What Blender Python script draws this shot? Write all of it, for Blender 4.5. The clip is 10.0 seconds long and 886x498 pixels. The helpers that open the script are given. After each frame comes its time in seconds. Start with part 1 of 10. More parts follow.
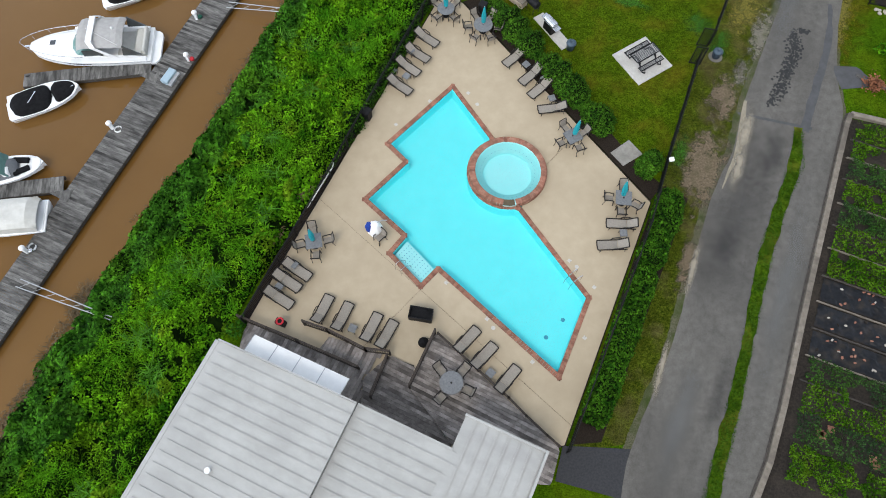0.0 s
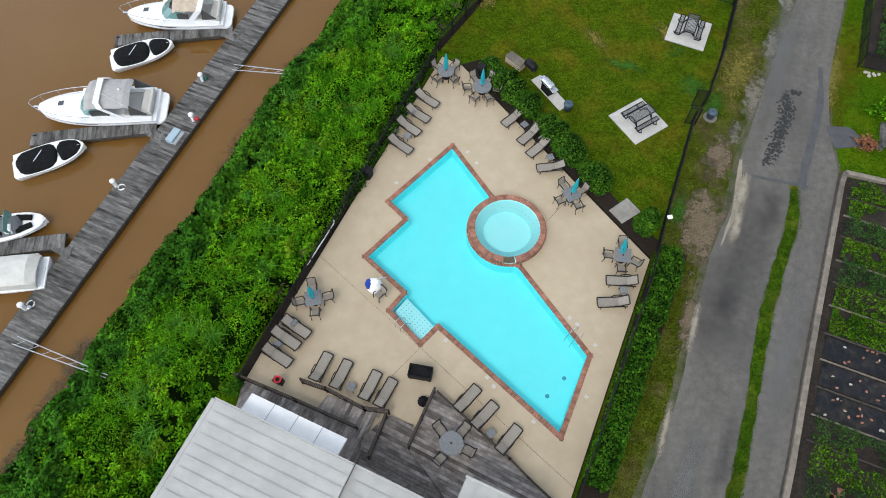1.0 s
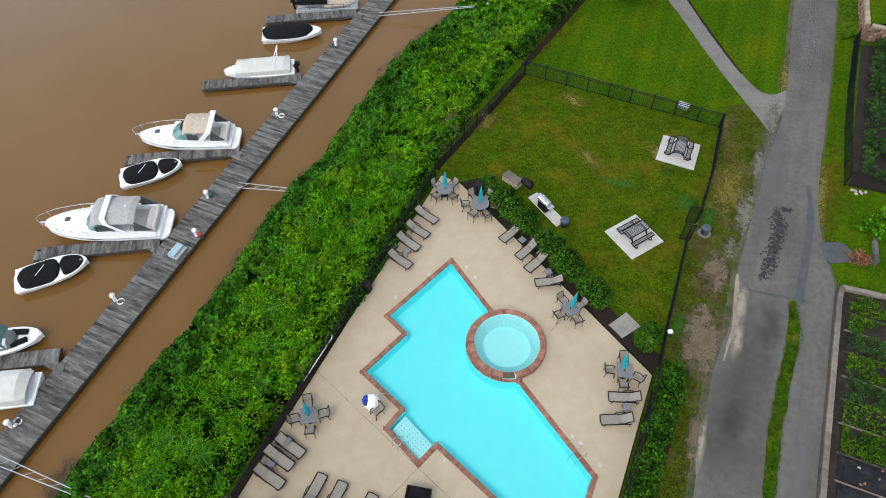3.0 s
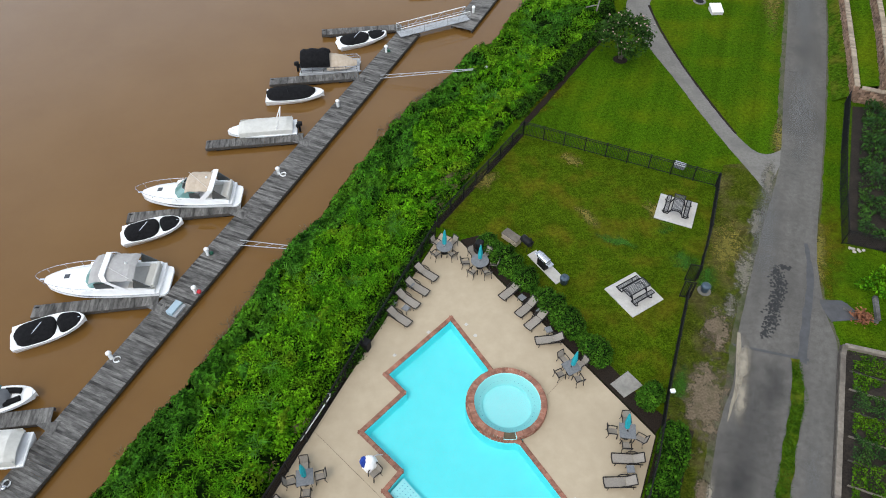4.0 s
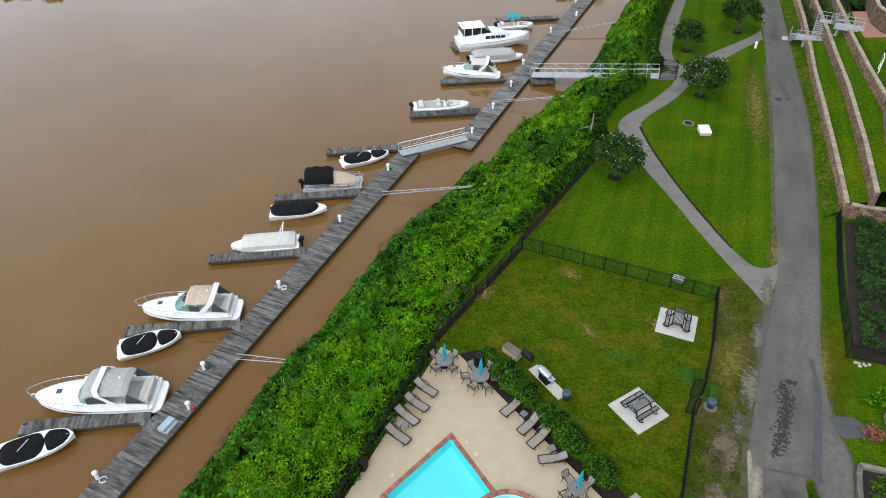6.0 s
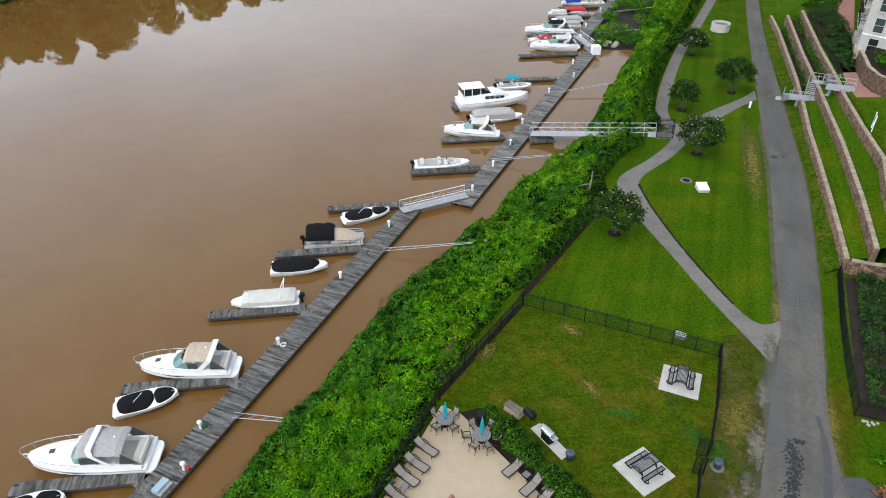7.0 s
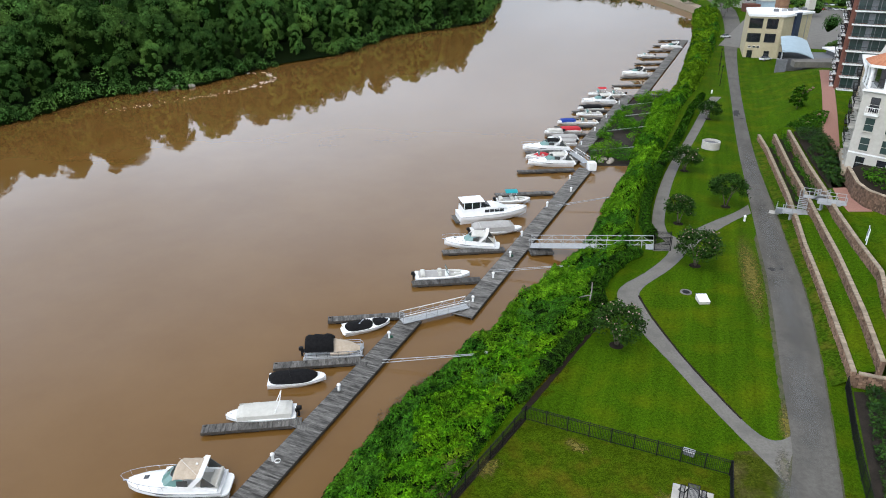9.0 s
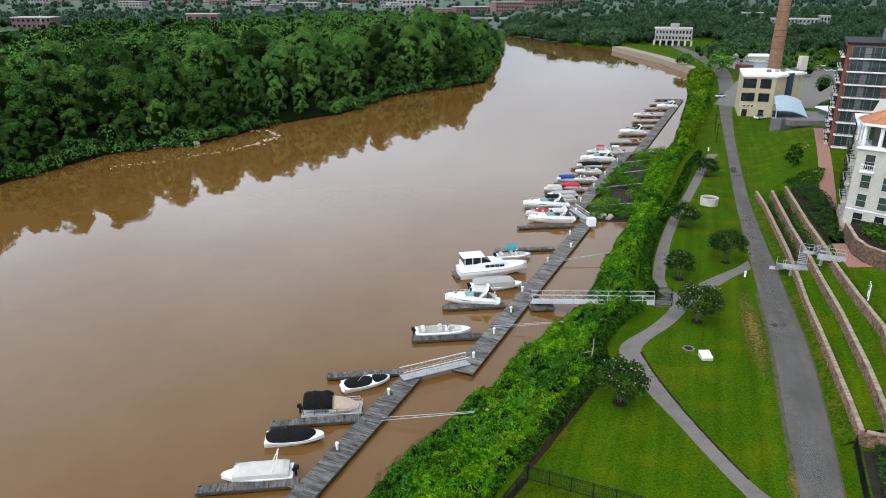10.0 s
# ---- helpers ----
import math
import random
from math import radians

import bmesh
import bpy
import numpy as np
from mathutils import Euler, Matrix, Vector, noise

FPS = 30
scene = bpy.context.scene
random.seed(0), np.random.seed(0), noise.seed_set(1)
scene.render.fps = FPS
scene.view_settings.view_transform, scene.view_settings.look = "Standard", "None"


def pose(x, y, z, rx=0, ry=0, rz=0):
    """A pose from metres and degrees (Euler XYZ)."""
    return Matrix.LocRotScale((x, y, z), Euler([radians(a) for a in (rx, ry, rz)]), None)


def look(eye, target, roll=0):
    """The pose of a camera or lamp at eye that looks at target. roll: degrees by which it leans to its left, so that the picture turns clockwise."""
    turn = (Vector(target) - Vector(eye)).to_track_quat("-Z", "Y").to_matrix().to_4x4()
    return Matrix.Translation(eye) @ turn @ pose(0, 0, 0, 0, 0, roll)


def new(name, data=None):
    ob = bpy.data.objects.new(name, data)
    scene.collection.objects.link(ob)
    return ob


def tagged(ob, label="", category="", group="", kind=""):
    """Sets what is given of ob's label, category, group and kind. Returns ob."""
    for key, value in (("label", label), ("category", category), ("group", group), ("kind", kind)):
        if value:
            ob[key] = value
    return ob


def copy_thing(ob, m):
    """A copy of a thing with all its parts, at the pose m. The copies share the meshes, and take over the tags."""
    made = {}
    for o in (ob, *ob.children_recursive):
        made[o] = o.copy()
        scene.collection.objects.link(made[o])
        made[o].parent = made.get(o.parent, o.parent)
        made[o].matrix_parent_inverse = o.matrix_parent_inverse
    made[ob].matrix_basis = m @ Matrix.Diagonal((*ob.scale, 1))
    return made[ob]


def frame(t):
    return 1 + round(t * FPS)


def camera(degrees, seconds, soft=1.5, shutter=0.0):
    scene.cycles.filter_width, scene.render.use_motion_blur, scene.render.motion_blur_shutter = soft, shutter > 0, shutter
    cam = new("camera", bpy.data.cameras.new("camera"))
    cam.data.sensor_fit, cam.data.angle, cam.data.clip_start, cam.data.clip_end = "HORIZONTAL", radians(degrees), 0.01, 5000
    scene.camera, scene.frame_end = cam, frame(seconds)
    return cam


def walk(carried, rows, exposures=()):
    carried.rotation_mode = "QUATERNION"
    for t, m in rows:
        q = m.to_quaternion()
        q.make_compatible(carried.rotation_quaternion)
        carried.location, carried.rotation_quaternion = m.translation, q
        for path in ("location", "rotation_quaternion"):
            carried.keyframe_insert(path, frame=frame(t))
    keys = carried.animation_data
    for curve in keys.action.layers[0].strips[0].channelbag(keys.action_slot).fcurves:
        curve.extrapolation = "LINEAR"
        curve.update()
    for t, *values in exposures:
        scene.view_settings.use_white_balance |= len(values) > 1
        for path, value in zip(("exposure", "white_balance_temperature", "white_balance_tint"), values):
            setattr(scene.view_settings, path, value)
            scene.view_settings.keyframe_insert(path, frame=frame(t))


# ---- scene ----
cam = camera(65.75, 10.0, soft=1.0)
EYE = (0.06, -0.42, 40.04)
PATH = [
    (0, EYE, (0.1639, 0.3302, 38.1890), 0.20),
    (0.5, EYE, (0.1738, 0.4065, 38.2223), 0.17),
    (1, EYE, (0.1844, 0.4801, 38.2583), 0.22),
    (1.5, EYE, (0.1953, 0.5520, 38.2973), 0.27),
    (2, EYE, (0.2046, 0.6217, 38.3388), 0.30),
    (2.5, EYE, (0.2148, 0.6916, 38.3846), 0.29),
    (4, EYE, (0.2429, 0.8889, 38.5389), 0.37),
    (4.5, EYE, (0.2515, 0.9497, 38.5953), 0.37),
    (5, EYE, (0.2592, 1.0080, 38.6539), 0.38),
    (5.5, EYE, (0.2665, 1.0630, 38.7141), 0.39),
    (7, EYE, (0.2834, 1.2134, 38.9077), 0.27),
    (7.5, EYE, (0.2886, 1.2579, 38.9758), 0.28),
    (8, EYE, (0.2934, 1.2991, 39.0449), 0.30),
    (8.5, EYE, (0.2980, 1.3373, 39.1152), 0.40),
    (9, EYE, (0.3019, 1.3732, 39.1879), 0.35),
    (9.5, EYE, (0.3054, 1.4062, 39.2623), 0.37),
    (10, EYE, (0.3078, 1.4357, 39.3366), 0.37),
]
walk(cam, [(t, look(eye, target, roll)) for t, eye, target, roll in PATH])

# ---- overcast daylight ----
world = bpy.data.worlds.new("overcast_sky")
scene.world = world
world.use_nodes = True
wn, wl = world.node_tree.nodes, world.node_tree.links
wn.clear()
sky = wn.new("ShaderNodeTexSky")
sky.sky_type = "NISHITA"
sky.sun_disc = False
sky.sun_elevation = radians(52)
sky.sun_rotation = radians(214)
sky.dust_density = 3.0
grey = wn.new("ShaderNodeHueSaturation")
grey.inputs["Saturation"].default_value = 0.22
coord = wn.new("ShaderNodeTexCoord")
stretch = wn.new("ShaderNodeMapping")
stretch.inputs["Scale"].default_value = (1.0, 1.0, 2.2)
clouds = wn.new("ShaderNodeTexNoise")
clouds.inputs["Scale"].default_value = 2.2
clouds.inputs["Detail"].default_value = 5.0
clouds.inputs["Roughness"].default_value = 0.5
cramp = wn.new("ShaderNodeMapRange")
cramp.inputs["From Min"].default_value = 0.3
cramp.inputs["From Max"].default_value = 0.7
cramp.inputs["To Min"].default_value = 0.82
cramp.inputs["To Max"].default_value = 1.2
mul = wn.new("ShaderNodeMix")
mul.data_type, mul.blend_type = "RGBA", "MULTIPLY"
mul.inputs[0].default_value = 1.0
veil = wn.new("ShaderNodeMix")
veil.data_type = "RGBA"
veil.inputs[0].default_value = 0.55
veil.inputs[7].default_value = (7.5, 8.7, 10.5, 1)
bg = wn.new("ShaderNodeBackground")
bg.inputs["Strength"].default_value = 0.114
wout = wn.new("ShaderNodeOutputWorld")
wl.new(coord.outputs["Generated"], stretch.inputs["Vector"])
wl.new(stretch.outputs["Vector"], clouds.inputs["Vector"])
wl.new(clouds.outputs["Fac"], cramp.inputs["Value"])
wl.new(sky.outputs["Color"], grey.inputs["Color"])
wl.new(grey.outputs["Color"], veil.inputs[6])
wl.new(veil.outputs[2], mul.inputs[6])
sep = wn.new("ShaderNodeSeparateXYZ")
glow = wn.new("ShaderNodeValToRGB")
glow.color_ramp.interpolation = "EASE"
glow.color_ramp.elements[0].position, glow.color_ramp.elements[1].position = 0.0, 1.0
glow.color_ramp.elements[0].color, glow.color_ramp.elements[1].color = (0.95, 0.95, 0.95, 1), (0.74, 0.74, 0.74, 1)
for pos_, v_ in ((0.12, 1.15), (0.26, 1.82), (0.42, 1.85), (0.58, 1.3), (0.80, 0.88)):
    glow.color_ramp.elements.new(pos_).color = (v_, v_, v_, 1)
both = wn.new("ShaderNodeMath")
both.operation = "MULTIPLY"
wl.new(coord.outputs["Generated"], sep.inputs["Vector"])
wl.new(sep.outputs["Z"], glow.inputs["Fac"])
wl.new(glow.outputs["Color"], both.inputs[0])
side = wn.new("ShaderNodeMapRange")
side.inputs["From Min"].default_value, side.inputs["From Max"].default_value = -0.7, 0.5
side.inputs["To Min"].default_value, side.inputs["To Max"].default_value = 1.75, 0.86
drift = wn.new("ShaderNodeMath")
drift.operation = "MULTIPLY"
wl.new(sep.outputs["X"], side.inputs["Value"])
wl.new(side.outputs["Result"], drift.inputs[0])
wl.new(cramp.outputs["Result"], drift.inputs[1])
wl.new(drift.outputs["Value"], both.inputs[1])
wl.new(both.outputs["Value"], mul.inputs[7])
wl.new(mul.outputs[2], bg.inputs["Color"])
wl.new(bg.outputs["Background"], wout.inputs["Surface"])

sun_data = bpy.data.lights.new("sun", "SUN")
sun_data.energy, sun_data.angle, sun_data.color = 1.15, radians(16), (1.0, 0.93, 0.82)
sun = new("sun", sun_data)
sun.matrix_world = look((-40, -60, 120), (0, 0, 0))
scene.view_settings.exposure = 0.0

# ---- helpers of this scene ----
RNG = random.Random(7)


class Geo:
    """Vertices and faces of one part, gathered piece by piece."""

    def __init__(self):
        self.v, self.f = [], []

    def add(self, verts, faces):
        n = len(self.v)
        self.v += [tuple(p) for p in verts]
        self.f += [tuple(i + n for i in f) for f in faces]
        return self

    def box(self, c, s, rz=0.0, rx=0.0, ry=0.0, ch=0.0):
        """A box with centre c, size s, turned in degrees; ch: chamfer of its edges."""
        m = pose(*c, rx, ry, rz)
        hx, hy, hz = s[0] / 2, s[1] / 2, s[2] / 2
        if ch <= 0:
            vs = [(x, y, z) for z in (-hz, hz) for x, y in ((-hx, -hy), (hx, -hy), (hx, hy), (-hx, hy))]
            fs = [(3, 2, 1, 0), (4, 5, 6, 7), (0, 1, 5, 4), (1, 2, 6, 5), (2, 3, 7, 6), (3, 0, 4, 7)]
        else:
            ch = min(ch, hx * 0.9, hy * 0.9, hz * 0.9)
            rings = []
            for z, k in ((-hz, ch), (-hz + ch, 0), (hz - ch, 0), (hz, ch)):
                x, y = hx - k, hy - k
                q = ch * 0.6
                rings.append([(-x + q, -y, z), (x - q, -y, z), (x, -y + q, z), (x, y - q, z), (x - q, y, z), (-x + q, y, z), (-x, y - q, z), (-x, -y + q, z)])
            vs = [p for r in rings for p in r]
            fs = [tuple(range(7, -1, -1)), tuple(range(24, 32))]
            for k in range(3):
                fs += [(k * 8 + i, k * 8 + (i + 1) % 8, k * 8 + 8 + (i + 1) % 8, k * 8 + 8 + i) for i in range(8)]
        return self.add([m @ Vector(p) for p in vs], fs)

    def beam(self, a, b, w, h):
        """A square bar from a to b."""
        a, b = Vector(a), Vector(b)
        d = (b - a).normalized()
        side = d.cross(Vector((0, 0, 1)))
        side = Vector((1, 0, 0)) if side.length < 1e-4 else side.normalized()
        up = side.cross(d)
        vs = [p + side * (sx * w / 2) + up * (sy * h / 2) for p in (a, b) for sx, sy in ((-1, -1), (1, -1), (1, 1), (-1, 1))]
        return self.add(vs, [(0, 1, 2, 3), (7, 6, 5, 4), (0, 4, 5, 1), (1, 5, 6, 2), (2, 6, 7, 3), (3, 7, 4, 0)])

    def tube(self, pts, r, n=6, closed=False):
        """A round bar along pts; r a number or one for each point."""
        pts = [Vector(p) for p in pts]
        k = len(pts)
        rs = r if isinstance(r, (list, tuple)) else [r] * k
        vs, fs = [], []
        for i, p in enumerate(pts):
            a = pts[(i - 1) % k] if closed or i else p
            b = pts[(i + 1) % k] if closed or i < k - 1 else p
            d = (b - a).normalized() if (b - a).length > 1e-6 else Vector((0, 0, 1))
            side = d.cross(Vector((0, 0, 1)))
            side = Vector((1, 0, 0)) if side.length < 1e-3 else side.normalized()
            up = side.cross(d)
            vs += [p + (side * math.cos(2 * math.pi * j / n) + up * math.sin(2 * math.pi * j / n)) * rs[i] for j in range(n)]
        for i in range(k if closed else k - 1):
            q = (i + 1) % k
            fs += [(i * n + j, i * n + (j + 1) % n, q * n + (j + 1) % n, q * n + j) for j in range(n)]
        if not closed:
            fs += [tuple(range(n - 1, -1, -1)), tuple(range((k - 1) * n, k * n))]
        return self.add(vs, fs)

    def lathe(self, c, prof, n=16, cap=True):
        """A turned body round the vertical through c; prof: (radius, height) from below."""
        vs = [(c[0] + r * math.cos(2 * math.pi * j / n), c[1] + r * math.sin(2 * math.pi * j / n), c[2] + z) for r, z in prof for j in range(n)]
        fs = [(i * n + j, i * n + (j + 1) % n, (i + 1) * n + (j + 1) % n, (i + 1) * n + j) for i in range(len(prof) - 1) for j in range(n)]
        if cap:
            fs += [tuple(range(n - 1, -1, -1)), tuple(range((len(prof) - 1) * n, len(prof) * n))]
        return self.add(vs, fs)

    def prism(self, poly, z0, z1):
        """An upright block over a polygon (counter-clockwise)."""
        n = len(poly)
        vs = [(x, y, z0) for x, y in poly] + [(x, y, z1) for x, y in poly]
        return self.add(vs, [tuple(range(n - 1, -1, -1)), tuple(range(n, 2 * n))] + [(i, (i + 1) % n, n + (i + 1) % n, n + i) for i in range(n)])

    def ribbon(self, left, right, z, thick=0.0):
        """A strip between two edges of equally many points."""
        n = len(left)
        vs = [(*p[:2], z if len(p) < 3 else p[2]) for p in left] + [(*p[:2], z if len(p) < 3 else p[2]) for p in right]
        self.add(vs, [(i, n + i, n + i + 1, i + 1) for i in range(n - 1)])
        if thick:
            low = [(x, y, q - thick) for x, y, q in vs]
            self.add(vs[:n] + low[:n], [(i, i + 1, n + i + 1, n + i) for i in range(n - 1)])
            self.add(vs[n:] + low[n:], [(i + 1, i, n + i, n + i + 1) for i in range(n - 1)])
        return self

    def loft(self, rings, closed_ends=True):
        """A skin over rings of equally many points."""
        n = len(rings[0])
        vs = [p for r in rings for p in r]
        fs = [(i * n + j, i * n + (j + 1) % n, (i + 1) * n + (j + 1) % n, (i + 1) * n + j) for i in range(len(rings) - 1) for j in range(n)]
        if closed_ends:
            fs += [tuple(range(n - 1, -1, -1)), tuple(range((len(rings) - 1) * n, len(rings) * n))]
        return self.add(vs, fs)

    def mesh(self, name, mat, smooth=False):
        me = bpy.data.meshes.new(name)
        me.from_pydata(self.v, [], self.f)
        me.materials.append(mat)
        if smooth:
            me.polygons.foreach_set("use_smooth", [True] * len(me.polygons))
        me.update()
        return me


def part(name, geo, mat, parent=None, label="", smooth=False, at=None):
    """One mesh object, under a thing or part if parent is given."""
    me = geo if isinstance(geo, bpy.types.Mesh) else geo.mesh(name, mat, smooth)
    ob = new(name, me)
    if parent:
        ob.parent = parent
    if at is not None:
        ob.matrix_basis = at
    if label:
        ob["label"] = label
    return ob


def thing(name, label, category, at=None, group="", kind=""):
    """An Empty at a thing's base, to parent its parts."""
    ob = new(name)
    ob.empty_display_size = 0.2
    if at is not None:
        ob.matrix_basis = at
    return tagged(ob, label, category, group, kind)


def solid(name, geo, mat, label, category, group="", kind="", smooth=False, at=None):
    return tagged(part(name, geo, mat, None, "", smooth, at), label, category, group, kind)


def interp(poly, y):
    """x of a polyline (in rising y) at y."""
    return float(np.interp(y, [p[1] for p in poly], [p[0] for p in poly]))


def inside(poly, x, y):
    c, n = False, len(poly)
    for i in range(n):
        (x1, y1), (x2, y2) = poly[i], poly[(i + 1) % n]
        if (y1 > y) != (y2 > y) and x < (x2 - x1) * (y - y1) / (y2 - y1) + x1:
            c = not c
    return c


def inset(poly, d):
    """The polygon moved inwards by d (counter-clockwise)."""
    out, n = [], len(poly)
    for i in range(n):
        a, b, c = (Vector(poly[(i + k) % n]) for k in (-1, 0, 1))
        u, w = (b - a).normalized(), (c - b).normalized()
        nu, nw = Vector((-u.y, u.x)), Vector((-w.y, w.x))
        k = (nu + nw) / (1 + nu.dot(nw))
        out.append((b.x + k.x * d, b.y + k.y * d))
    return out


def along(poly, step, closed=False):
    """Places and headings (degrees) at even steps along a polyline."""
    pts = [Vector(p) for p in poly] + ([Vector(poly[0])] if closed else [])
    out = []
    for a, b in zip(pts, pts[1:]):
        n = max(1, round((b - a).length / step))
        for i in range(n):
            p = a.lerp(b, (i + 0.5) / n)
            out.append((p.x, p.y, math.degrees(math.atan2(b.y - a.y, b.x - a.x)), (b - a).length / n))
    return out

# ---- materials ----
def mat(name, c1, c2=None, scale=3.0, rough=0.7, bump=0.0, bscale=None, c3=None, s3=0.3, amt3=0.5, metal=0.0, spread=0.0, island=0.0,
        stretch=(1, 1, 1), spec=0.25, detail=6.0, contrast=(0.35, 0.65)):
    """A surface of two colours mixed by fine noise, a third in large stains, and fine relief.
    spread / island: how far the tone differs from object to object / from piece to piece."""
    m = bpy.data.materials.new(name)
    m.use_nodes = True
    nt = m.node_tree
    n, l = nt.nodes, nt.links
    p = n["Principled BSDF"]
    p.inputs["Roughness"].default_value = rough
    p.inputs["Metallic"].default_value = metal
    p.inputs["Specular IOR Level"].default_value = spec
    tc = n.new("ShaderNodeTexCoord")
    mp = n.new("ShaderNodeMapping")
    mp.inputs["Scale"].default_value = stretch
    l.new(tc.outputs["Object"], mp.inputs["Vector"])
    if spread:
        oi = n.new("ShaderNodeObjectInfo")
        far_ = n.new("ShaderNodeMath")
        far_.operation = "MULTIPLY"
        far_.inputs[1].default_value = 90.0
        l.new(oi.outputs["Random"], far_.inputs[0])
        l.new(far_.outputs["Value"], mp.inputs["Location"])
    c2 = c2 or tuple(min(1, v * 1.25) for v in c1)
    nz = n.new("ShaderNodeTexNoise")
    nz.inputs["Scale"].default_value, nz.inputs["Detail"].default_value = scale, detail
    nz.inputs["Roughness"].default_value = 0.65
    l.new(mp.outputs["Vector"], nz.inputs["Vector"])
    mr = n.new("ShaderNodeMapRange")
    mr.inputs["From Min"].default_value, mr.inputs["From Max"].default_value = contrast
    l.new(nz.outputs["Fac"], mr.inputs["Value"])
    mx = n.new("ShaderNodeMix")
    mx.data_type = "RGBA"
    mx.inputs[6].default_value, mx.inputs[7].default_value = (*c1, 1), (*c2, 1)
    l.new(mr.outputs["Result"], mx.inputs[0])
    col = mx.outputs[2]
    if c3:
        nz3 = n.new("ShaderNodeTexNoise")
        nz3.inputs["Scale"].default_value, nz3.inputs["Detail"].default_value = s3, 5.0
        l.new(mp.outputs["Vector"], nz3.inputs["Vector"])
        m3 = n.new("ShaderNodeMapRange")
        m3.inputs["From Min"].default_value, m3.inputs["From Max"].default_value, m3.inputs["To Max"].default_value = 0.48, 0.68, amt3
        l.new(nz3.outputs["Fac"], m3.inputs["Value"])
        x3 = n.new("ShaderNodeMix")
        x3.data_type = "RGBA"
        x3.inputs[7].default_value = (*c3, 1)
        l.new(m3.outputs["Result"], x3.inputs[0])
        l.new(col, x3.inputs[6])
        col = x3.outputs[2]
    for amount, node, out in ((spread, "ShaderNodeObjectInfo", "Random"), (island, "ShaderNodeNewGeometry", "Random Per Island")):
        if amount:
            src = n.new(node)
            rr = n.new("ShaderNodeMapRange")
            rr.inputs["To Min"].default_value, rr.inputs["To Max"].default_value = 1 - amount, 1 + amount
            l.new(src.outputs[out], rr.inputs["Value"])
            hv = n.new("ShaderNodeHueSaturation")
            l.new(rr.outputs["Result"], hv.inputs["Value"])
            l.new(col, hv.inputs["Color"])
            col = hv.outputs["Color"]
    l.new(col, p.inputs["Base Color"])
    if bump:
        nb = n.new("ShaderNodeTexNoise")
        nb.inputs["Scale"].default_value, nb.inputs["Detail"].default_value = bscale or scale * 3, 4.0
        l.new(mp.outputs["Vector"], nb.inputs["Vector"])
        bp = n.new("ShaderNodeBump")
        bp.inputs["Strength"].default_value, bp.inputs["Distance"].default_value = min(1, bump * 4), bump
        l.new(nb.outputs["Fac"], bp.inputs["Height"])
        l.new(bp.outputs["Normal"], p.inputs["Normal"])
    return m


def soft(m, inner=0.1, outer=0.48, rag=0.5, size=1.5, amount=1.0):
    """Lets a flat patch thin out towards its ragged edge."""
    n, l = m.node_tree.nodes, m.node_tree.links
    tc = n.new("ShaderNodeTexCoord")
    off = n.new("ShaderNodeVectorMath")
    off.operation = "SUBTRACT"
    off.inputs[1].default_value = (0.5, 0.5, 0.5)
    flat = n.new("ShaderNodeVectorMath")
    flat.operation = "MULTIPLY"
    flat.inputs[1].default_value = (1, 1, 0)
    far_ = n.new("ShaderNodeVectorMath")
    far_.operation = "LENGTH"
    geo = n.new("ShaderNodeNewGeometry")
    nz = n.new("ShaderNodeTexNoise")
    nz.inputs["Scale"].default_value, nz.inputs["Detail"].default_value = size, 6.0
    nz.inputs["Roughness"].default_value = 0.65
    wob = n.new("ShaderNodeMath")
    wob.operation = "MULTIPLY_ADD"
    wob.inputs[1].default_value = rag
    sumn = n.new("ShaderNodeMapRange")
    sumn.interpolation_type = "SMOOTHSTEP"
    sumn.inputs["From Min"].default_value, sumn.inputs["From Max"].default_value = inner + rag / 2, outer + rag / 2
    sumn.inputs["To Min"].default_value, sumn.inputs["To Max"].default_value = amount, 0.0
    l.new(tc.outputs["Generated"], off.inputs[0])
    l.new(off.outputs["Vector"], flat.inputs[0])
    l.new(flat.outputs["Vector"], far_.inputs[0])
    l.new(geo.outputs["Position"], nz.inputs["Vector"])
    l.new(nz.outputs["Fac"], wob.inputs[0])
    l.new(far_.outputs["Value"], wob.inputs[2])
    l.new(wob.outputs["Value"], sumn.inputs["Value"])
    l.new(sumn.outputs["Result"], n["Principled BSDF"].inputs["Alpha"])
    return m


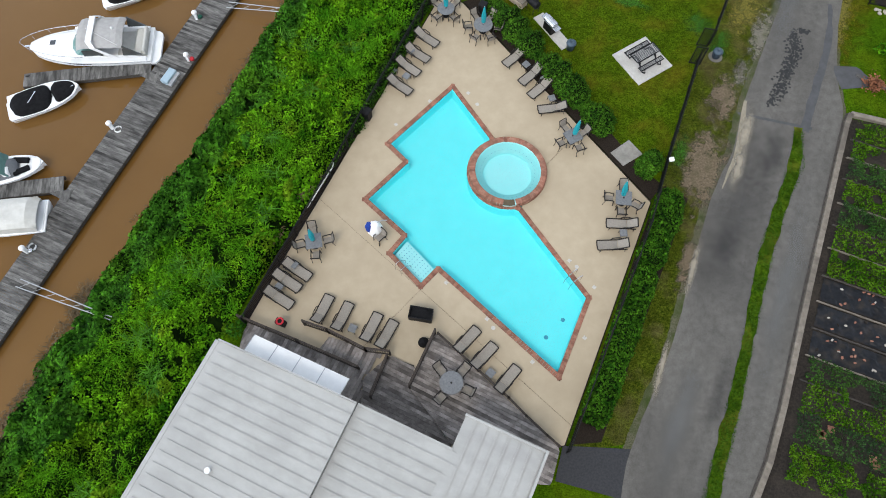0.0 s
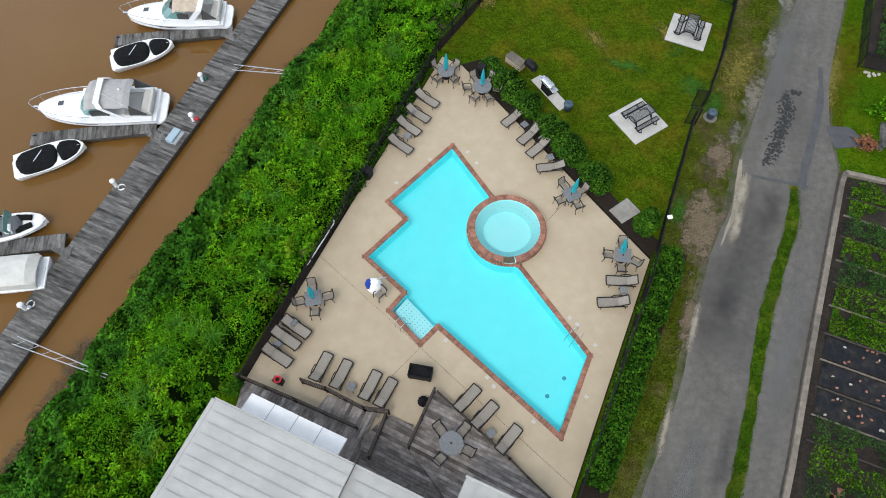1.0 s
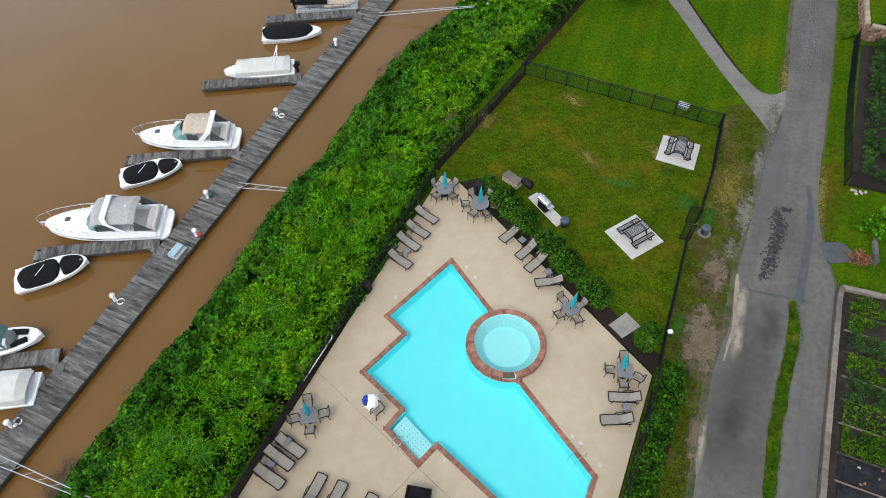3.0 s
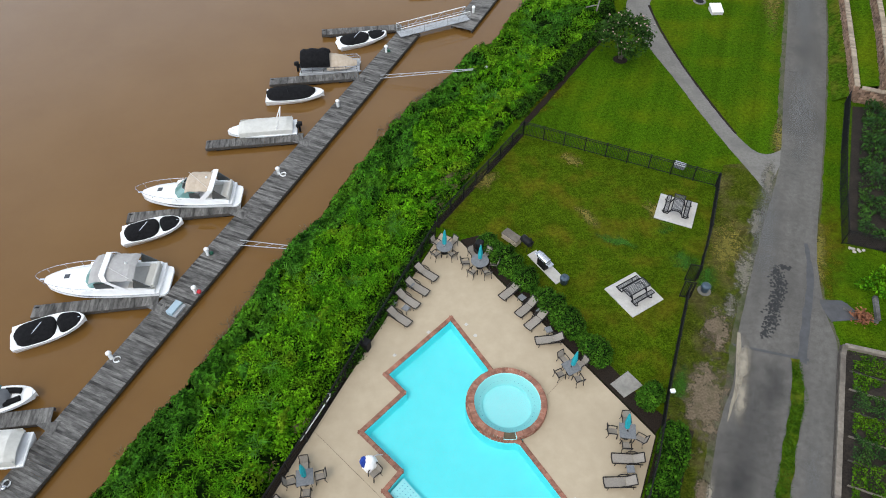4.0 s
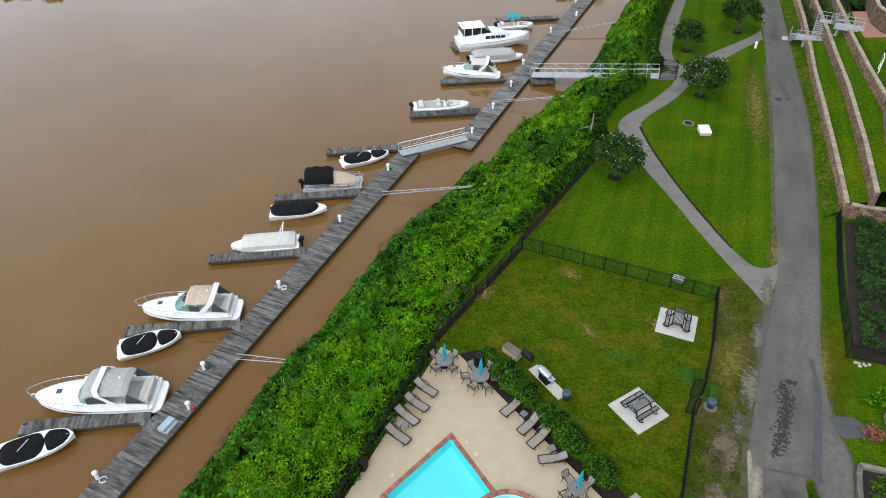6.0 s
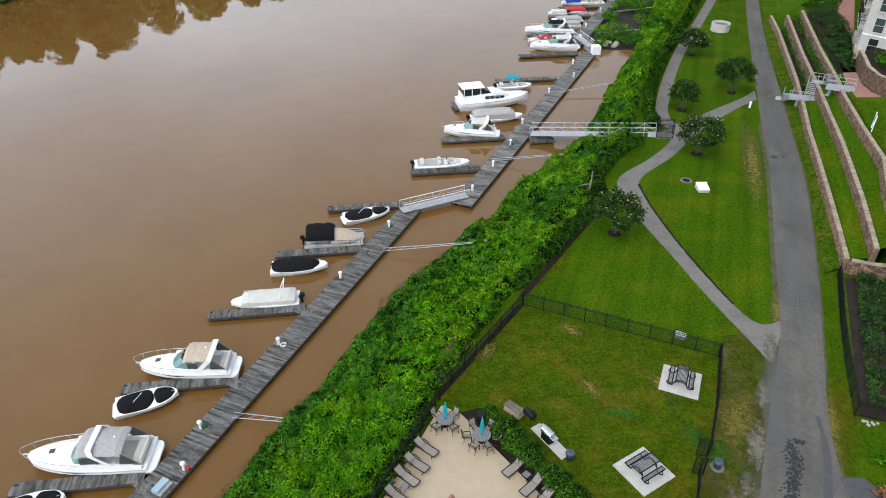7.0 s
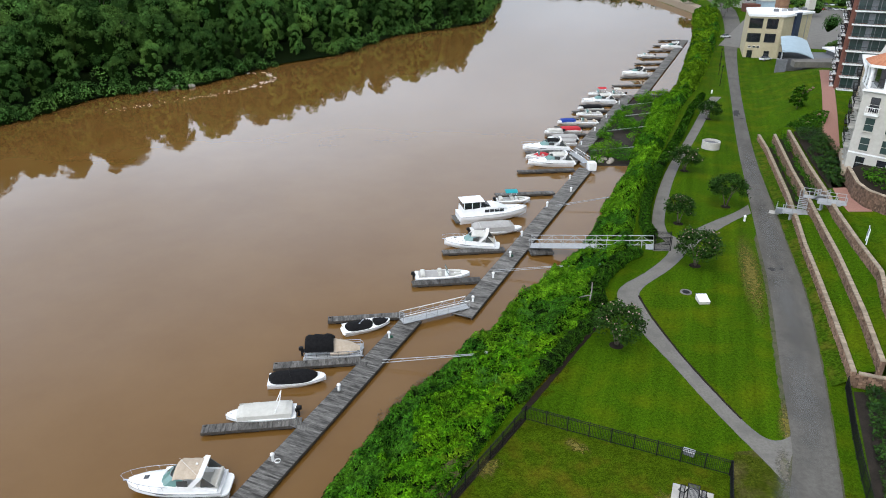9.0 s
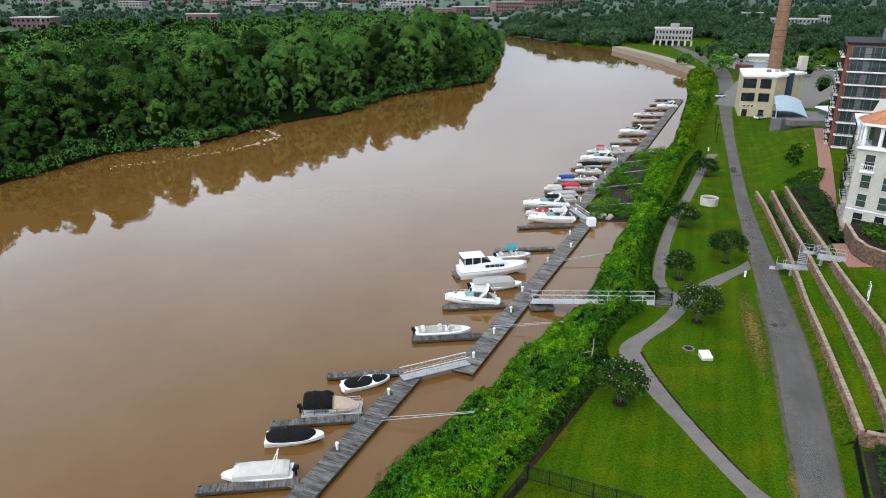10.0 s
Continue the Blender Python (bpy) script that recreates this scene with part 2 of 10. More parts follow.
def mottle(m, scale, lo, hi, band=(0.35, 0.65), stretch=(1, 1, 1), turn=0.0, detail=4.0):
    """Varies a material's tone by one more noise, in patches of another size."""
    n, l = m.node_tree.nodes, m.node_tree.links
    base = n["Principled BSDF"].inputs["Base Color"]
    src = base.links[0].from_socket
    tc = n.new("ShaderNodeTexCoord")
    mp = n.new("ShaderNodeMapping")
    mp.inputs["Rotation"].default_value = (0, 0, radians(turn))
    mq = n.new("ShaderNodeMapping")
    mq.inputs["Scale"].default_value = stretch
    nz = n.new("ShaderNodeTexNoise")
    nz.inputs["Scale"].default_value, nz.inputs["Detail"].default_value = scale, detail
    mr = n.new("ShaderNodeMapRange")
    mr.inputs["From Min"].default_value, mr.inputs["From Max"].default_value = band
    mr.inputs["To Min"].default_value, mr.inputs["To Max"].default_value = lo, hi
    hv = n.new("ShaderNodeHueSaturation")
    l.new(tc.outputs["Object"], mp.inputs["Vector"])
    l.new(mp.outputs["Vector"], mq.inputs["Vector"])
    l.new(mq.outputs["Vector"], nz.inputs["Vector"])
    l.new(nz.outputs["Fac"], mr.inputs["Value"])
    l.new(mr.outputs["Result"], hv.inputs["Value"])
    l.new(src, hv.inputs["Color"])
    l.new(hv.outputs["Color"], base)
    return m


def glassy(name, colour, rough=0.05):
    m = mat(name, colour, tuple(v * 1.3 for v in colour), 2.0, rough, spec=0.8)
    return m


LAWN = mat("lawn", (0.018, 0.050, 0.002), (0.072, 0.150, 0.003), 9.0, 0.95, 0.1, 18.0, (0.118, 0.136, 0.004), 0.20, 0.45, spec=0.02, contrast=(0.34, 0.68))
mottle(LAWN, 3.2, 0.74, 1.14)
mottle(LAWN, 14.0, 0.72, 1.12)
LAWN_WORN = mat("worn_lawn_grass", (0.022, 0.048, 0.002), (0.082, 0.130, 0.004), 9.0, 0.95, 0.1, 18.0, (0.118, 0.096, 0.008), 0.36, 0.6, spec=0.02, contrast=(0.36, 0.66))
ROUGH_GRASS = mat("rough_dry_grass", (0.022, 0.040, 0.003), (0.084, 0.100, 0.009), 7.0, 0.95, 0.1, 18.0, (0.112, 0.088, 0.036), 0.5, 0.65, spec=0.02, contrast=(0.36, 0.66))
for m_ in (LAWN_WORN, ROUGH_GRASS):
    mottle(m_, 3.2, 0.74, 1.16)
    mottle(m_, 14.0, 0.66, 1.14)
    mottle(m_, 0.9, 0.80, 1.12)
mottle(LAWN, 0.5, 0.84, 1.14, stretch=(0.06, 1.6, 1), turn=-62.0)
LEAF = mat("bush_leaves", (0.015, 0.070, 0.002), (0.098, 0.270, 0.006), 1.2, 0.8, island=0.7, spec=0.03, c3=(0.122, 0.240, 0.006), s3=0.25, amt3=0.6, contrast=(0.40, 0.61))
LEAF_SHORE = mat("dark_shore_leaves", (0.010, 0.046, 0.003), (0.046, 0.160, 0.009), 0.9, 0.7, island=0.7, spec=0.05, c3=(0.070, 0.190, 0.008), s3=0.35, amt3=0.6, contrast=(0.38, 0.62))
LEAF_OLIVE = mat("yellow_green_leaves", (0.050, 0.120, 0.004), (0.120, 0.220, 0.008), 1.2, 0.8, island=0.6, spec=0.03)
LEAF_GARDEN = mat("garden_leaves", (0.012, 0.048, 0.002), (0.060, 0.140, 0.006), 1.1, 0.8, island=0.65, spec=0.03, c3=(0.085, 0.150, 0.008), s3=0.9, amt3=0.5)
EDGING = mat("weathered_edging_timber", (0.14, 0.12, 0.095), (0.22, 0.19, 0.155), 3.0, 0.9, 0.006, spread=0.2, c3=(0.10, 0.085, 0.07), s3=0.7, amt3=0.6)
# near-black on purpose: shade between the bank shrubs put into a colour
BANK_SHADE = mat("bank_gap_shade", (0.002, 0.006, 0.001), (0.005, 0.014, 0.001), 2.5, 0.95, 0.1, 6.0, spec=0.03)
# colours of the added crown cores: shade between the leaves painted dark
CROWN_SHADE = mat("crown_gap_shade", (0.004, 0.012, 0.002), (0.008, 0.020, 0.003), 0.9, 0.95, 0.3, 2.0, spec=0.02)
FAR_CROWN_SHADE = mat("far_crown_gap_shade", (0.014, 0.032, 0.014), (0.022, 0.044, 0.020), 0.2, 0.95, 0.1, 1.0, spec=0.03)
# far ground, paler and bluer: haze put into the colour
HAZE_GROUND = mat("haze_tinted_ground", (0.085, 0.125, 0.095), (0.115, 0.150, 0.120), 0.02, 0.95, spec=0.03)
LEAF_BUSH = mat("bright_bush_leaves", (0.030, 0.108, 0.003), (0.122, 0.275, 0.010), 0.7, 0.8, island=0.6, spec=0.03, c3=(0.020, 0.076, 0.004), s3=0.4, amt3=0.4, contrast=(0.38, 0.62))
VERGE_GRASS = mat("rough_verge_grass", (0.015, 0.044, 0.002), (0.060, 0.108, 0.005), 6.0, 0.95, 0.08, 16.0, (0.115, 0.105, 0.014), 0.5, 0.65, spec=0.02)
mottle(VERGE_GRASS, 2.5, 0.6, 1.2)
LEAF_DARK = mat("hedge_leaves", (0.008, 0.040, 0.002), (0.050, 0.138, 0.007), 1.6, 0.75, island=0.7, spec=0.05)
LEAF_MYRTLE = mat("crape_myrtle_leaves", (0.012, 0.036, 0.006), (0.036, 0.082, 0.014), 0.8, 0.8, island=0.6, spec=0.04)
LEAF_WOOD = mat("woodland_leaves", (0.024, 0.074, 0.017), (0.086, 0.184, 0.041), 0.3, 0.8, island=0.5, spread=0.6, spec=0.02, c3=(0.130, 0.228, 0.042), s3=0.06, amt3=0.6)
# leaf colours for far trees, with aerial haze mixed into the green
LEAF_HAZE = mat("haze_tinted_leaves", (0.085, 0.135, 0.115), (0.125, 0.180, 0.155), 0.05, 0.9, island=0.2, spec=0.02, c3=(0.072, 0.118, 0.108), s3=0.02, amt3=0.7)
LEAF_FAR = mat("haze_tinted_woodland_leaves", (0.040, 0.082, 0.036), (0.078, 0.130, 0.058), 0.05, 0.8, island=0.35, spec=0.03, c3=(0.030, 0.064, 0.034), s3=0.03, amt3=0.7)
LEAF_VEG = mat("vegetable_leaves", (0.010, 0.042, 0.003), (0.036, 0.092, 0.008), 0.8, 0.55, island=0.6, spec=0.15, c3=(0.006, 0.022, 0.008), s3=0.5, amt3=0.8)
DRY_LEAF = mat("dry_leaves", (0.16, 0.06, 0.03), (0.24, 0.10, 0.05), 3.0, 0.8, island=0.4)
REED = mat("reed_grass_blades", (0.026, 0.120, 0.003), (0.085, 0.245, 0.007), 1.0, 0.8, island=0.5, spec=0.03)
REED_BLUE = mat("cane_blades", (0.026, 0.105, 0.008), (0.080, 0.215, 0.020), 1.0, 0.7, island=0.5, spec=0.05)
DRY_REED = mat("dead_grass_blades", (0.09, 0.065, 0.035), (0.15, 0.11, 0.06), 1.0, 0.8, island=0.3)
LEAF_MIX = mat("shrub_leaves", (0.010, 0.042, 0.003), (0.048, 0.125, 0.008), 1.4, 0.75, island=0.7, spec=0.05)
FOAM = mat("foam", (0.5, 0.47, 0.42), (0.6, 0.57, 0.52), 3.0, 0.8)
BLOSSOM = mat("pale_blossom", (0.35, 0.22, 0.2), (0.45, 0.3, 0.28), 3.0, 0.7)
# shade put into a colour, for hedge cores and ground under the far woods
INNER_SHADE = mat("painted_inner_shade", (0.003, 0.007, 0.002), (0.007, 0.014, 0.003), 2.5, 0.95, 0.1, 6.0, spec=0.04)
BARK = mat("bark", (0.09, 0.07, 0.055), (0.16, 0.13, 0.1), 8.0, 0.9, 0.02)
ASPHALT = mat("asphalt", (0.100, 0.093, 0.083), (0.132, 0.124, 0.111), 2.2, 0.85, 0.006, 60.0, (0.080, 0.075, 0.068), 0.12, 0.7, spec=0.15)
mottle(ASPHALT, 22.0, 0.86, 1.12)
mottle(ASPHALT, 0.9, 0.90, 1.08, stretch=(0.14, 1.0, 1), turn=-61.0)
ASPHALT_DARK = mat("dark_asphalt", (0.030, 0.030, 0.032), (0.045, 0.045, 0.048), 9.0, 0.85, 0.01, 60.0)
PATCH = mat("asphalt_patch", (0.022, 0.022, 0.022), (0.036, 0.036, 0.036), 6.0, 0.85, 0.01)
GRAVEL = mat("gravel_edge", (0.042, 0.048, 0.016), (0.115, 0.105, 0.07), 14.0, 0.95, 0.03, 30.0, (0.03, 0.05, 0.006), 0.9, 0.9)
DIRT = mat("bare_dirt", (0.075, 0.058, 0.035), (0.12, 0.095, 0.06), 4.0, 0.95, 0.03, 20.0, (0.035, 0.05, 0.01), 0.5, 0.9)
SOFT_DIRT = soft(mat("trodden_soil", (0.095, 0.070, 0.042), (0.175, 0.135, 0.090), 7.0, 0.95, 0.03, 20.0, (0.06, 0.055, 0.022), 1.4, 0.6, contrast=(0.38, 0.62)), 0.12, 0.36, 0.8, 1.5, 0.95)
SOFT_DRY = soft(mat("dry_grass_patch", (0.075, 0.075, 0.010), (0.185, 0.150, 0.028), 7.0, 0.95, 0.03, 20.0, contrast=(0.38, 0.62)), 0.04, 0.34, 0.9, 2.2, 0.85)
SOFT_GRIT = soft(mat("grey_grit", (0.105, 0.095, 0.075), (0.21, 0.19, 0.15), 9.0, 0.95, 0.03, 20.0, (0.06, 0.07, 0.02), 1.4, 0.6, contrast=(0.38, 0.62)), 0.08, 0.35, 0.8, 2.2, 0.9)
SOFT_LUSH = soft(mat("lush_grass_patch", (0.016, 0.072, 0.003), (0.040, 0.13, 0.006), 7.0, 0.95, 0.03, 20.0), 0.05, 0.35, 0.8, 1.6, 0.8)
SAND_EDGE = mat("sandy_edge", (0.23, 0.198, 0.145), (0.30, 0.262, 0.20), 5.0, 0.95, 0.02, 30.0)
SOFT_SAND = soft(mat("sandy_dust", (0.27, 0.235, 0.175), (0.33, 0.29, 0.23), 4.0, 0.95, 0.01, 40.0), 0.0, 0.40, 0.5, 1.5, 0.9)
SOFT_STAIN = soft(mat("damp_asphalt", (0.045, 0.044, 0.043), (0.06, 0.058, 0.056), 2.0, 0.8), -0.1, 0.48, 0.5, 0.7, 0.45)
SOFT_PALE = soft(mat("pale_asphalt", (0.14, 0.138, 0.132), (0.165, 0.162, 0.155), 2.0, 0.85), -0.05, 0.5, 0.5, 0.5, 0.6)
SOFT_OLIVE = soft(mat("worn_lawn", (0.040, 0.050, 0.003), (0.125, 0.118, 0.006), 7.0, 0.95, 0.05, 18.0, (0.15, 0.105, 0.016), 0.7, 0.5, spec=0.02, contrast=(0.36, 0.66)), -0.02, 0.34, 0.9, 0.9, 0.85)
MULCH = mat("dark_mulch", (0.012, 0.009, 0.007), (0.03, 0.022, 0.016), 12.0, 0.95, 0.04, spec=0.1)
CONCRETE = mat("pale_concrete", (0.42, 0.40, 0.37), (0.52, 0.50, 0.46), 5.0, 0.85, 0.004, 30.0, (0.33, 0.31, 0.28), 0.6, 0.4)
POOL_DECK = mat("tan_pool_deck", (0.395, 0.322, 0.222), (0.435, 0.357, 0.250), 1.1, 0.8, 0.004, 60.0, (0.36, 0.292, 0.202), 0.25, 0.5)
PATH_C = mat("grey_path_concrete", (0.142, 0.133, 0.118), (0.188, 0.178, 0.160), 4.0, 0.85, 0.006, 40.0, (0.098, 0.094, 0.086), 0.5, 0.5)
BRICK = mat("red_brick", (0.21, 0.088, 0.058), (0.29, 0.135, 0.092), 6.0, 0.85, 0.004, spread=0.28, c3=(0.34, 0.21, 0.15), s3=3.0, amt3=0.5)
PLASTER = mat("pool_plaster", (0.18, 0.87, 0.91), (0.20, 0.89, 0.93), 1.0, 0.6)
SPA_PLASTER = mat("spa_plaster", (0.40, 0.86, 0.88), (0.44, 0.88, 0.90), 1.0, 0.6)
TILE = mat("pale_step_tile", (0.44, 0.86, 0.88), (0.50, 0.88, 0.90), 2.0, 0.4)
DOT = mat("blue_tile", (0.05, 0.28, 0.42), (0.07, 0.33, 0.48), 4.0, 0.3)
DOCK_WOOD = mat("weathered_dock_boards", (0.062, 0.059, 0.055), (0.178, 0.171, 0.160), 1.6, 0.9, 0.006, 20.0, (0.028, 0.026, 0.024), 0.5, 0.9, spread=0.34, island=0.34, stretch=(4.0, 1.0, 1.0), contrast=(0.3, 0.7))
DECK_WOOD = mat("weathered_deck_boards", (0.15, 0.13, 0.118), (0.30, 0.27, 0.25), 2.0, 0.9, 0.006, 20.0, (0.075, 0.065, 0.058), 0.7, 0.8, spread=0.45)
RAIL_WOOD = mat("dark_rail_wood", (0.035, 0.028, 0.024), (0.07, 0.055, 0.045), 5.0, 0.8, 0.004)
DOCK_SIDE = mat("dark_dock_timber", (0.04, 0.036, 0.032), (0.08, 0.07, 0.06), 4.0, 0.9, 0.01)
ROOF = mat("pale_metal_roof", (0.355, 0.350, 0.330), (0.41, 0.405, 0.385), 0.9, 0.5, 0.0, c3=(0.31, 0.305, 0.29), s3=0.3, amt3=0.6, stretch=(1, 1.6, 1))
WHITE = mat("white_paint", (0.78, 0.78, 0.77), (0.84, 0.84, 0.83), 2.0, 0.5)
GEL = mat("white_gelcoat", (0.80, 0.81, 0.81), (0.86, 0.86, 0.86), 1.5, 0.25, c3=(0.66, 0.66, 0.64), s3=0.9, amt3=0.4)
BLACK = mat("black_metal", (0.006, 0.006, 0.0065), (0.012, 0.012, 0.013), 6.0, 0.6, spec=0.2)
BLACK_CLOTH = mat("black_canvas", (0.006, 0.006, 0.0065), (0.014, 0.014, 0.015), 4.0, 0.9, 0.02, 6.0, spec=0.1)
GREY_CLOTH = mat("grey_canvas", (0.33, 0.32, 0.31), (0.4, 0.39, 0.375), 3.0, 0.85, 0.02, 4.0)
TAN_CLOTH = mat("tan_canvas", (0.42, 0.34, 0.26), (0.5, 0.42, 0.33), 3.0, 0.85, 0.02, 4.0)
WHITE_CLOTH = mat("off_white_canvas", (0.50, 0.49, 0.45), (0.58, 0.57, 0.53), 2.0, 0.8, 0.02, 4.0)
SLING = mat("taupe_sling", (0.225, 0.20, 0.17), (0.28, 0.25, 0.21), 12.0, 0.8, spread=0.1)
BRONZE = mat("dark_bronze_frame", (0.013, 0.011, 0.010), (0.022, 0.019, 0.017), 6.0, 0.5)
TABLE_TOP = mat("grey_table_top", (0.13, 0.135, 0.14), (0.19, 0.195, 0.20), 8.0, 0.5, spread=0.1)
TEAL = mat("teal_canvas", (0.01, 0.24, 0.28), (0.02, 0.32, 0.36), 5.0, 0.8, 0.01)
BLUE_CLOTH = mat("blue_canvas", (0.01, 0.035, 0.24), (0.02, 0.06, 0.32), 5.0, 0.8, 0.01)
RED_CLOTH = mat("red_canvas", (0.42, 0.02, 0.03), (0.5, 0.04, 0.05), 5.0, 0.8, 0.01)
CHROME = mat("steel", (0.55, 0.56, 0.57), (0.65, 0.66, 0.67), 6.0, 0.25, metal=0.9)
ALU = mat("grey_aluminium", (0.36, 0.37, 0.38), (0.45, 0.46, 0.47), 5.0, 0.5, metal=0.3)
DARK_GLASS = glassy("dark_window_glass", (0.015, 0.018, 0.022))
GREEN_GLASS = glassy("green_window_glass", (0.03, 0.05, 0.048))
STAIN = mat("asphalt_stain", (0.062, 0.062, 0.064), (0.082, 0.082, 0.085), 1.5, 0.85)
STONE = mat("wall_stone", (0.14, 0.085, 0.055), (0.23, 0.15, 0.105), 3.0, 0.9, 0.01, spread=0.3, island=0.4, c3=(0.09, 0.06, 0.045), s3=0.6, amt3=0.5)
CAP = mat("pale_cap_stone", (0.27, 0.215, 0.155), (0.36, 0.295, 0.22), 3.0, 0.85, 0.006, island=0.25, spread=0.18)
SOIL = mat("dark_soil", (0.014, 0.011, 0.009), (0.034, 0.027, 0.021), 8.0, 0.95, 0.03, c3=(0.05, 0.04, 0.03), s3=0.8, amt3=0.5)
PLASTIC = mat("black_plastic_sheet", (0.006, 0.0065, 0.008), (0.016, 0.017, 0.020), 1.2, 0.32, 0.08, 3.0, (0.05, 0.038, 0.026), 1.6, 0.5)
STUCCO = mat("white_stucco", (0.43, 0.41, 0.365), (0.49, 0.47, 0.425), 2.0, 0.85, 0.003)
CREAM = mat("cream_stucco", (0.42, 0.36, 0.235), (0.48, 0.42, 0.28), 1.5, 0.85, 0.003, c3=(0.35, 0.3, 0.2), s3=0.2, amt3=0.4)
BEIGE = mat("beige_stucco", (0.36, 0.28, 0.19), (0.42, 0.33, 0.23), 1.5, 0.85)
RED_WALL = mat("brick_facade", (0.13, 0.052, 0.038), (0.18, 0.078, 0.056), 2.5, 0.85, 0.005, island=0.1, spread=0.15)
CHIMNEY = mat("weathered_chimney_brick", (0.21, 0.115, 0.068), (0.27, 0.16, 0.10), 0.8, 0.9, c3=(0.16, 0.085, 0.055), s3=0.25, amt3=0.6)
TERRACOTTA = mat("terracotta_tiles", (0.42, 0.17, 0.09), (0.5, 0.23, 0.13), 4.0, 0.8, spread=0.15)
BLUE_ROOF = mat("pale_blue_metal_roof", (0.30, 0.40, 0.46), (0.36, 0.46, 0.52), 1.0, 0.4)
GREY_SIDE = mat("grey_siding", (0.12, 0.125, 0.135), (0.16, 0.168, 0.18), 1.5, 0.7)
NAVY = mat("navy_panel", (0.02, 0.03, 0.06), (0.03, 0.045, 0.085), 1.0, 0.4)
PINK_PAVE = mat("brick_paving", (0.26, 0.13, 0.10), (0.34, 0.18, 0.14), 5.0, 0.85, 0.004, island=0.2)
ROCK = mat("pale_rock", (0.30, 0.27, 0.23), (0.42, 0.38, 0.33), 2.0, 0.9, 0.05, 5.0, island=0.25)
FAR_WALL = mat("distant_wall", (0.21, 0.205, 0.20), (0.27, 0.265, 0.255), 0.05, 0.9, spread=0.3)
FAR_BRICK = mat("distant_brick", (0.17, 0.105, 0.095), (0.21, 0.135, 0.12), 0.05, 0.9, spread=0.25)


def water_material(name, deep, pale, rough, wave, strength, stain=0.06):
    m = mat(name, deep, pale, stain, rough, spec=0.5)
    n, l = m.node_tree.nodes, m.node_tree.links
    p = n["Principled BSDF"]
    p.inputs["IOR"].default_value = 1.333
    tc = n.new("ShaderNodeTexCoord")
    nb = n.new("ShaderNodeTexNoise")
    nb.inputs["Scale"].default_value, nb.inputs["Detail"].default_value = wave, 3.0
    l.new(tc.outputs["Object"], nb.inputs["Vector"])
    bp = n.new("ShaderNodeBump")
    bp.inputs["Strength"].default_value, bp.inputs["Distance"].default_value = 0.5, strength
    l.new(nb.outputs["Fac"], bp.inputs["Height"])
    l.new(bp.outputs["Normal"], p.inputs["Normal"])
    return m


RIVER = water_material("muddy_river_water", (0.140, 0.070, 0.017), (0.160, 0.084, 0.024), 0.012, 0.5, 0.008)


def pool_water():
    """Clear water: a glass sheet that lets the light through to the plaster."""
    m = bpy.data.materials.new("pool_water")
    m.use_nodes = True
    n, l = m.node_tree.nodes, m.node_tree.links
    n.clear()
    out = n.new("ShaderNodeOutputMaterial")
    mixs = n.new("ShaderNodeMixShader")
    clear = n.new("ShaderNodeBsdfTransparent")
    clear.inputs["Color"].default_value = (0.93, 0.995, 1.0, 1)
    gl = n.new("ShaderNodeBsdfGlossy")
    gl.inputs["Roughness"].default_value = 0.04
    fr = n.new("ShaderNodeFresnel")
    fr.inputs["IOR"].default_value = 1.333
    l.new(fr.outputs["Fac"], mixs.inputs["Fac"])
    l.new(clear.outputs["BSDF"], mixs.inputs[1])
    l.new(gl.outputs["BSDF"], mixs.inputs[2])
    l.new(mixs.outputs["Shader"], out.inputs["Surface"])
    return m


POOL_WATER = pool_water()

# ---- terrain ----
WATER_Z, DOCK_Z = -3.0, -2.5
SHORE = [(-420, -700), (-70, -80), (-26.0, 8.7), (-20.9, 18.4), (-17.7, 22.5), (-14.5, 26.3), (-11.8, 31.6), (-9.6, 35.4), (-6.9, 39.8), (-3.4, 44.7),
         (1.3, 53.2), (6.3, 58.7), (9.6, 61.4), (18.0, 71.7), (24.1, 78.3), (31.8, 87.1), (34.5, 91.7), (44.8, 108.9), (52.5, 122.0), (54.1, 124.8), (56.6, 131), (60.6, 138), (67.0, 150), (77.0, 168), (84.0, 177), (93.5, 190),
         (149.4, 294), (190, 380), (213, 535), (212, 560), (191, 614), (168, 736), (172, 790), (172, 4000)]
FAR_SHORE = [(-600, -700), (-190, -80), (-130, 60), (-84, 167), (-68, 200), (-46, 209), (-27, 240), (-4, 261), (20, 308), (49, 331), (66, 348), (115, 532), (166, 770),
             (172, 790), (172, 4000)]
BANK_TOP = [(-60, -80), (-20.5, -4.0), (-15.8, 3.3), (-10.3, 12.7), (-1.2, 25.7), (5.2, 37.1), (14.1, 49.1), (24.0, 60.6), (27.6, 64.6), (28.6, 70.0), (33.2, 76.0), (38.6, 81.6),
            (43.6, 92.3), (55.0, 112.8), (82.0, 158.7), (90.2, 170.8), (114.7, 210.5), (160, 290), (205, 380)]
WALL_1 = [(46.3, 48.4), (49.0, 53.9), (51.8, 59.8), (55.8, 68.3), (59.4, 76.2), (63.3, 84.0), (68.4, 94.6), (79.0, 118.4), (82.6, 127.5)]
WALL_2 = [(48.2, 47.5), (52.8, 56.3), (59.2, 69.6), (63.3, 79.0), (66.5, 86.1), (72.8, 100.9), (82.4, 122.0)]
WALL_3 = [(50.2, 47.5), (54.6, 55.6), (58.7, 62.0), (62.0, 70.8), (65.7, 79.9), (68.7, 86.3), (74.0, 98.9), (83.2, 119.1)]
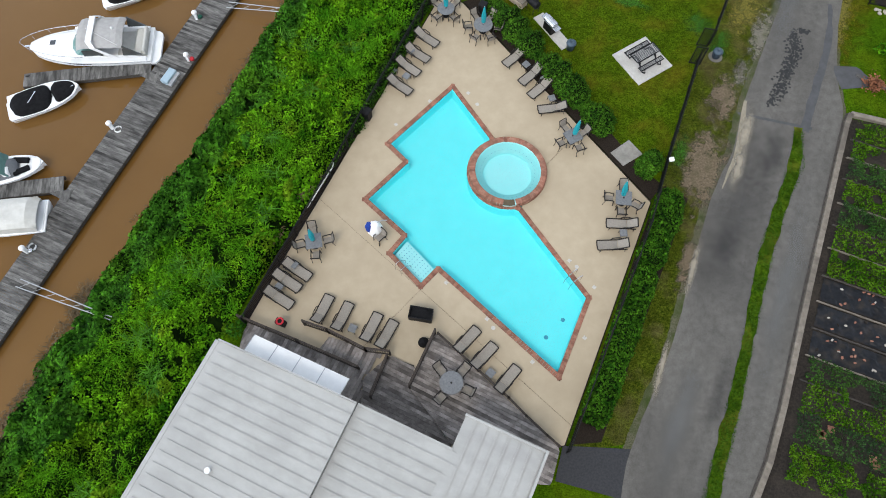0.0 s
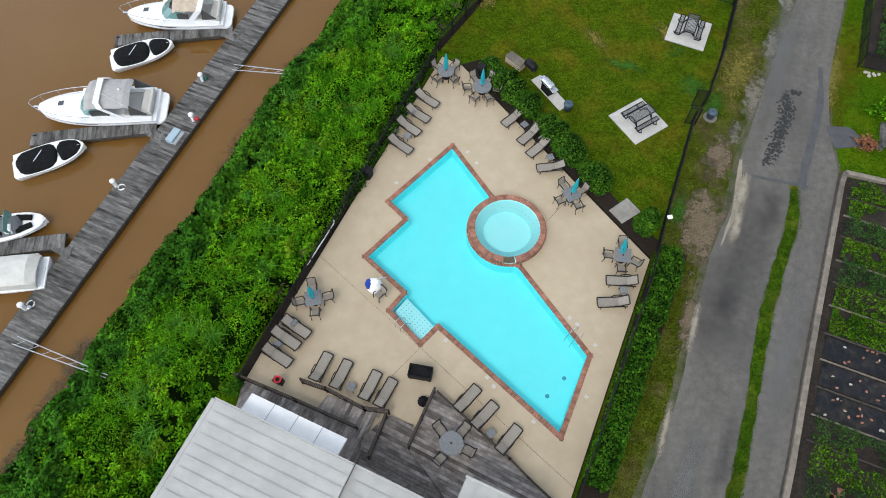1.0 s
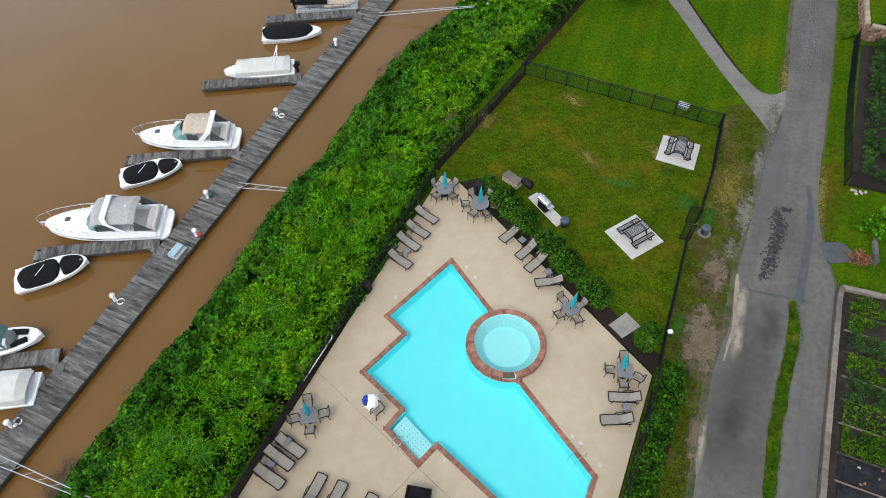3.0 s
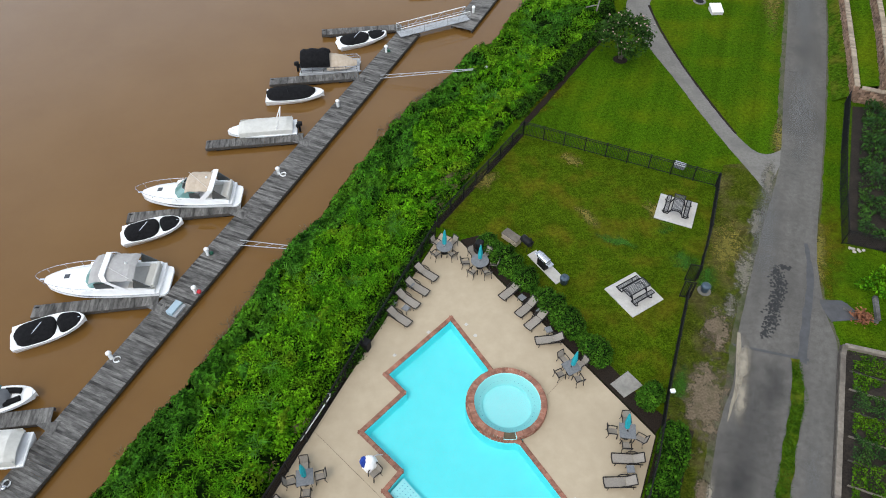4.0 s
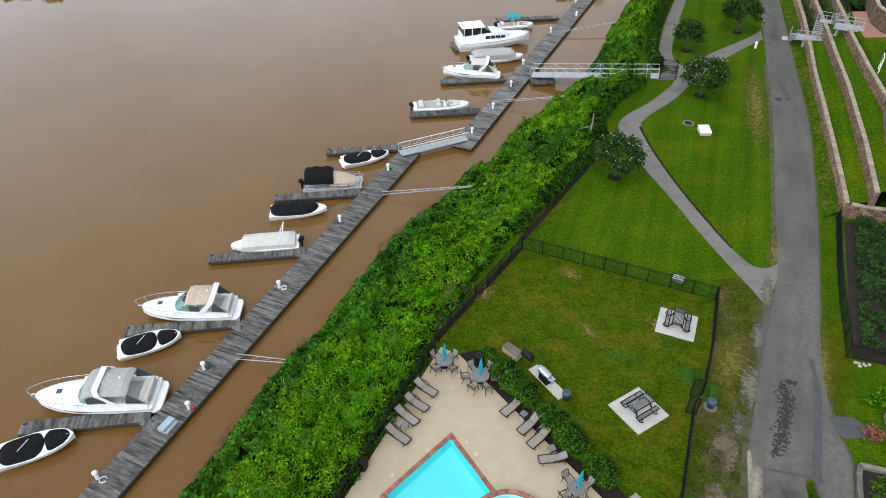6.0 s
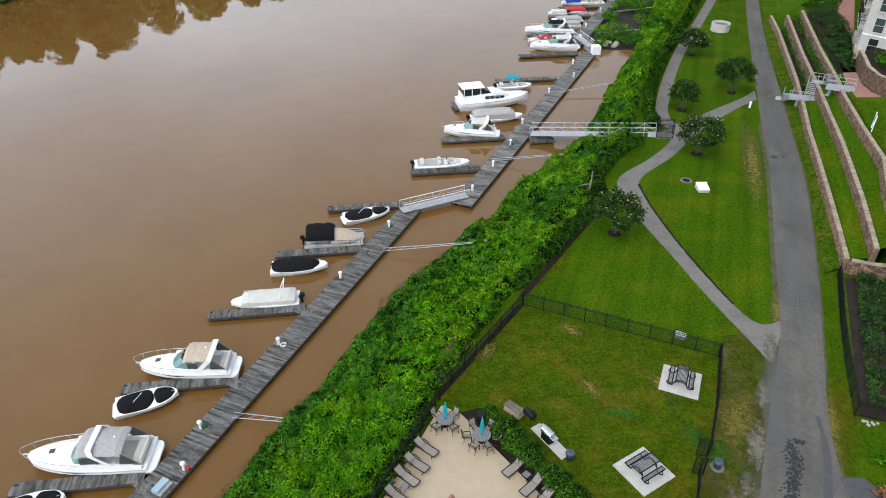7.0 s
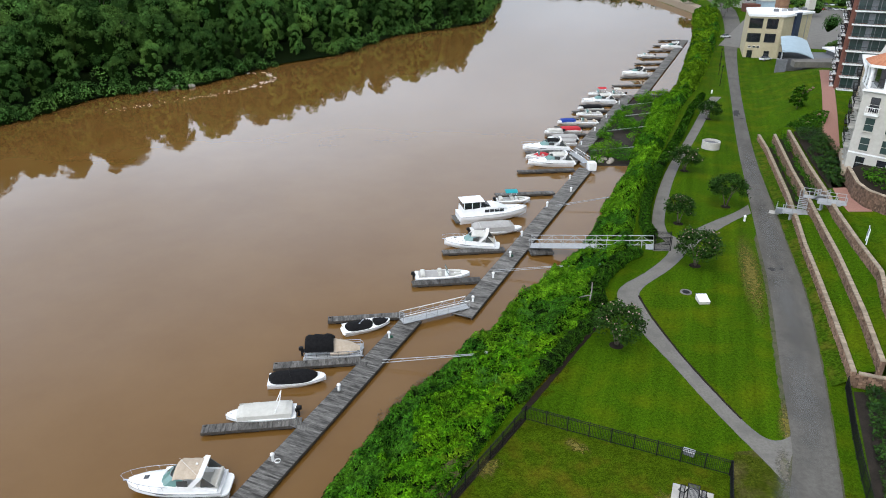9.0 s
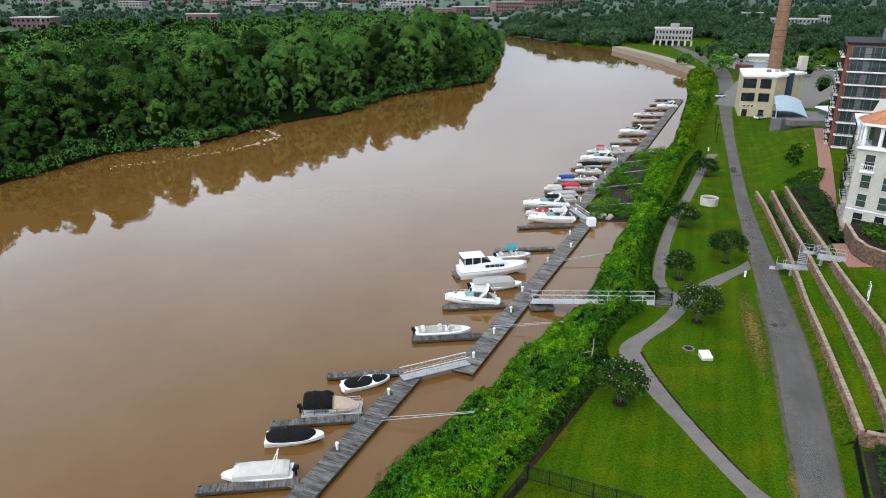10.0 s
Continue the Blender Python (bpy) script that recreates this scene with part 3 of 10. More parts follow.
ROAD_L = [(6, -10), (10.0, -0.1), (11.1, 2.4), (15.0, 7.6), (17.9, 13.2), (20.5, 17.8), (22.6, 20.2), (23.9, 23.1), (27.2, 28.2), (31.0, 33.9), (33.6, 37.6), (35.8, 40.8), (40.7, 50.5),
          (50.5, 69.1), (56.4, 82.0), (67.4, 105), (80.7, 132.6), (99.6, 169.6), (136.6, 243.5), (171.4, 307.5), (214, 397), (260, 560)]
ROAD_R = [(12, -11), (17.9, -0.6), (20.9, 4.2), (24.7, 10.2), (28.4, 17.2), (31.0, 21.9), (31.3, 24.3), (31.9, 26.1), (33.4, 30.0), (36.2, 34.8), (39.2, 40.0), (44.9, 50.0),
          (53.4, 65.8), (58.7, 78.0), (67.2, 96.6), (76.2, 117), (90.5, 146), (109.6, 183.5), (141.4, 243), (179, 306.6), (222, 394), (268, 556)]
TERRACE = 1.6
DECK = [(-10.2, 12.6), (-4.6, 7.9), (1.0, 3.4), (7.5, 3.0), (16.1, 17.25), (6.4, 35.1), (5.0, 36.2)]


def curve_x(line, y):
    return np.interp(y, [p[1] for p in line], [p[0] for p in line])


def ease(v):
    v = np.clip(v, 0, 1)
    return v * v * (3 - 2 * v)


def height(x, y):
    """The ground's height: river bed, banks, the terrace hill and the distant rise."""
    x, y = np.asarray(x, float), np.asarray(y, float)
    near = 0.86 * (x - curve_x(SHORE, y))
    left = 0.80 * (curve_x(FAR_SHORE, y) - x)
    width = np.maximum(6.0, 0.9 * 0.86 * (curve_x(BANK_TOP, y) - curve_x(SHORE, y)))
    bank = -3.2 + 3.2 * np.clip(near / width, 0, 1)
    far = -3.2 + 4.5 * ease(left / 10)
    bed = -3.2 - 0.25 * np.minimum(np.minimum(np.abs(near), np.abs(left)), 8)
    h = np.where(near > 0, bank, np.where(left > 0, far, bed))
    behind = x - curve_x(WALL_3, y)
    plateau = 3 * TERRACE * np.clip(behind / 0.8, 0, 1) * ease((y - 40) / 8)
    slope = 3 * TERRACE * ease((x - curve_x(ROAD_R, y) - 2.0) / (14 + 0.12 * np.clip(y - 120, 0, 200))) * (1 - ease((y - 175) / 30))
    k = ease((y - 121) / 8)
    h = h + np.where(near > 0, plateau * (1 - k) + slope * k, 0)
    rise = 32 * ease((y - 560) / 700) * ease((x - 150) / 250) + 9 * ease((y - 1000) / 1500) + 35 * ease((y - 3000) / 1500)
    return h + np.where((near > 0) | (left > 12) | (y > 790), rise, 0)


def sheet_axis(parts):
    out = []
    for a, b, step in parts:
        out += list(np.arange(a, b, step))
    return np.array(out + [parts[-1][1]])


gx = sheet_axis([(-2600, -200, 120), (-200, -60, 10), (-60, 110, 0.8), (110, 260, 6), (260, 3400, 120)])
gy = sheet_axis([(-900, -40, 60), (-40, 140, 0.8), (140, 420, 4), (420, 1300, 20), (1300, 4800, 125)])
GX, GY = np.meshgrid(gx, gy)
GZ = height(GX, GY)
core = [(-8.6, 12.6), (1.0, 10.2), (7.4, 4.6), (15.0, 17.25), (6.2, 33.6), (4.8, 34.2)]
apron = inset(DECK, -0.9)
for j in np.where((gy > 1) & (gy < 38))[0]:
    for i in np.where((gx > -12) & (gx < 18))[0]:
        if inside(core, gx[i], gy[j]):
            GZ[j, i] = -2.6
        elif inside(apron, gx[i], gy[j]):
            GZ[j, i] = -0.12
nx, ny = len(gx), len(gy)
gverts = np.stack([GX, GY, GZ], -1).reshape(-1, 3)
ii = (np.arange(ny - 1)[:, None] * nx + np.arange(nx - 1)[None]).reshape(-1)
gfaces = np.stack([ii, ii + 1, ii + nx + 1, ii + nx], -1)


def array_mesh(name, verts, faces, material, smooth=False):
    """A mesh from arrays of vertices and of faces with equally many corners."""
    me = bpy.data.meshes.new(name)
    k = faces.shape[1]
    me.vertices.add(len(verts))
    me.vertices.foreach_set("co", np.ascontiguousarray(verts, np.float32).reshape(-1))
    me.loops.add(faces.size)
    me.loops.foreach_set("vertex_index", np.ascontiguousarray(faces, np.int32).reshape(-1))
    me.polygons.add(len(faces))
    me.polygons.foreach_set("loop_start", np.arange(0, faces.size, k, dtype=np.int32))
    me.polygons.foreach_set("loop_total", np.full(len(faces), k, np.int32))
    me.materials.append(material)
    if smooth:
        me.polygons.foreach_set("use_smooth", np.ones(len(faces), bool))
    me.update(calc_edges=True)
    me.validate()
    return me


solid("ground", array_mesh("ground", gverts, gfaces, LAWN, True), LAWN, "green mown lawn with yellowish patches and grassy banks", "lawn", kind="structure")
ground_mesh = bpy.data.meshes["ground"]
# faces beyond y = 640 get the ground colour with painted haze
ground_mesh.materials.append(HAZE_GROUND)
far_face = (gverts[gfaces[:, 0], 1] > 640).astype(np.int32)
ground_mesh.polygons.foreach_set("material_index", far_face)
solid("river", Geo().add([(-2400, -800, WATER_Z), (700, -800, WATER_Z), (700, 830, WATER_Z), (-2400, 830, WATER_Z)], [(0, 1, 2, 3)]), RIVER,
      "calm muddy brown river reflecting a grey sky", "river", kind="structure")

# ---- road and paths ----
def smooth_line(pts, n=3):
    """Rounds a polyline by cutting its corners n times; the ends stay."""
    pts = [Vector(p) for p in pts]
    for _ in range(n):
        out = [pts[0]]
        for a, b in zip(pts, pts[1:]):
            out += [a.lerp(b, 0.25), a.lerp(b, 0.75)]
        pts = out + [pts[-1]]
    return [tuple(p) for p in pts]


def ragged(pts, amount, seed):
    return [(x + amount * noise.noise((x * 0.9, y * 0.9, seed)) + 0.5 * amount * noise.noise((x * 2.7, y * 2.7, seed + 5)),
             y + amount * noise.noise((x * 0.9, y * 0.9, seed + 9))) for x, y in pts]


def resample(pts, n):
    pts = [Vector(p) for p in pts]
    d = [0.0]
    for a, b in zip(pts, pts[1:]):
        d.append(d[-1] + (b - a).length)
    q = np.linspace(0, d[-1], n)
    return list(zip(np.interp(q, d, [p.x for p in pts]), np.interp(q, d, [p.y for p in pts])))


def strip(name, left, right, z, material, label, category, rag=0.0, n=240, rounds=2, thick=0.04, seed=1.0):
    a, b = resample(smooth_line(left, rounds), n), resample(smooth_line(right, rounds), n)
    if rag:
        a, b = ragged(a, rag, seed), ragged(b, rag, seed + 20)
    return solid(name, Geo().ribbon(a, b, z, thick), material, label, category, kind="structure")


def widened(left, right, lo, ro):
    """Both edges of a strip moved outwards by lo and ro."""
    return [(x - lo, y) for x, y in left], [(x + ro, y) for x, y in right]


gl_, gr_ = widened(ROAD_L, ROAD_R, 0.5, 0.2)
strip("gravel_shoulder", gl_[:15], gr_[:15], 0.012, GRAVEL, "pale gravel shoulder along the asphalt lane", "gravel", 0.16, 500, thick=0, seed=3)
road = strip("road", ROAD_L, ROAD_R, 0.03, ASPHALT, "worn grey asphalt lane with patches and cracks", "road", 0.05, 900, thick=0)
VERGE_L = [(14.0, -3.0), (14.5, -0.7), (17.2, 3.9), (19.0, 7.0), (21.9, 12.8), (24.2, 16.2), (26.2, 19.2), (27.2, 21.5)]
VERGE_R = [(14.4, -3.0), (15.3, -0.85), (18.0, 3.8), (20.0, 7.6), (23.2, 13.4), (25.2, 16.4), (26.7, 18.3), (27.7, 21.3)]
strip("grass_verge", VERGE_L, VERGE_R, 0.055, VERGE_GRASS, "narrow grass strip dividing the two asphalt lanes", "grass", 0.14, 160, seed=6)
def blotch(name, c, rx, ry, rz, z, material, label, category, seed, rough=0.35, n=36):
    """A flat patch with a ragged outline."""
    pts = []
    for i in range(n):
        a = 2 * math.pi * i / n
        k = 1 + rough * noise.noise((math.cos(a) * 2.2, math.sin(a) * 2.2, seed)) + 0.5 * rough * noise.noise((math.cos(a) * 6, math.sin(a) * 6, seed))
        x, y = rx * k * math.cos(a), ry * k * math.sin(a)
        q = radians(rz)
        pts.append((c[0] + x * math.cos(q) - y * math.sin(q), c[1] + x * math.sin(q) + y * math.cos(q)))
    return solid(name, Geo().prism(pts, z - 0.01, z), material, label, category, kind="structure")


def soft_patch(name, x, y, rx, ry, rz, z, material, label, category):
    """A thin patch that fades into what it lies on."""
    return solid(name, Geo().add([(-rx, -ry, 0), (rx, -ry, 0), (rx, ry, 0), (-rx, ry, 0)], [(0, 1, 2, 3)]), material, label, category, kind="structure", at=pose(x, y, z, 0, 0, rz))


def crumbled(line, width, n_, label, seed):
    """A worn repair: many small flakes of dark asphalt along a line."""
    r = random.Random(seed)
    pts = resample(line, 60)
    g = Geo()
    for k in range(n_):
        x, y = pts[min(59, int(60 * r.random()))]
        x, y, s_, a0 = x + r.gauss(0, width), y + r.gauss(0, width * 0.6), r.uniform(0.035, 0.125), r.uniform(0, 6)
        g.prism([(x + s_ * r.uniform(0.6, 1.2) * math.cos(a0 + q * 1.047), y + s_ * r.uniform(0.6, 1.2) * math.sin(a0 + q * 1.047)) for q in range(6)], 0.03, 0.0362 + 0.000008 * k)
    return solid("asphalt_patch", g, PATCH, label, "road patch", kind="structure")


crumbled([(26.1, 23.5), (27.0, 24.3), (28.05, 25.8), (29.2, 27.4), (29.8, 29.2)], 0.26, 560, "crumbled dark repair patch on grey asphalt", 4)
crumbled([(30.2, 29.3), (30.9, 29.1)], 0.14, 60, "crumbled dark repair patch on grey asphalt", 5)
soft_patch("damp_stain", 21.6, 15.6, 10.0, 2.9, 61, 0.037, SOFT_STAIN, "dark damp stain on the asphalt lane", "road patch")
soft_patch("damp_stain", 20.0, 13.6, 1.9, 1.4, 60, 0.040, SOFT_STAIN, "dark damp stain on the asphalt lane", "road patch")
soft_patch("damp_stain", 25.2, 19.6, 3.2, 1.3, 60, 0.042, SOFT_STAIN, "dark damp stain on the asphalt lane", "road patch")
soft_patch("damp_stain", 17.0, 4.6, 4.0, 0.8, 60, 0.044, SOFT_STAIN, "dark damp stain on the asphalt lane", "road patch")
soft_patch("worn_asphalt", 23.0, 10.6, 9.0, 1.1, 60, 0.046, SOFT_PALE, "pale worn asphalt", "road patch")
soft_patch("worn_asphalt", 30.8, 33.0, 8.0, 1.4, 63, 0.043, SOFT_PALE, "pale worn asphalt", "road patch")
soft_patch("worn_asphalt", 14.2, 3.4, 5.0, 1.0, 58, 0.047, SOFT_PALE, "pale worn asphalt", "road patch")
strip("sandy_edge", [(24.45, 24.05), (23.4, 21.9), (22.75, 20.3), (22.0, 19.25), (20.95, 17.6)], [(24.65, 23.95), (23.75, 21.7), (23.1, 20.05), (22.2, 19.1), (21.0, 17.57)], 0.047, SAND_EDGE, "pale sandy dust on the lane edge", "road edge", 0.05, 90, thick=0.012, seed=31)
for k, (x, y, l_, w) in enumerate([(23.7, 21.4, 3.6, 0.8), (22.5, 19.0, 3.0, 0.7), (17.6, 12.5, 3.4, 0.4), (14.0, 6.5, 3.4, 0.35)]):
    soft_patch("sandy_edge", x, y, l_, w, 61, 0.050 + 0.001 * k, SOFT_SAND, "pale sandy dust on the lane edge", "road edge")
strip("road_seam", [(27.6, 21.3), (29.3, 24.3), (30.5, 26.0), (32.1, 28.8), (33.2, 31.4)], [(28.0, 20.9), (29.96, 24.2), (31.1, 25.9), (32.6, 28.7), (33.4, 31.3)], 0.0365, STAIN, "darker asphalt joint between two lanes", "road seam", 0.1, 60, seed=17)
for k, (x, y, rx, ry) in enumerate([(91.0, 151.0, 3.2, 0.7), (53.0, 72.6, 0.55, 0.4), (54.2, 72.4, 0.3, 0.25), (89.6, 146.0, 0.5, 0.4)]):
    blotch("asphalt_patch", (x, y), rx, ry, 62, 0.036 + 0.001 * k, PATCH, "dark ragged repair patch on grey asphalt", "road patch", 40 + k * 3.1, 0.6)
solid("road_seam", Geo().prism([(23.7, 23.2), (23.75, 22.95), (28.3, 21.1), (28.4, 21.3)], 0.03, 0.036), STAIN, "dark seam across the asphalt lane", "road seam", kind="structure")
strip("driveway_apron", [(31.4, 24.0), (31.6, 25.4), (31.7, 26.0)], [(33.6, 23.9), (33.7, 24.9), (33.2, 25.7)], 0.034, STAIN, "short dark asphalt apron beside the lane", "driveway", 0.2, 30, seed=21)

# the winding footpath, its fork to the gate and the walk along the bank
strip("footpath", [(32.8, 37.2), (32.4, 40.3), (31.8, 44.2), (31.3, 48.5), (30.95, 53.3), (30.4, 57.8), (30.05, 61.7), (29.95, 64.6), (30.1, 67.4), (31.0, 69.6), (32.7, 71.3), (35.1, 72.8), (38.2, 75.3), (41.6, 78.6), (43.8, 82.4)],
      [(37.4, 42.6), (34.3, 41.4), (33.3, 44.8), (32.8, 49.5), (32.45, 55.1), (32.4, 59.0), (32.4, 62.5), (32.6, 65.1), (32.95, 68.0), (34.4, 70.0), (37.1, 72.1), (39.9, 74.2), (42.9, 77.2), (44.8, 79.4), (46.4, 81.4)], 0.024, PATH_C,
      "winding pale grey concrete footpath", "footpath", 0.04, 180, 2)
strip("footpath_fork", [(43.0, 80.6), (44.9, 83.4), (51.7, 87.9), (58.3, 91.6), (62.0, 94.4)], [(45.4, 79.6), (48.4, 82.6), (55.6, 88.0), (59.6, 90.4), (60.6, 91.0)], 0.02, PATH_C,
      "grey concrete link between footpath and lane", "footpath", 0.05, 80, 2)
strip("bank_walk", [(43.2, 81.2), (42.2, 86.0), (47.1, 96.6), (56.3, 112.7), (69.4, 131.9), (88.0, 160.9), (93.5, 168.5)],
      [(45.6, 82.2), (44.0, 86.0), (49.2, 96.4), (58.2, 112.4), (71.4, 131.6), (90.4, 160.7), (96.0, 167.6)], 0.016, PATH_C, "grey concrete walk along the river bank hedge", "footpath", 0.05, 160, 2)
strip("path_edging", [(33.3, 44.9), (32.8, 49.5), (32.45, 55.1), (32.4, 60.0), (32.6, 65.1), (32.95, 68.0)], [(33.5, 44.9), (33.0, 49.6), (32.65, 55.1), (32.6, 60.0), (32.8, 65.1), (33.2, 67.9)], 0.04, MULCH, "dark soil edging along the footpath", "edging", 0.05, 60)
solid("entrance_pavement", Geo().prism([(7.4, 3.0), (6.6, 1.2), (10.2, -0.3), (11.2, 2.3)], -0.03, 0.028), ASPHALT_DARK, "dark asphalt walk to the pool entrance", "pavement", kind="structure")
solid("worn_lawn", Geo().add([(x, y, 0.009) for x, y in ((4.9, 37.0), (8.2, 35.0), (14.6, 22.4), (16.3, 19.4), (17.5, 19.5), (22.1, 27.6), (23.4, 29.05), (25.9, 33.0), (28.75, 38.45), (14.05, 47.3), (9.9, 42.6))], [tuple(range(11))]), LAWN_WORN, "worn olive mown lawn inside the fence", "lawn", kind="structure")
edge = [(7.6, 2.6), (15.4, 15.4), (17.5, 19.4), (22.1, 27.6), (25.9, 33.0), (28.8, 38.4), (30.6, 41.0)]
rise = np.linspace(2.6, 41.0, 50)
solid("rough_verge", Geo().ribbon([(float(np.interp(y, [q[1] for q in edge], [q[0] for q in edge])), y) for y in rise], [(float(curve_x(ROAD_L, y)) + 0.4, y) for y in rise], 0.007), ROUGH_GRASS, "rough dry grass between fence and lane", "grass", kind="structure")
for k, (x, y, rx, ry, a) in enumerate([(20.2, 19.3, 5.6, 2.5, 61), (23.0, 24.4, 3.4, 1.7, 60), (17.4, 13.0, 3.4, 0.9, 59)]):
    soft_patch("bare_ground", x, y, rx, ry, a, 0.0275, SOFT_DIRT, "bare trodden brown soil in the grass", "bare soil")
for k, (x, y, rx, ry, a) in enumerate([(27.4, 29.4, 4.2, 1.3, 58), (30.4, 34.0, 3.6, 1.0, 58), (25.0, 26.4, 2.4, 1.0, 58), (33.6, 38.6, 4.6, 0.9, 62)]):
    soft_patch("gritty_edge", x, y, rx, ry, a, 0.0245, SOFT_GRIT, "pale grit and thin grass beside the lane", "bare soil")
for k, (x, y, rx, ry, a) in enumerate([(27.0, 31.8, 6.0, 2.6, 60), (33.9, 30.4, 7.0, 1.0, 62), (49.7, 72.0, 21.0, 2.4, 65.5), (37.0, 43.6, 6.0, 1.3, 62)]):
    soft_patch("dry_patch", x, y, rx, ry, a, 0.0215, SOFT_DRY, "dry yellowish grass beside the lane", "grass patch")
for k, (x, y, rx, ry, a) in enumerate([(24.2, 29.0, 2.4, 1.2, 58), (19.0, 20.6, 2.2, 0.9, 60)]):
    soft_patch("lush_patch", x, y, rx, ry, a, 0.0315 + 0.003 * (k % 2), SOFT_LUSH, "lush green grass beside the lane", "grass patch")
for k, (x, y, rx, ry, a) in enumerate([(34.4, 30.6, 9.0, 3.0, 62), (17.5, 53.5, 9.0, 3.4, 46)]):
    soft_patch("worn_lawn", x, y, rx, ry, a, 0.0155 + 0.003 * (k % 2), SOFT_OLIVE, "worn olive patch of mown lawn", "grass patch")
lr = random.Random(77)
for k in range(14):
    x, y = lr.uniform(8, 27), lr.uniform(23, 47)
    if 0.78 * (x - 9) + 0.5 * (y - 34) > 2.0 and y < 49 - 0.75 * (x - 14) - 2 and x < 22.5 + 0.62 * (y - 28):
        lush = k % 3 == 0
        soft_patch("lush_patch" if lush else "dry_patch", x, y, lr.uniform(1.2, 3.4), lr.uniform(0.8, 2.2), lr.uniform(0, 180), 0.0215 + 0.003 * (k % 4), SOFT_LUSH if lush else SOFT_DRY, "lush green patch of lawn" if lush else "dry yellowish patch of lawn", "grass patch")
for y0_, y1_ in ((38, 58), (54, 76), (72, 98), (94, 128)):
    xa, xb = (curve_x(ROAD_L, y0_) + curve_x(ROAD_R, y0_)) / 2, (curve_x(ROAD_L, y1_) + curve_x(ROAD_R, y1_)) / 2
    soft_patch("worn_asphalt", (xa + xb) / 2, (y0_ + y1_) / 2, math.hypot(xb - xa, y1_ - y0_) * 0.62, 2.0, math.degrees(math.atan2(y1_ - y0_, xb - xa)), 0.040 + y0_ * 0.00002, SOFT_PALE, "pale worn asphalt", "road patch")

# ---- pool and its deck ----
POOL = [(4.69, 28.15), (-0.58, 23.93), (0.5, 22.4), (-2.47, 19.97), (-0.18, 17.07), (-1.28, 16.0), (0.58, 13.3), (1.81, 14.32), (7.97, 6.6), (10.92, 11.4), (7.75, 18.0)]
SPA, SPA_R = (7.28, 20.66), 2.53
WEST_SIDE = POOL + [(SPA[0] + 2.4 * math.cos(radians(a)), SPA[1] + 2.4 * math.sin(radians(a))) for a in range(272, 99, -9)] + [(6.8, 23.5)]
POOL = POOL + [(SPA[0] + 2.4 * math.cos(radians(a)), SPA[1] + 2.4 * math.sin(radians(a))) for a in range(-76, 100, 9)] + [(6.8, 23.5)]
deck_thing = thing("pool_deck", "tan concrete pool deck in large jointed slabs", "pool deck", kind="structure")


def fill_ring(outer, inner):
    """A flat mesh between two outlines."""
    bm = bmesh.new()
    for loop in (outer, inner):
        vs = [bm.verts.new((x, y, 0)) for x, y in loop]
        for a, b in zip(vs, vs[1:] + vs[:1]):
            bm.edges.new((a, b))
    bmesh.ops.triangle_fill(bm, use_beauty=True, use_dissolve=False, edges=bm.edges[:])
    return bm


bm = fill_ring(DECK, POOL)
JX, JY = Vector((0.63, -0.776, 0)), Vector((0.776, 0.63, 0))
for n_, offs in ((JX, (-8.2, -4.1, 0, 4.1, 8.2, 12.3)), (JY, (-8.6, -4.3, 0, 4.3, 8.6, 12.9, 17.2))):
    for o in offs:
        bmesh.ops.bisect_plane(bm, geom=bm.verts[:] + bm.edges[:] + bm.faces[:], plane_co=Vector((0.58, 13.3, 0)) + n_ * o, plane_no=n_)
cut = []
for e in bm.edges:
    a, b = (v.co - Vector((0.58, 13.3, 0)) for v in e.verts)
    for n_, offs in ((JX, (-8.2, -4.1, 0, 4.1, 8.2, 12.3)), (JY, (-8.6, -4.3, 0, 4.3, 8.6, 12.9, 17.2))):
        if any(abs(a.dot(n_) - o) < 1e-4 and abs(b.dot(n_) - o) < 1e-4 for o in offs):
            cut.append(e)
bmesh.ops.split_edges(bm, edges=list(set(cut)))
bm.faces.ensure_lookup_table()
seen, panels = set(), []
for f in bm.faces:
    if f in seen:
        continue
    todo, group_ = [f], []
    seen.add(f)
    while todo:
        q = todo.pop()
        group_.append(q)
        for e in q.edges:
            for r in e.link_faces:
                if r not in seen:
                    seen.add(r)
                    todo.append(r)
    panels.append([[tuple(v.co) for v in q.verts] for q in group_])
bm.free()
for faces in panels:
    b2 = bmesh.new()
    for q in faces:
        b2.faces.new([b2.verts.new(p) for p in q])
    bmesh.ops.remove_doubles(b2, verts=b2.verts[:], dist=1e-4)
    for f in b2.faces:
        if f.normal.z < 0:
            f.normal_flip()
    rim = bmesh.ops.inset_region(b2, faces=b2.faces[:], thickness=0.012, use_boundary=True, use_even_offset=True)["faces"]
    for f in rim:
        for v in f.verts:
            if all(g_ in rim for g_ in v.link_faces):
                v.co.z = -0.03
    me = bpy.data.meshes.new("slab")
    b2.to_mesh(me)
    b2.free()
    me.materials.append(POOL_DECK)
    part("slab", me, POOL_DECK, deck_thing)
bm = fill_ring([(x, y) for x, y in inset(DECK, -0.06)], inset(POOL[::1], 0.02))
for f in bm.faces:
    if f.normal.z < 0:
        f.normal_flip()
me = bpy.data.meshes.new("slab_bed")
bm.to_mesh(me)
bm.free()
me.materials.append(MULCH)
part("slab_bed", me, MULCH, deck_thing, at=pose(0, 0, -0.02))
n = len(DECK)
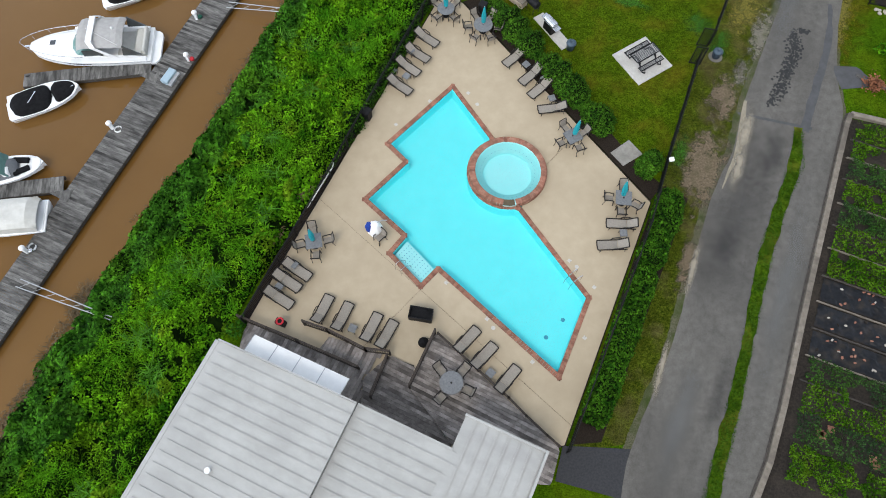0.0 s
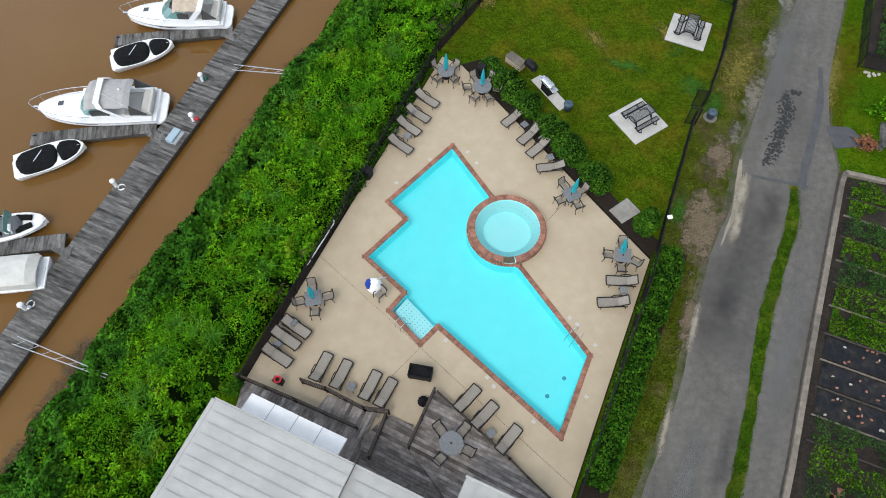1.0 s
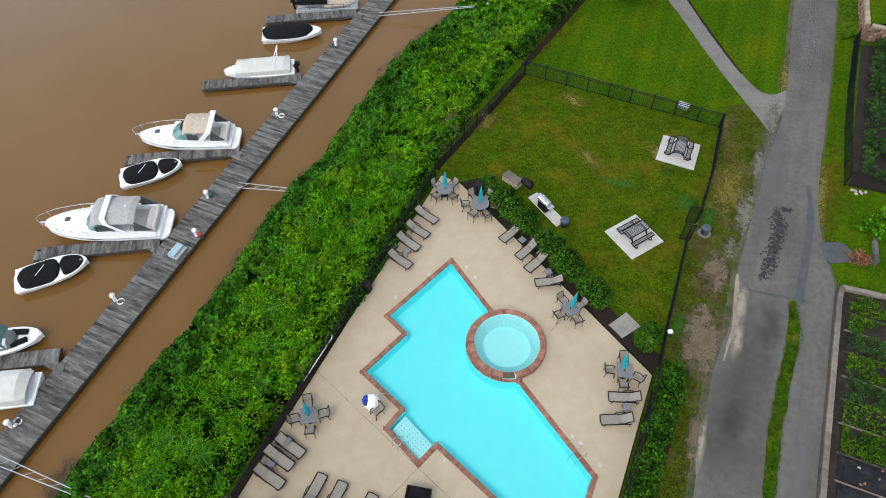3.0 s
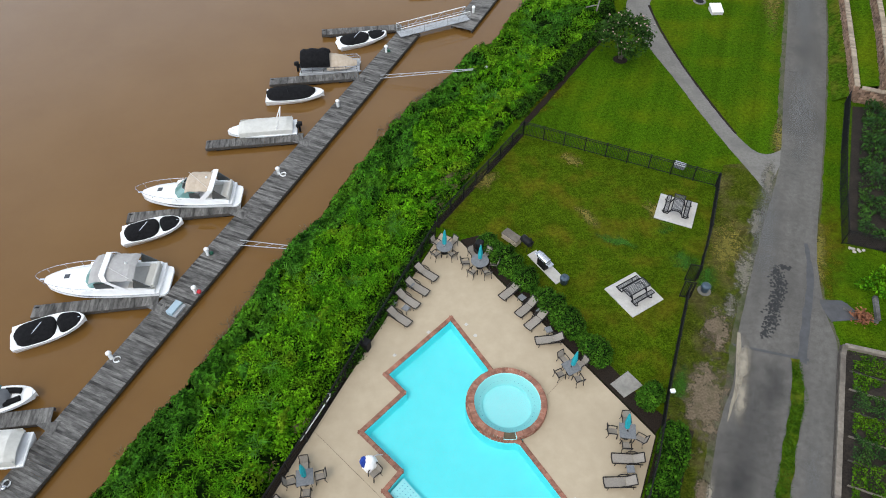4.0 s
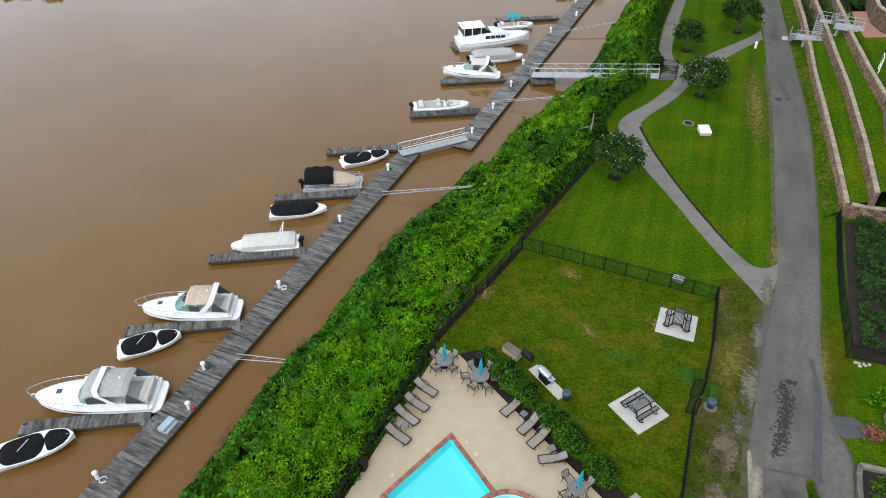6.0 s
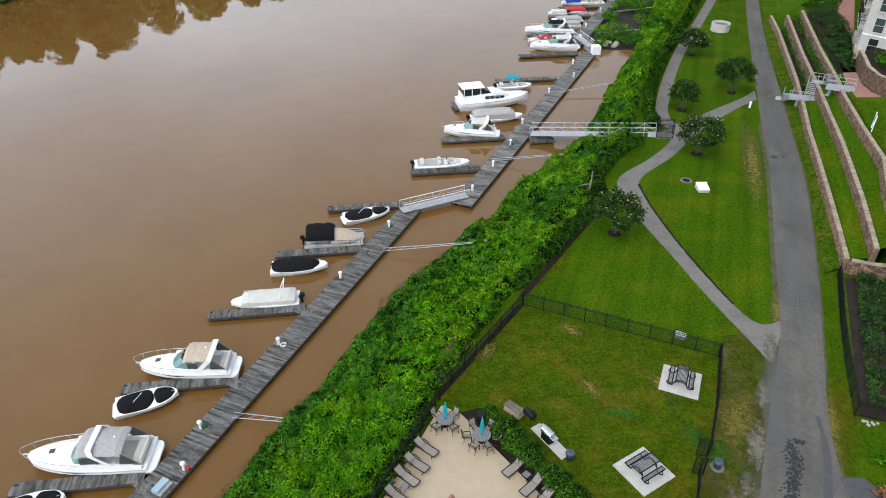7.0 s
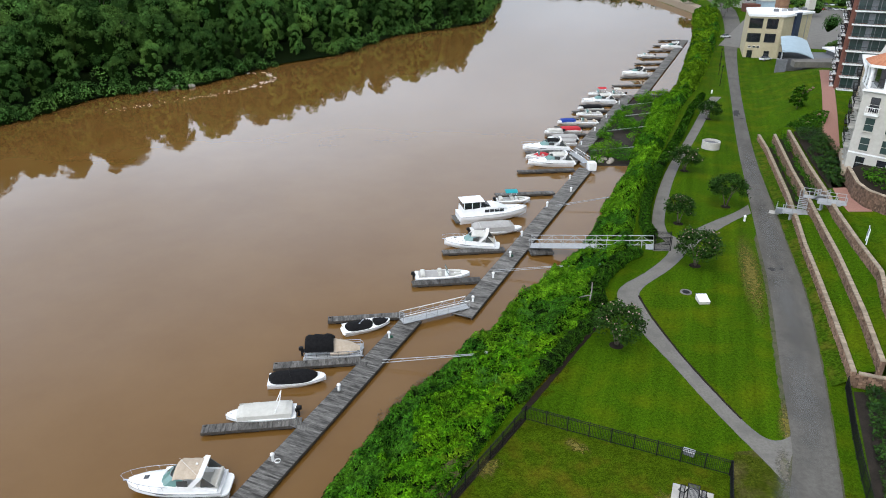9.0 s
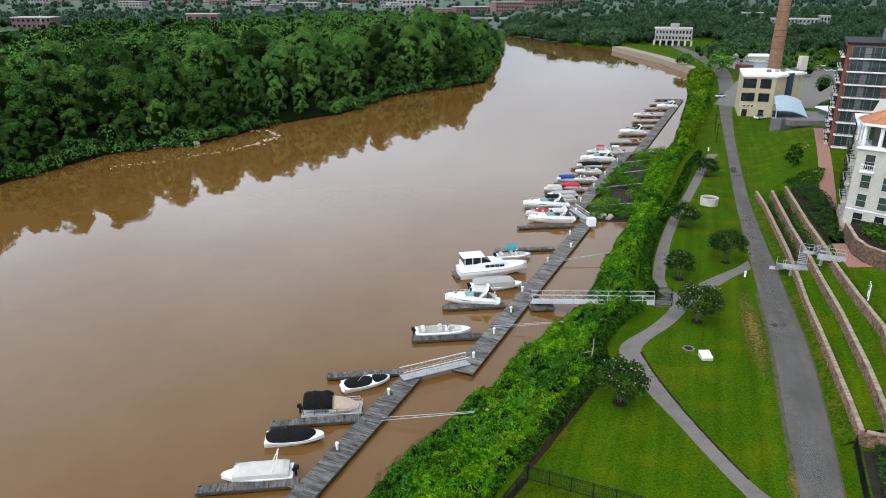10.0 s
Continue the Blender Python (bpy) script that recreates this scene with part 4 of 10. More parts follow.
part("slab_edge", Geo().add([(x, y, -0.03) for x, y in DECK] + [(x, y, -0.5) for x, y in inset(DECK, -0.03)], [(i, n + i, n + (i + 1) % n, (i + 1) % n) for i in range(n)]), CONCRETE, deck_thing)

pool = thing("swimming_pool", "turquoise swimming pool with red brick coping and stepped outline", "swimming pool")
WET = inset(WEST_SIDE, 0.30)
g = Geo()
n = len(WET)
g.add([(x, y, -0.02) for x, y in WET] + [(x, y, -1.0) for x, y in WET], [((i + 1) % n, i, n + i, n + (i + 1) % n) for i in range(n)] + [tuple(range(n, 2 * n))])
part("basin", g, PLASTER, pool, "turquoise plaster basin")
part("water_surface", Geo().add([(x, y, -0.11) for x, y in WET], [tuple(range(n))]), POOL_WATER, pool, "clear still turquoise water")
g = Geo().prism([(-0.75, 15.95), (0.68, 13.85), (1.62, 14.62), (0.13, 16.78)], -1.4, -0.36)
step_ = part("entry_step", g, TILE, pool, "pale tiled entry step with blue dots")
dot_mesh = Geo().box((0, 0, 0), (0.045, 0.045, 0.02)).mesh("dot", DOT)
for i in range(5):
    for j in range(9):
        p = Vector((-0.66, 15.92)).lerp(Vector((0.66, 13.96)), (j + 0.5) / 9) + Vector((0.77, 0.63)) * (0.16 + i * 0.21)
        part("dot", dot_mesh, DOT, step_, at=pose(p.x, p.y, -0.355, 0, 0, 30))
brick_mesh = Geo().box((0, 0, 0), (0.19, 0.31, 0.09), ch=0.012).mesh("brick", BRICK)
for i, (x, y, a, w) in enumerate(along(inset(WEST_SIDE, 0.155), 0.2, True)):
    if (x - SPA[0]) ** 2 + (y - SPA[1]) ** 2 < (SPA_R - 0.05) ** 2:
        continue
    part("brick", brick_mesh, BRICK, pool, at=pose(x, y, -0.012 + RNG.uniform(-0.003, 0.003), 0, 0, a + RNG.uniform(-1.5, 1.5)))
for (x, y), (x0, y0) in list(zip(inset(POOL, 0.14), POOL))[:10]:
    part("brick", brick_mesh, BRICK, pool, at=pose(x, y, -0.016, 0, 0, math.degrees(math.atan2(y - y0, x - x0)) - 90) @ Matrix.Diagonal((1.5, 1.1, 1, 1)))
for x, y in ((9.1, 10.5), (7.85, 9.55)):
    part("drain_cover", Geo().lathe((x, y, -0.999), [(0.13, 0), (0.13, 0.02), (0.1, 0.03)], 16), DOT, pool, "round grey drain cover on the floor")

spa = thing("spa", "round raised spa with brick rim joined to the pool", "hot tub", at=pose(SPA[0], SPA[1], 0))
g = Geo().lathe((0, 0, 0), [(SPA_R - 0.02, -1.45), (SPA_R - 0.02, 0.27), (2.16, 0.27), (2.16, -0.08), (1.62, -0.1), (1.62, -0.42)], 56, False)
g.add([(1.62 * math.cos(2 * math.pi * j / 56), 1.62 * math.sin(2 * math.pi * j / 56), -0.42) for j in range(56)], [tuple(range(56))])
part("shell", g, SPA_PLASTER, spa, "pale turquoise plaster shell with bench", True)
part("water_surface", Geo().add([(2.17 * math.cos(2 * math.pi * j / 48), 2.17 * math.sin(2 * math.pi * j / 48), 0.19) for j in range(48)], [tuple(range(48))]), POOL_WATER, spa, "clear pale water")
spa_brick = Geo().box((0, 0, 0), (0.2, 0.38, 0.09), ch=0.012).mesh("brick", BRICK)
face_brick = Geo().box((0, 0, 0), (0.2, 0.09, 0.25), ch=0.012).mesh("brick", BRICK)
N_ = 74
for j in range(N_):
    a = 2 * math.pi * (j + 0.5) / N_
    if abs(math.degrees(a) - 262) < 9:
        continue
    part("brick", spa_brick, BRICK, spa, at=pose(2.345 * math.cos(a), 2.345 * math.sin(a), 0.31, 0, 0, math.degrees(a) - 90 + RNG.uniform(-1.5, 1.5)))
    part("brick", face_brick, BRICK, spa, at=pose((SPA_R + 0.005) * math.cos(a), (SPA_R + 0.005) * math.sin(a), 0.13, 0, 0, math.degrees(a) - 90))
a0, a1 = radians(253), radians(271)
g = Geo().prism([(r * math.cos(a), r * math.sin(a)) for r, aa in ((2.56, (a0, a1)), (2.15, (a1, a0))) for a in (aa[0], (aa[0] + aa[1]) / 2, aa[1])], 0.2, 0.29)
part("spillway", g, DIRT, spa, "brown stone spillway slab")
for j in range(40):
    a = 2 * math.pi * j / 40
    part("dot", dot_mesh, DOT, spa, at=pose(1.8 * math.cos(a), 1.8 * math.sin(a), -0.09, 0, 0, math.degrees(a)) @ Matrix.Diagonal((0.7, 0.7, 1, 1)))

for x, y in ((4.34, 10.92), (6.58, 7.95), (2.2, 13.55), (10.05, 13.97), (11.22, 12.04), (9.95, 8.97), (0.36, 25.32), (2.89, 26.89), (5.62, 27.2), (-2.3, 18.1)):
    a = RNG.choice((-50, 40))
    t_ = thing("skimmer_lid", "small white square skimmer lid in the pool deck", "skimmer lid", at=pose(x, y, 0.0, 0, 0, a), group="lids round the pool")
    part("lid", Geo().box((0, 0, 0.006), (0.22, 0.22, 0.02), ch=0.006), CONCRETE, t_)
    part("finger_hole", Geo().box((0.07, 0, 0.017), (0.05, 0.03, 0.008)), GREY_SIDE, t_)
for x, y in ((4.62, 10.31), (10.42, 13.5), (6.1, 26.2)):
    t_ = thing("drain_lid", "round white drain lid in the pool deck", "drain lid", at=pose(x, y, 0.0), group="lids round the pool")
    part("lid", Geo().lathe((0, 0, 0), [(0.13, 0), (0.13, 0.012), (0.11, 0.016)], 18), CONCRETE, t_)


def grab_rail(x, y, a, reach=0.85):
    t_ = thing("grab_rail", "bent steel grab rail at the pool edge", "handrail", at=pose(x, y, 0, 0, 0, a), group="grab rails")
    for s in (-0.25, 0.25):
        part("rail", Geo().tube([(-0.25, s, 0), (-0.25, s, 0.7), (-0.18, s, 0.84), (-0.05, s, 0.88), (0.12, s, 0.84), (0.3, s, 0.6), (reach * 0.7, s, 0.1), (reach * 0.7, s, -0.5)], 0.022, 8), CHROME, t_)


grab_rail(-0.45, 14.75, 38)
grab_rail(10.15, 12.75, 205)

# ---- docks ----
GREEN_PAINT = mat("green_paint", (0.01, 0.07, 0.045), (0.02, 0.1, 0.06), 4.0, 0.5)
def plank_dock(name, a, b, width, label, group="", plank=0.3, near=True, skew=None, kind=""):
    """A floating dock from a to b, with planks across, side timbers and floats."""
    a, b = Vector(a), Vector(b)
    d = (b - a).normalized()
    length = (b - a).length
    ang = math.degrees(math.atan2(d.y, d.x))
    t_ = thing(name, label, "dock", at=pose(a.x, a.y, WATER_Z, 0, 0, ang), group=group)
    top = DOCK_Z - WATER_Z
    for s in (-1, 1):
        part("side_timber", Geo().box((length / 2, s * (width / 2 - 0.04), top - 0.17), (length, 0.16, 0.28), ch=0.01), DOCK_SIDE, t_)
    for k in range(max(2, int(length / 2.6))):
        x = (k + 0.5) * length / max(2, int(length / 2.6))
        part("float", Geo().box((x, 0, 0.05), (1.3, width * 0.8, 0.5), ch=0.05), BLACK, t_)
    n_ = int(length / plank)
    if near:
        me = Geo().box((0, 0, 0), (plank - 0.009, width, 0.05)).mesh("plank", DOCK_WOOD)
        for i in range(n_):
            part("plank", me, DOCK_WOOD, t_, at=pose((i + 0.5) * length / n_, RNG.uniform(-0.012, 0.012), top - 0.02 + RNG.uniform(-0.006, 0.006), RNG.uniform(-0.3, 0.3), 0, RNG.uniform(-0.4, 0.4)))
    else:
        g = Geo()
        for i in range(n_):
            g.box(((i + 0.5) * length / n_, 0, top - 0.02), (plank - 0.02, width, 0.05))
        tagged(part("planks", g, DOCK_WOOD, t_), kind="stuff")
    return t_


main = plank_dock("main_dock", (-31.5, 8.0), (5.9, 70.2), 2.45, "long weathered grey plank dock on the muddy river", plank=0.2)
plank_dock("outer_dock", (11.9, 70.1), (44.6, 122.4), 2.6, "long weathered grey plank dock further along the bank", plank=0.5, near=False)
plank_dock("middle_dock", (42.6, 126.6), (76.0, 181.4), 2.9, "long weathered grey plank dock beside the marsh", plank=0.6, near=False)
plank_dock("cross_dock", (74.5, 182.4), (82.5, 182.2), 2.2, "short grey cross dock joining two plank docks", plank=0.6, near=False)
plank_dock("end_dock", (80.6, 183.4), (139.6, 281.0), 2.8, "distant grey plank dock with many short slips", plank=1.0, near=False)
FINGERS = [(-26.7, 34.45, 9.4), (-21.2, 43.75, 9.6), (-15.4, 52.75, 9.2), (-36.4, 25.25, 13.3), (-9.7, 62.3, 9.4), (-4.1, 71.25, 9.2)]
for x, y, l_ in FINGERS:
    t_ = plank_dock("finger_dock", (x, y), (x + l_, y), 1.15, "narrow weathered finger dock with grey planks", "finger docks", plank=0.3)
    top = DOCK_Z - WATER_Z
    part("gusset", Geo().prism([(l_ - 1.0, -0.57), (l_ + 0.35, -1.55), (l_ + 0.75, -0.57)], top - 0.04, top + 0.012), DOCK_WOOD, t_, "triangular corner board")
    part("cleat", Geo().box((0.3, 0.3, top + 0.06), (0.3, 0.05, 0.04)).box((0.3, 0.3, top + 0.03), (0.12, 0.05, 0.06)), BLACK, t_)
for x, y, l_ in [(6.7, 79.2, 9.2), (11.9, 88.2, 9.2), (24.2, 110.3, 10.6), (31.0, 122.2, 11.2)] + [(47.2 + (y - 138) * 0.615 - 9.2, y, 9.4) for y in (134.0, 146.4, 153.0, 160.0, 166.8, 173.2, 180.2)]:
    plank_dock("finger_dock", (x, y), (x + l_, y), 1.3, "narrow weathered finger dock with grey planks", "finger docks", plank=0.5, near=False)
for y in (196.2, 208.0, 220.8, 230.6, 241.4, 256.4, 267.8, 281.0):
    x = 79.0 + (y - 183.4) * 0.6045
    plank_dock("finger_dock", (x - 9.6, y), (x, y), 1.5, "distant dark finger dock", "finger docks", plank=1.0, near=False)


def gangway(name, a, b, width, label, rail=1.05, step=1.4):
    """A ramp with side trusses from a to b."""
    a, b = Vector(a), Vector(b)
    length = (b - a).length
    d = (b - a).normalized()
    m = Matrix.Translation(a) @ d.to_track_quat("X", "Z").to_matrix().to_4x4()
    t_ = thing(name, label, "gangway", at=m)
    part("walkway", Geo().box((length / 2, 0, 0), (length, width, 0.07)), ALU, t_, "ribbed grey walkway")
    n_ = max(3, int(length / step))
    for s in (-1, 1):
        y = s * width / 2
        part("top_rail", Geo().tube([(0, y, rail), (length, y, rail)], 0.04, 6), WHITE if rail < 1.1 else ALU, t_)
        part("mid_rail", Geo().tube([(0, y, rail * 0.5), (length, y, rail * 0.5)], 0.028, 6), ALU, t_)
        for i in range(n_ + 1):
            x = i * length / n_
            part("post", Geo().tube([(x, y, 0), (x, y, rail)], 0.032, 6), ALU, t_)
            if i < n_:
                part("brace", Geo().tube([(x, y, 0 if i % 2 else rail), (x + length / n_, y, rail if i % 2 else 0)], 0.024, 5), ALU, t_)
    return t_


gangway("dock_gangway", (4.6, 69.3, -2.3), (12.9, 72.0, -2.3), 1.25, "pale metal gangway joining two plank docks")
gangway("bridge", (24.9, 87.9, -2.1), (40.4, 80.85, 0.1), 1.7, "long grey metal truss bridge from bank to dock", 1.3, 1.5)
gangway("dock_gangway", (44.7, 131.6, -2.2), (45.3, 124.2, -2.0), 1.5, "pale metal gangway on the far dock")
solid("dock_box", Geo().box((45.4, 121.4, -1.7), (1.5, 1.5, 1.6), ch=0.08), WHITE, "white utility box on the far dock", "dock box")
solid("float_platform", Geo().box((26.2, 86.9, -2.62), (3.4, 2.0, 0.35), ch=0.04), DOCK_WOOD, "small grey float under the bridge foot", "float", at=None)
for a, b in (((-11.5, 39.55, -2.45), (-4.2, 37.0, -1.7)), ((1.9, 61.6, -2.45), (11.8, 60.0, -1.3)), ((-25.5, 18.15, -2.45), (-19.0, 14.6, -1.7)), ((18.0, 81.2, -2.45), (29.5, 79.2, -1.2)), ((49.0, 133.2, -2.3), (60.0, 132.2, -1.5)), ((57.6, 147.4, -2.3), (69.0, 147.8, -1.5)), ((64.6, 159.6, -2.3), (77.0, 160.4, -1.5)), ((71.4, 171.0, -2.3), (83.0, 171.4, -1.5)), ((33.2, 103.5, -2.4), (43.0, 104.5, -1.6))):
    va, vb = Vector(a), Vector(b)
    t_ = thing("spacer_arm", "thin grey metal arm holding the dock off the bank", "dock arm", at=Matrix.Translation(va) @ (vb - va).to_track_quat("X", "Z").to_matrix().to_4x4(), group="dock arms")
    L_ = (vb - va).length
    for s in (-1, 1):
        part("chord", Geo().tube([(0, s * 0.28, 0), (L_, s * 0.1, 0)], 0.035, 6), ALU, t_)
    for i in range(7):
        x = (i + 0.5) * L_ / 7
        w = 0.28 - 0.18 * x / L_
        part("rung", Geo().tube([(x - 0.3, -w, 0), (x + 0.3, w, 0)], 0.016, 5), ALU, t_)


def pedestal(x, y, cap=None, hose=False):
    t_ = thing("dock_pedestal", "white dock power pedestal with rounded top" if cap is None else "dock pedestal with %s" % cap[1], "dock pedestal", at=pose(x, y, DOCK_Z + 0.005, 0, 0, RNG.uniform(0, 90)), group="dock pedestals")
    part("post", Geo().box((0, 0, 0.32), (0.24, 0.2, 0.64), ch=0.03), WHITE, t_)
    part("head", Geo().lathe((0, 0, 0.62), [(0.16, 0), (0.21, 0.07), (0.2, 0.17), (0.12, 0.26), (0.03, 0.29)], 12), WHITE, t_, smooth=True)
    if cap:
        part("reel", Geo().lathe((0.05, -0.28, 0.08), [(0.15, 0), (0.18, 0.1), (0.15, 0.2), (0.06, 0.24)], 14), cap[0], t_, cap[1], True)
    if hose:
        for k in range(4):
            part("hose", Geo().tube([(0.35 + 0.26 * math.cos(q * 0.6), -0.25 + 0.24 * math.sin(q * 0.6), 0.03 + 0.035 * k) for q in range(10)], 0.022, 5, False), WHITE, t_, "coiled white hose")


for x, y, c, h in ((-13.9, 38.5, (GREEN_PAINT, "green hose reel"), False), (-8.4, 47.6, None, True), (-2.7, 57.0, None, False), (-19.9, 29.3, None, True), (-25.1, 20.3, (CHROME, "grey hose reel"), True),
                   (2.9, 66.2, (GREEN_PAINT, "green hose reel"), False), (13.8, 73.2, None, False), (17.6, 79.3, None, False), (21.3, 85.4, (GREEN_PAINT, "green hose reel"), False), (24.6, 92.2, None, False), (31.7, 103.6, None, False), 
                   (37.8, 110.0, None, False), (39.6, 116.5, None, False),  (45.2, 130.4, None, False), (48.6, 137.6, None, False), (55.4, 148.6, None, False), (62.0, 159.4, None, False), (70.4, 173.0, None, False)):
    pedestal(x, y, c, h)
pedestal(-14.5, 34.6, (RED_CLOTH, "red life ring box"), False)
b_ = thing("dock_step", "pale blue grey dock step box", "dock step", at=pose(-15.9, 33.2, DOCK_Z, 0, 0, 58))
part("box", Geo().box((0, 0, 0.2), (1.25, 0.6, 0.4), ch=0.03), BLUE_ROOF, b_)
part("tread", Geo().box((0, -0.42, 0.1), (1.25, 0.28, 0.2), ch=0.02), ALU, b_)

# ---- clubhouse and its timber deck ----
CO, CU, CW = Vector((-10.69, 10.63, 0)), Vector((0.845, -0.535, 0)), Vector((-0.535, -0.845, 0))
CANG = math.degrees(math.atan2(-0.535, 0.845))


def club(u, w, z=0.0):
    return CO + CU * u + CW * w + Vector((0, 0, z))


club_at = Matrix.Translation(CO) @ pose(0, 0, 0, 0, 0, CANG)
clubhouse = thing("clubhouse", "low clubhouse with pale ribbed metal roofs", "clubhouse", at=club_at)
# local axes: x along the front, -y towards the back
part("wall", Geo().prism([(0.7, -0.9), (0.7, -16), (18.0, -16), (18.0, -0.5), (14.4, -0.5), (14.4, -0.9)], 0.0, 3.1), STUCCO, clubhouse, "pale stucco wall")
for x in (2.2, 5.6, 9.4, 11.6, 13.2):
    w_ = part("window", Geo().box((x, -0.88, 1.45), (1.5, 0.06, 1.9)), DARK_GLASS, clubhouse)
    part("frame", Geo().box((x, -0.86, 2.45), (1.66, 0.1, 0.09)).box((x - 0.79, -0.86, 1.45), (0.08, 0.1, 1.95)).box((x + 0.79, -0.86, 1.45), (0.08, 0.1, 1.95)).box((x, -0.86, 1.45), (0.06, 0.1, 1.95)), WHITE, w_)


def metal_roof(name, u0, u1, w0, w1, z_at, pitch_, ribs_along_u, label, fascia=0.22):
    """A sloping ribbed sheet roof with fascia boards. z_at(u, w): its height."""
    r = Geo()
    vs = [(u, -w, z_at(u, w)) for u, w in ((u0, w0), (u1, w0), (u1, w1), (u0, w1))]
    r.add(vs + [(x, y, z - fascia) for x, y, z in vs], [(3, 2, 1, 0), (4, 5, 6, 7), (0, 1, 5, 4), (1, 2, 6, 5), (2, 3, 7, 6), (3, 0, 4, 7)])
    roof_ = part(name, r, ROOF, clubhouse, label)
    rib_n = int(((w1 - w0) if ribs_along_u else (u1 - u0)) / pitch_)
    for k in range(1, rib_n + 1):
        if ribs_along_u:
            w = w0 + k * pitch_
            a, b = (u0 + 0.3, -w, z_at(u0 + 0.3, w)), (u1, -w, z_at(u1, w))
        else:
            u = u0 + k * pitch_
            a, b = (u, -w0, z_at(u, w0)), (u, -w1, z_at(u, w1))
        part("rib", Geo().beam(a, b, 0.07, 0.09), ROOF, roof_)
    return roof_


rA = metal_roof("roof", 0.0, 8.5, 0.0, 17.0, lambda u, w: 3.7 + 0.09 * u, 0.62, True, "pale grey ribbed metal roof")
part("gutter", Geo().box((-0.06, -8.5, 3.66), (0.26, 17.0, 0.14), ch=0.03), ROOF, rA, "white roof gutter")
part("verge_trim", Geo().beam((0, 0.05, 3.72), (8.5, 0.05, 4.48), 0.07, 0.2), ROOF, rA)
rB = metal_roof("roof", 8.5, 14.4, 0.0, 17.0, lambda u, w: 4.05 - 0.05 * (u - 8.5), 0.62, True, "pale grey ribbed metal roof")
part("verge_trim", Geo().beam((8.5, 0.06, 4.0), (13.9, 0.06, 3.75), 0.14, 0.2), ROOF, rB)
rC = metal_roof("roof", 13.84, 18.36, -1.95, 15.0, lambda u, w: 3.75 + 0.05 * w, 0.62, False, "pale grey ribbed metal roof with white fascia")
part("verge_trim", Geo().box((16.1, 1.98, 3.62), (4.6, 0.14, 0.3), ch=0.02).box((18.36, -6.5, 3.85), (0.14, 17.0, 0.34), ch=0.02), ROOF, rC)
part("roof_vent", Geo().lathe((3.2, -6.0, 4.0), [(0.12, 0), (0.12, 0.16), (0.17, 0.16), (0.15, 0.24)], 12), WHITE, rA)
canopy = thing("canopy", "white fabric canopy panels over the clubhouse entrance", "canopy", at=club_at)
for k in range(4):
    u = 1.28 + k * 1.49
    g = Geo().add([(u + 0.01, 0.03, 3.05), (u + 1.47, 0.03, 3.05), (u + 1.47, 1.22, 2.78), (u + 0.01, 1.22, 2.78), (u + 0.01, 0.03, 2.99), (u + 1.47, 0.03, 2.99), (u + 1.47, 1.22, 2.6), (u + 0.01, 1.22, 2.6)],
                  [(0, 1, 2, 3), (7, 6, 5, 4), (3, 2, 6, 7), (1, 5, 6, 2), (0, 3, 7, 4)])
    part("panel", g, WHITE, canopy)
    part("frame_bar", Geo().beam((u, 0.05, 3.04), (u, 1.2, 2.78), 0.04, 0.05), ALU, canopy)


def boards(parent, poly, angle, width, z, material, thick=0.04, dark=()):
    """Boards laid across a polygon, each a part; the ends follow the outline."""
    q = radians(angle)
    d, s = Vector((math.cos(q), math.sin(q))), Vector((-math.sin(q), math.cos(q)))
    vs = [Vector(p) for p in poly]
    lo, hi = min(v.dot(s) for v in vs), max(v.dot(s) for v in vs)
    n_ = int((hi - lo) / width)
    for i in range(n_):
        def cuts(c):
            xs = []
            for a, b in zip(vs, vs[1:] + vs[:1]):
                fa, fb = a.dot(s) - c, b.dot(s) - c
                if (fa > 0) != (fb > 0):
                    xs.append(a.lerp(b, fa / (fa - fb)).dot(d))
            return sorted(xs)
        c0, c1 = lo + i * width + 0.006, lo + (i + 1) * width - 0.006
        x0, x1 = cuts(c0), cuts(c1)
        if len(x0) != len(x1):
            x0 = x1 = cuts((c0 + c1) / 2)
        for k in range(0, len(x0) - 1, 2):
            if x0[k + 1] - x0[k] < 0.05:
                continue
            pts = [d * x0[k] + s * c0, d * x0[k + 1] + s * c0, d * x1[k + 1] + s * c1, d * x1[k] + s * c1]
            zz = z + RNG.uniform(-0.004, 0.004)
            part("plank", Geo().prism([(p.x, p.y) for p in pts], zz - thick, zz), material, parent)


wood = thing("timber_deck", "weathered grey brown timber deck beside the clubhouse", "timber deck", kind="structure")
front = [club(14.2, 0.6), club(8.6, 0.6), club(0.6, 0.6), club(0.0, -1.6)]
TRI = [(1.14, 10.44), (-0.8, 7.37), (1.2, 3.9), (3.5, 1.6), (6.3, 1.0), (7.18, 2.84)]
LOW = [(-0.8, 7.37), (-0.27, 8.7), (-1.76, 9.46), (-3.4, 8.3), tuple(club(8.4, 0.6)[:2]), tuple(club(13.6, 0.6)[:2]), (1.2, 3.9)]
WEST = [(-10.08, 12.7), tuple(club(0.2, 0.6)[:2]), tuple(club(8.4, 0.6)[:2]), (-3.4, 8.3), (-2.2, 9.6), (-2.89, 9.96), (-5.3, 11.1), (-5.9, 10.25)]
part("joists", Geo().prism(inset(TRI, 0.08), 0.004, 0.2), DOCK_SIDE, wood)
part("joists", Geo().prism(inset(LOW[::-1] if False else LOW, 0.08), 0.004, 0.1), DOCK_SIDE, wood)
boards(wood, TRI, CANG - 2, 0.21, 0.26, DECK_WOOD)
boards(wood, LOW, CANG - 2, 0.21, 0.15, DECK_WOOD)
boards(wood, WEST, CANG + 90, 0.21, 0.13, DECK_WOOD)


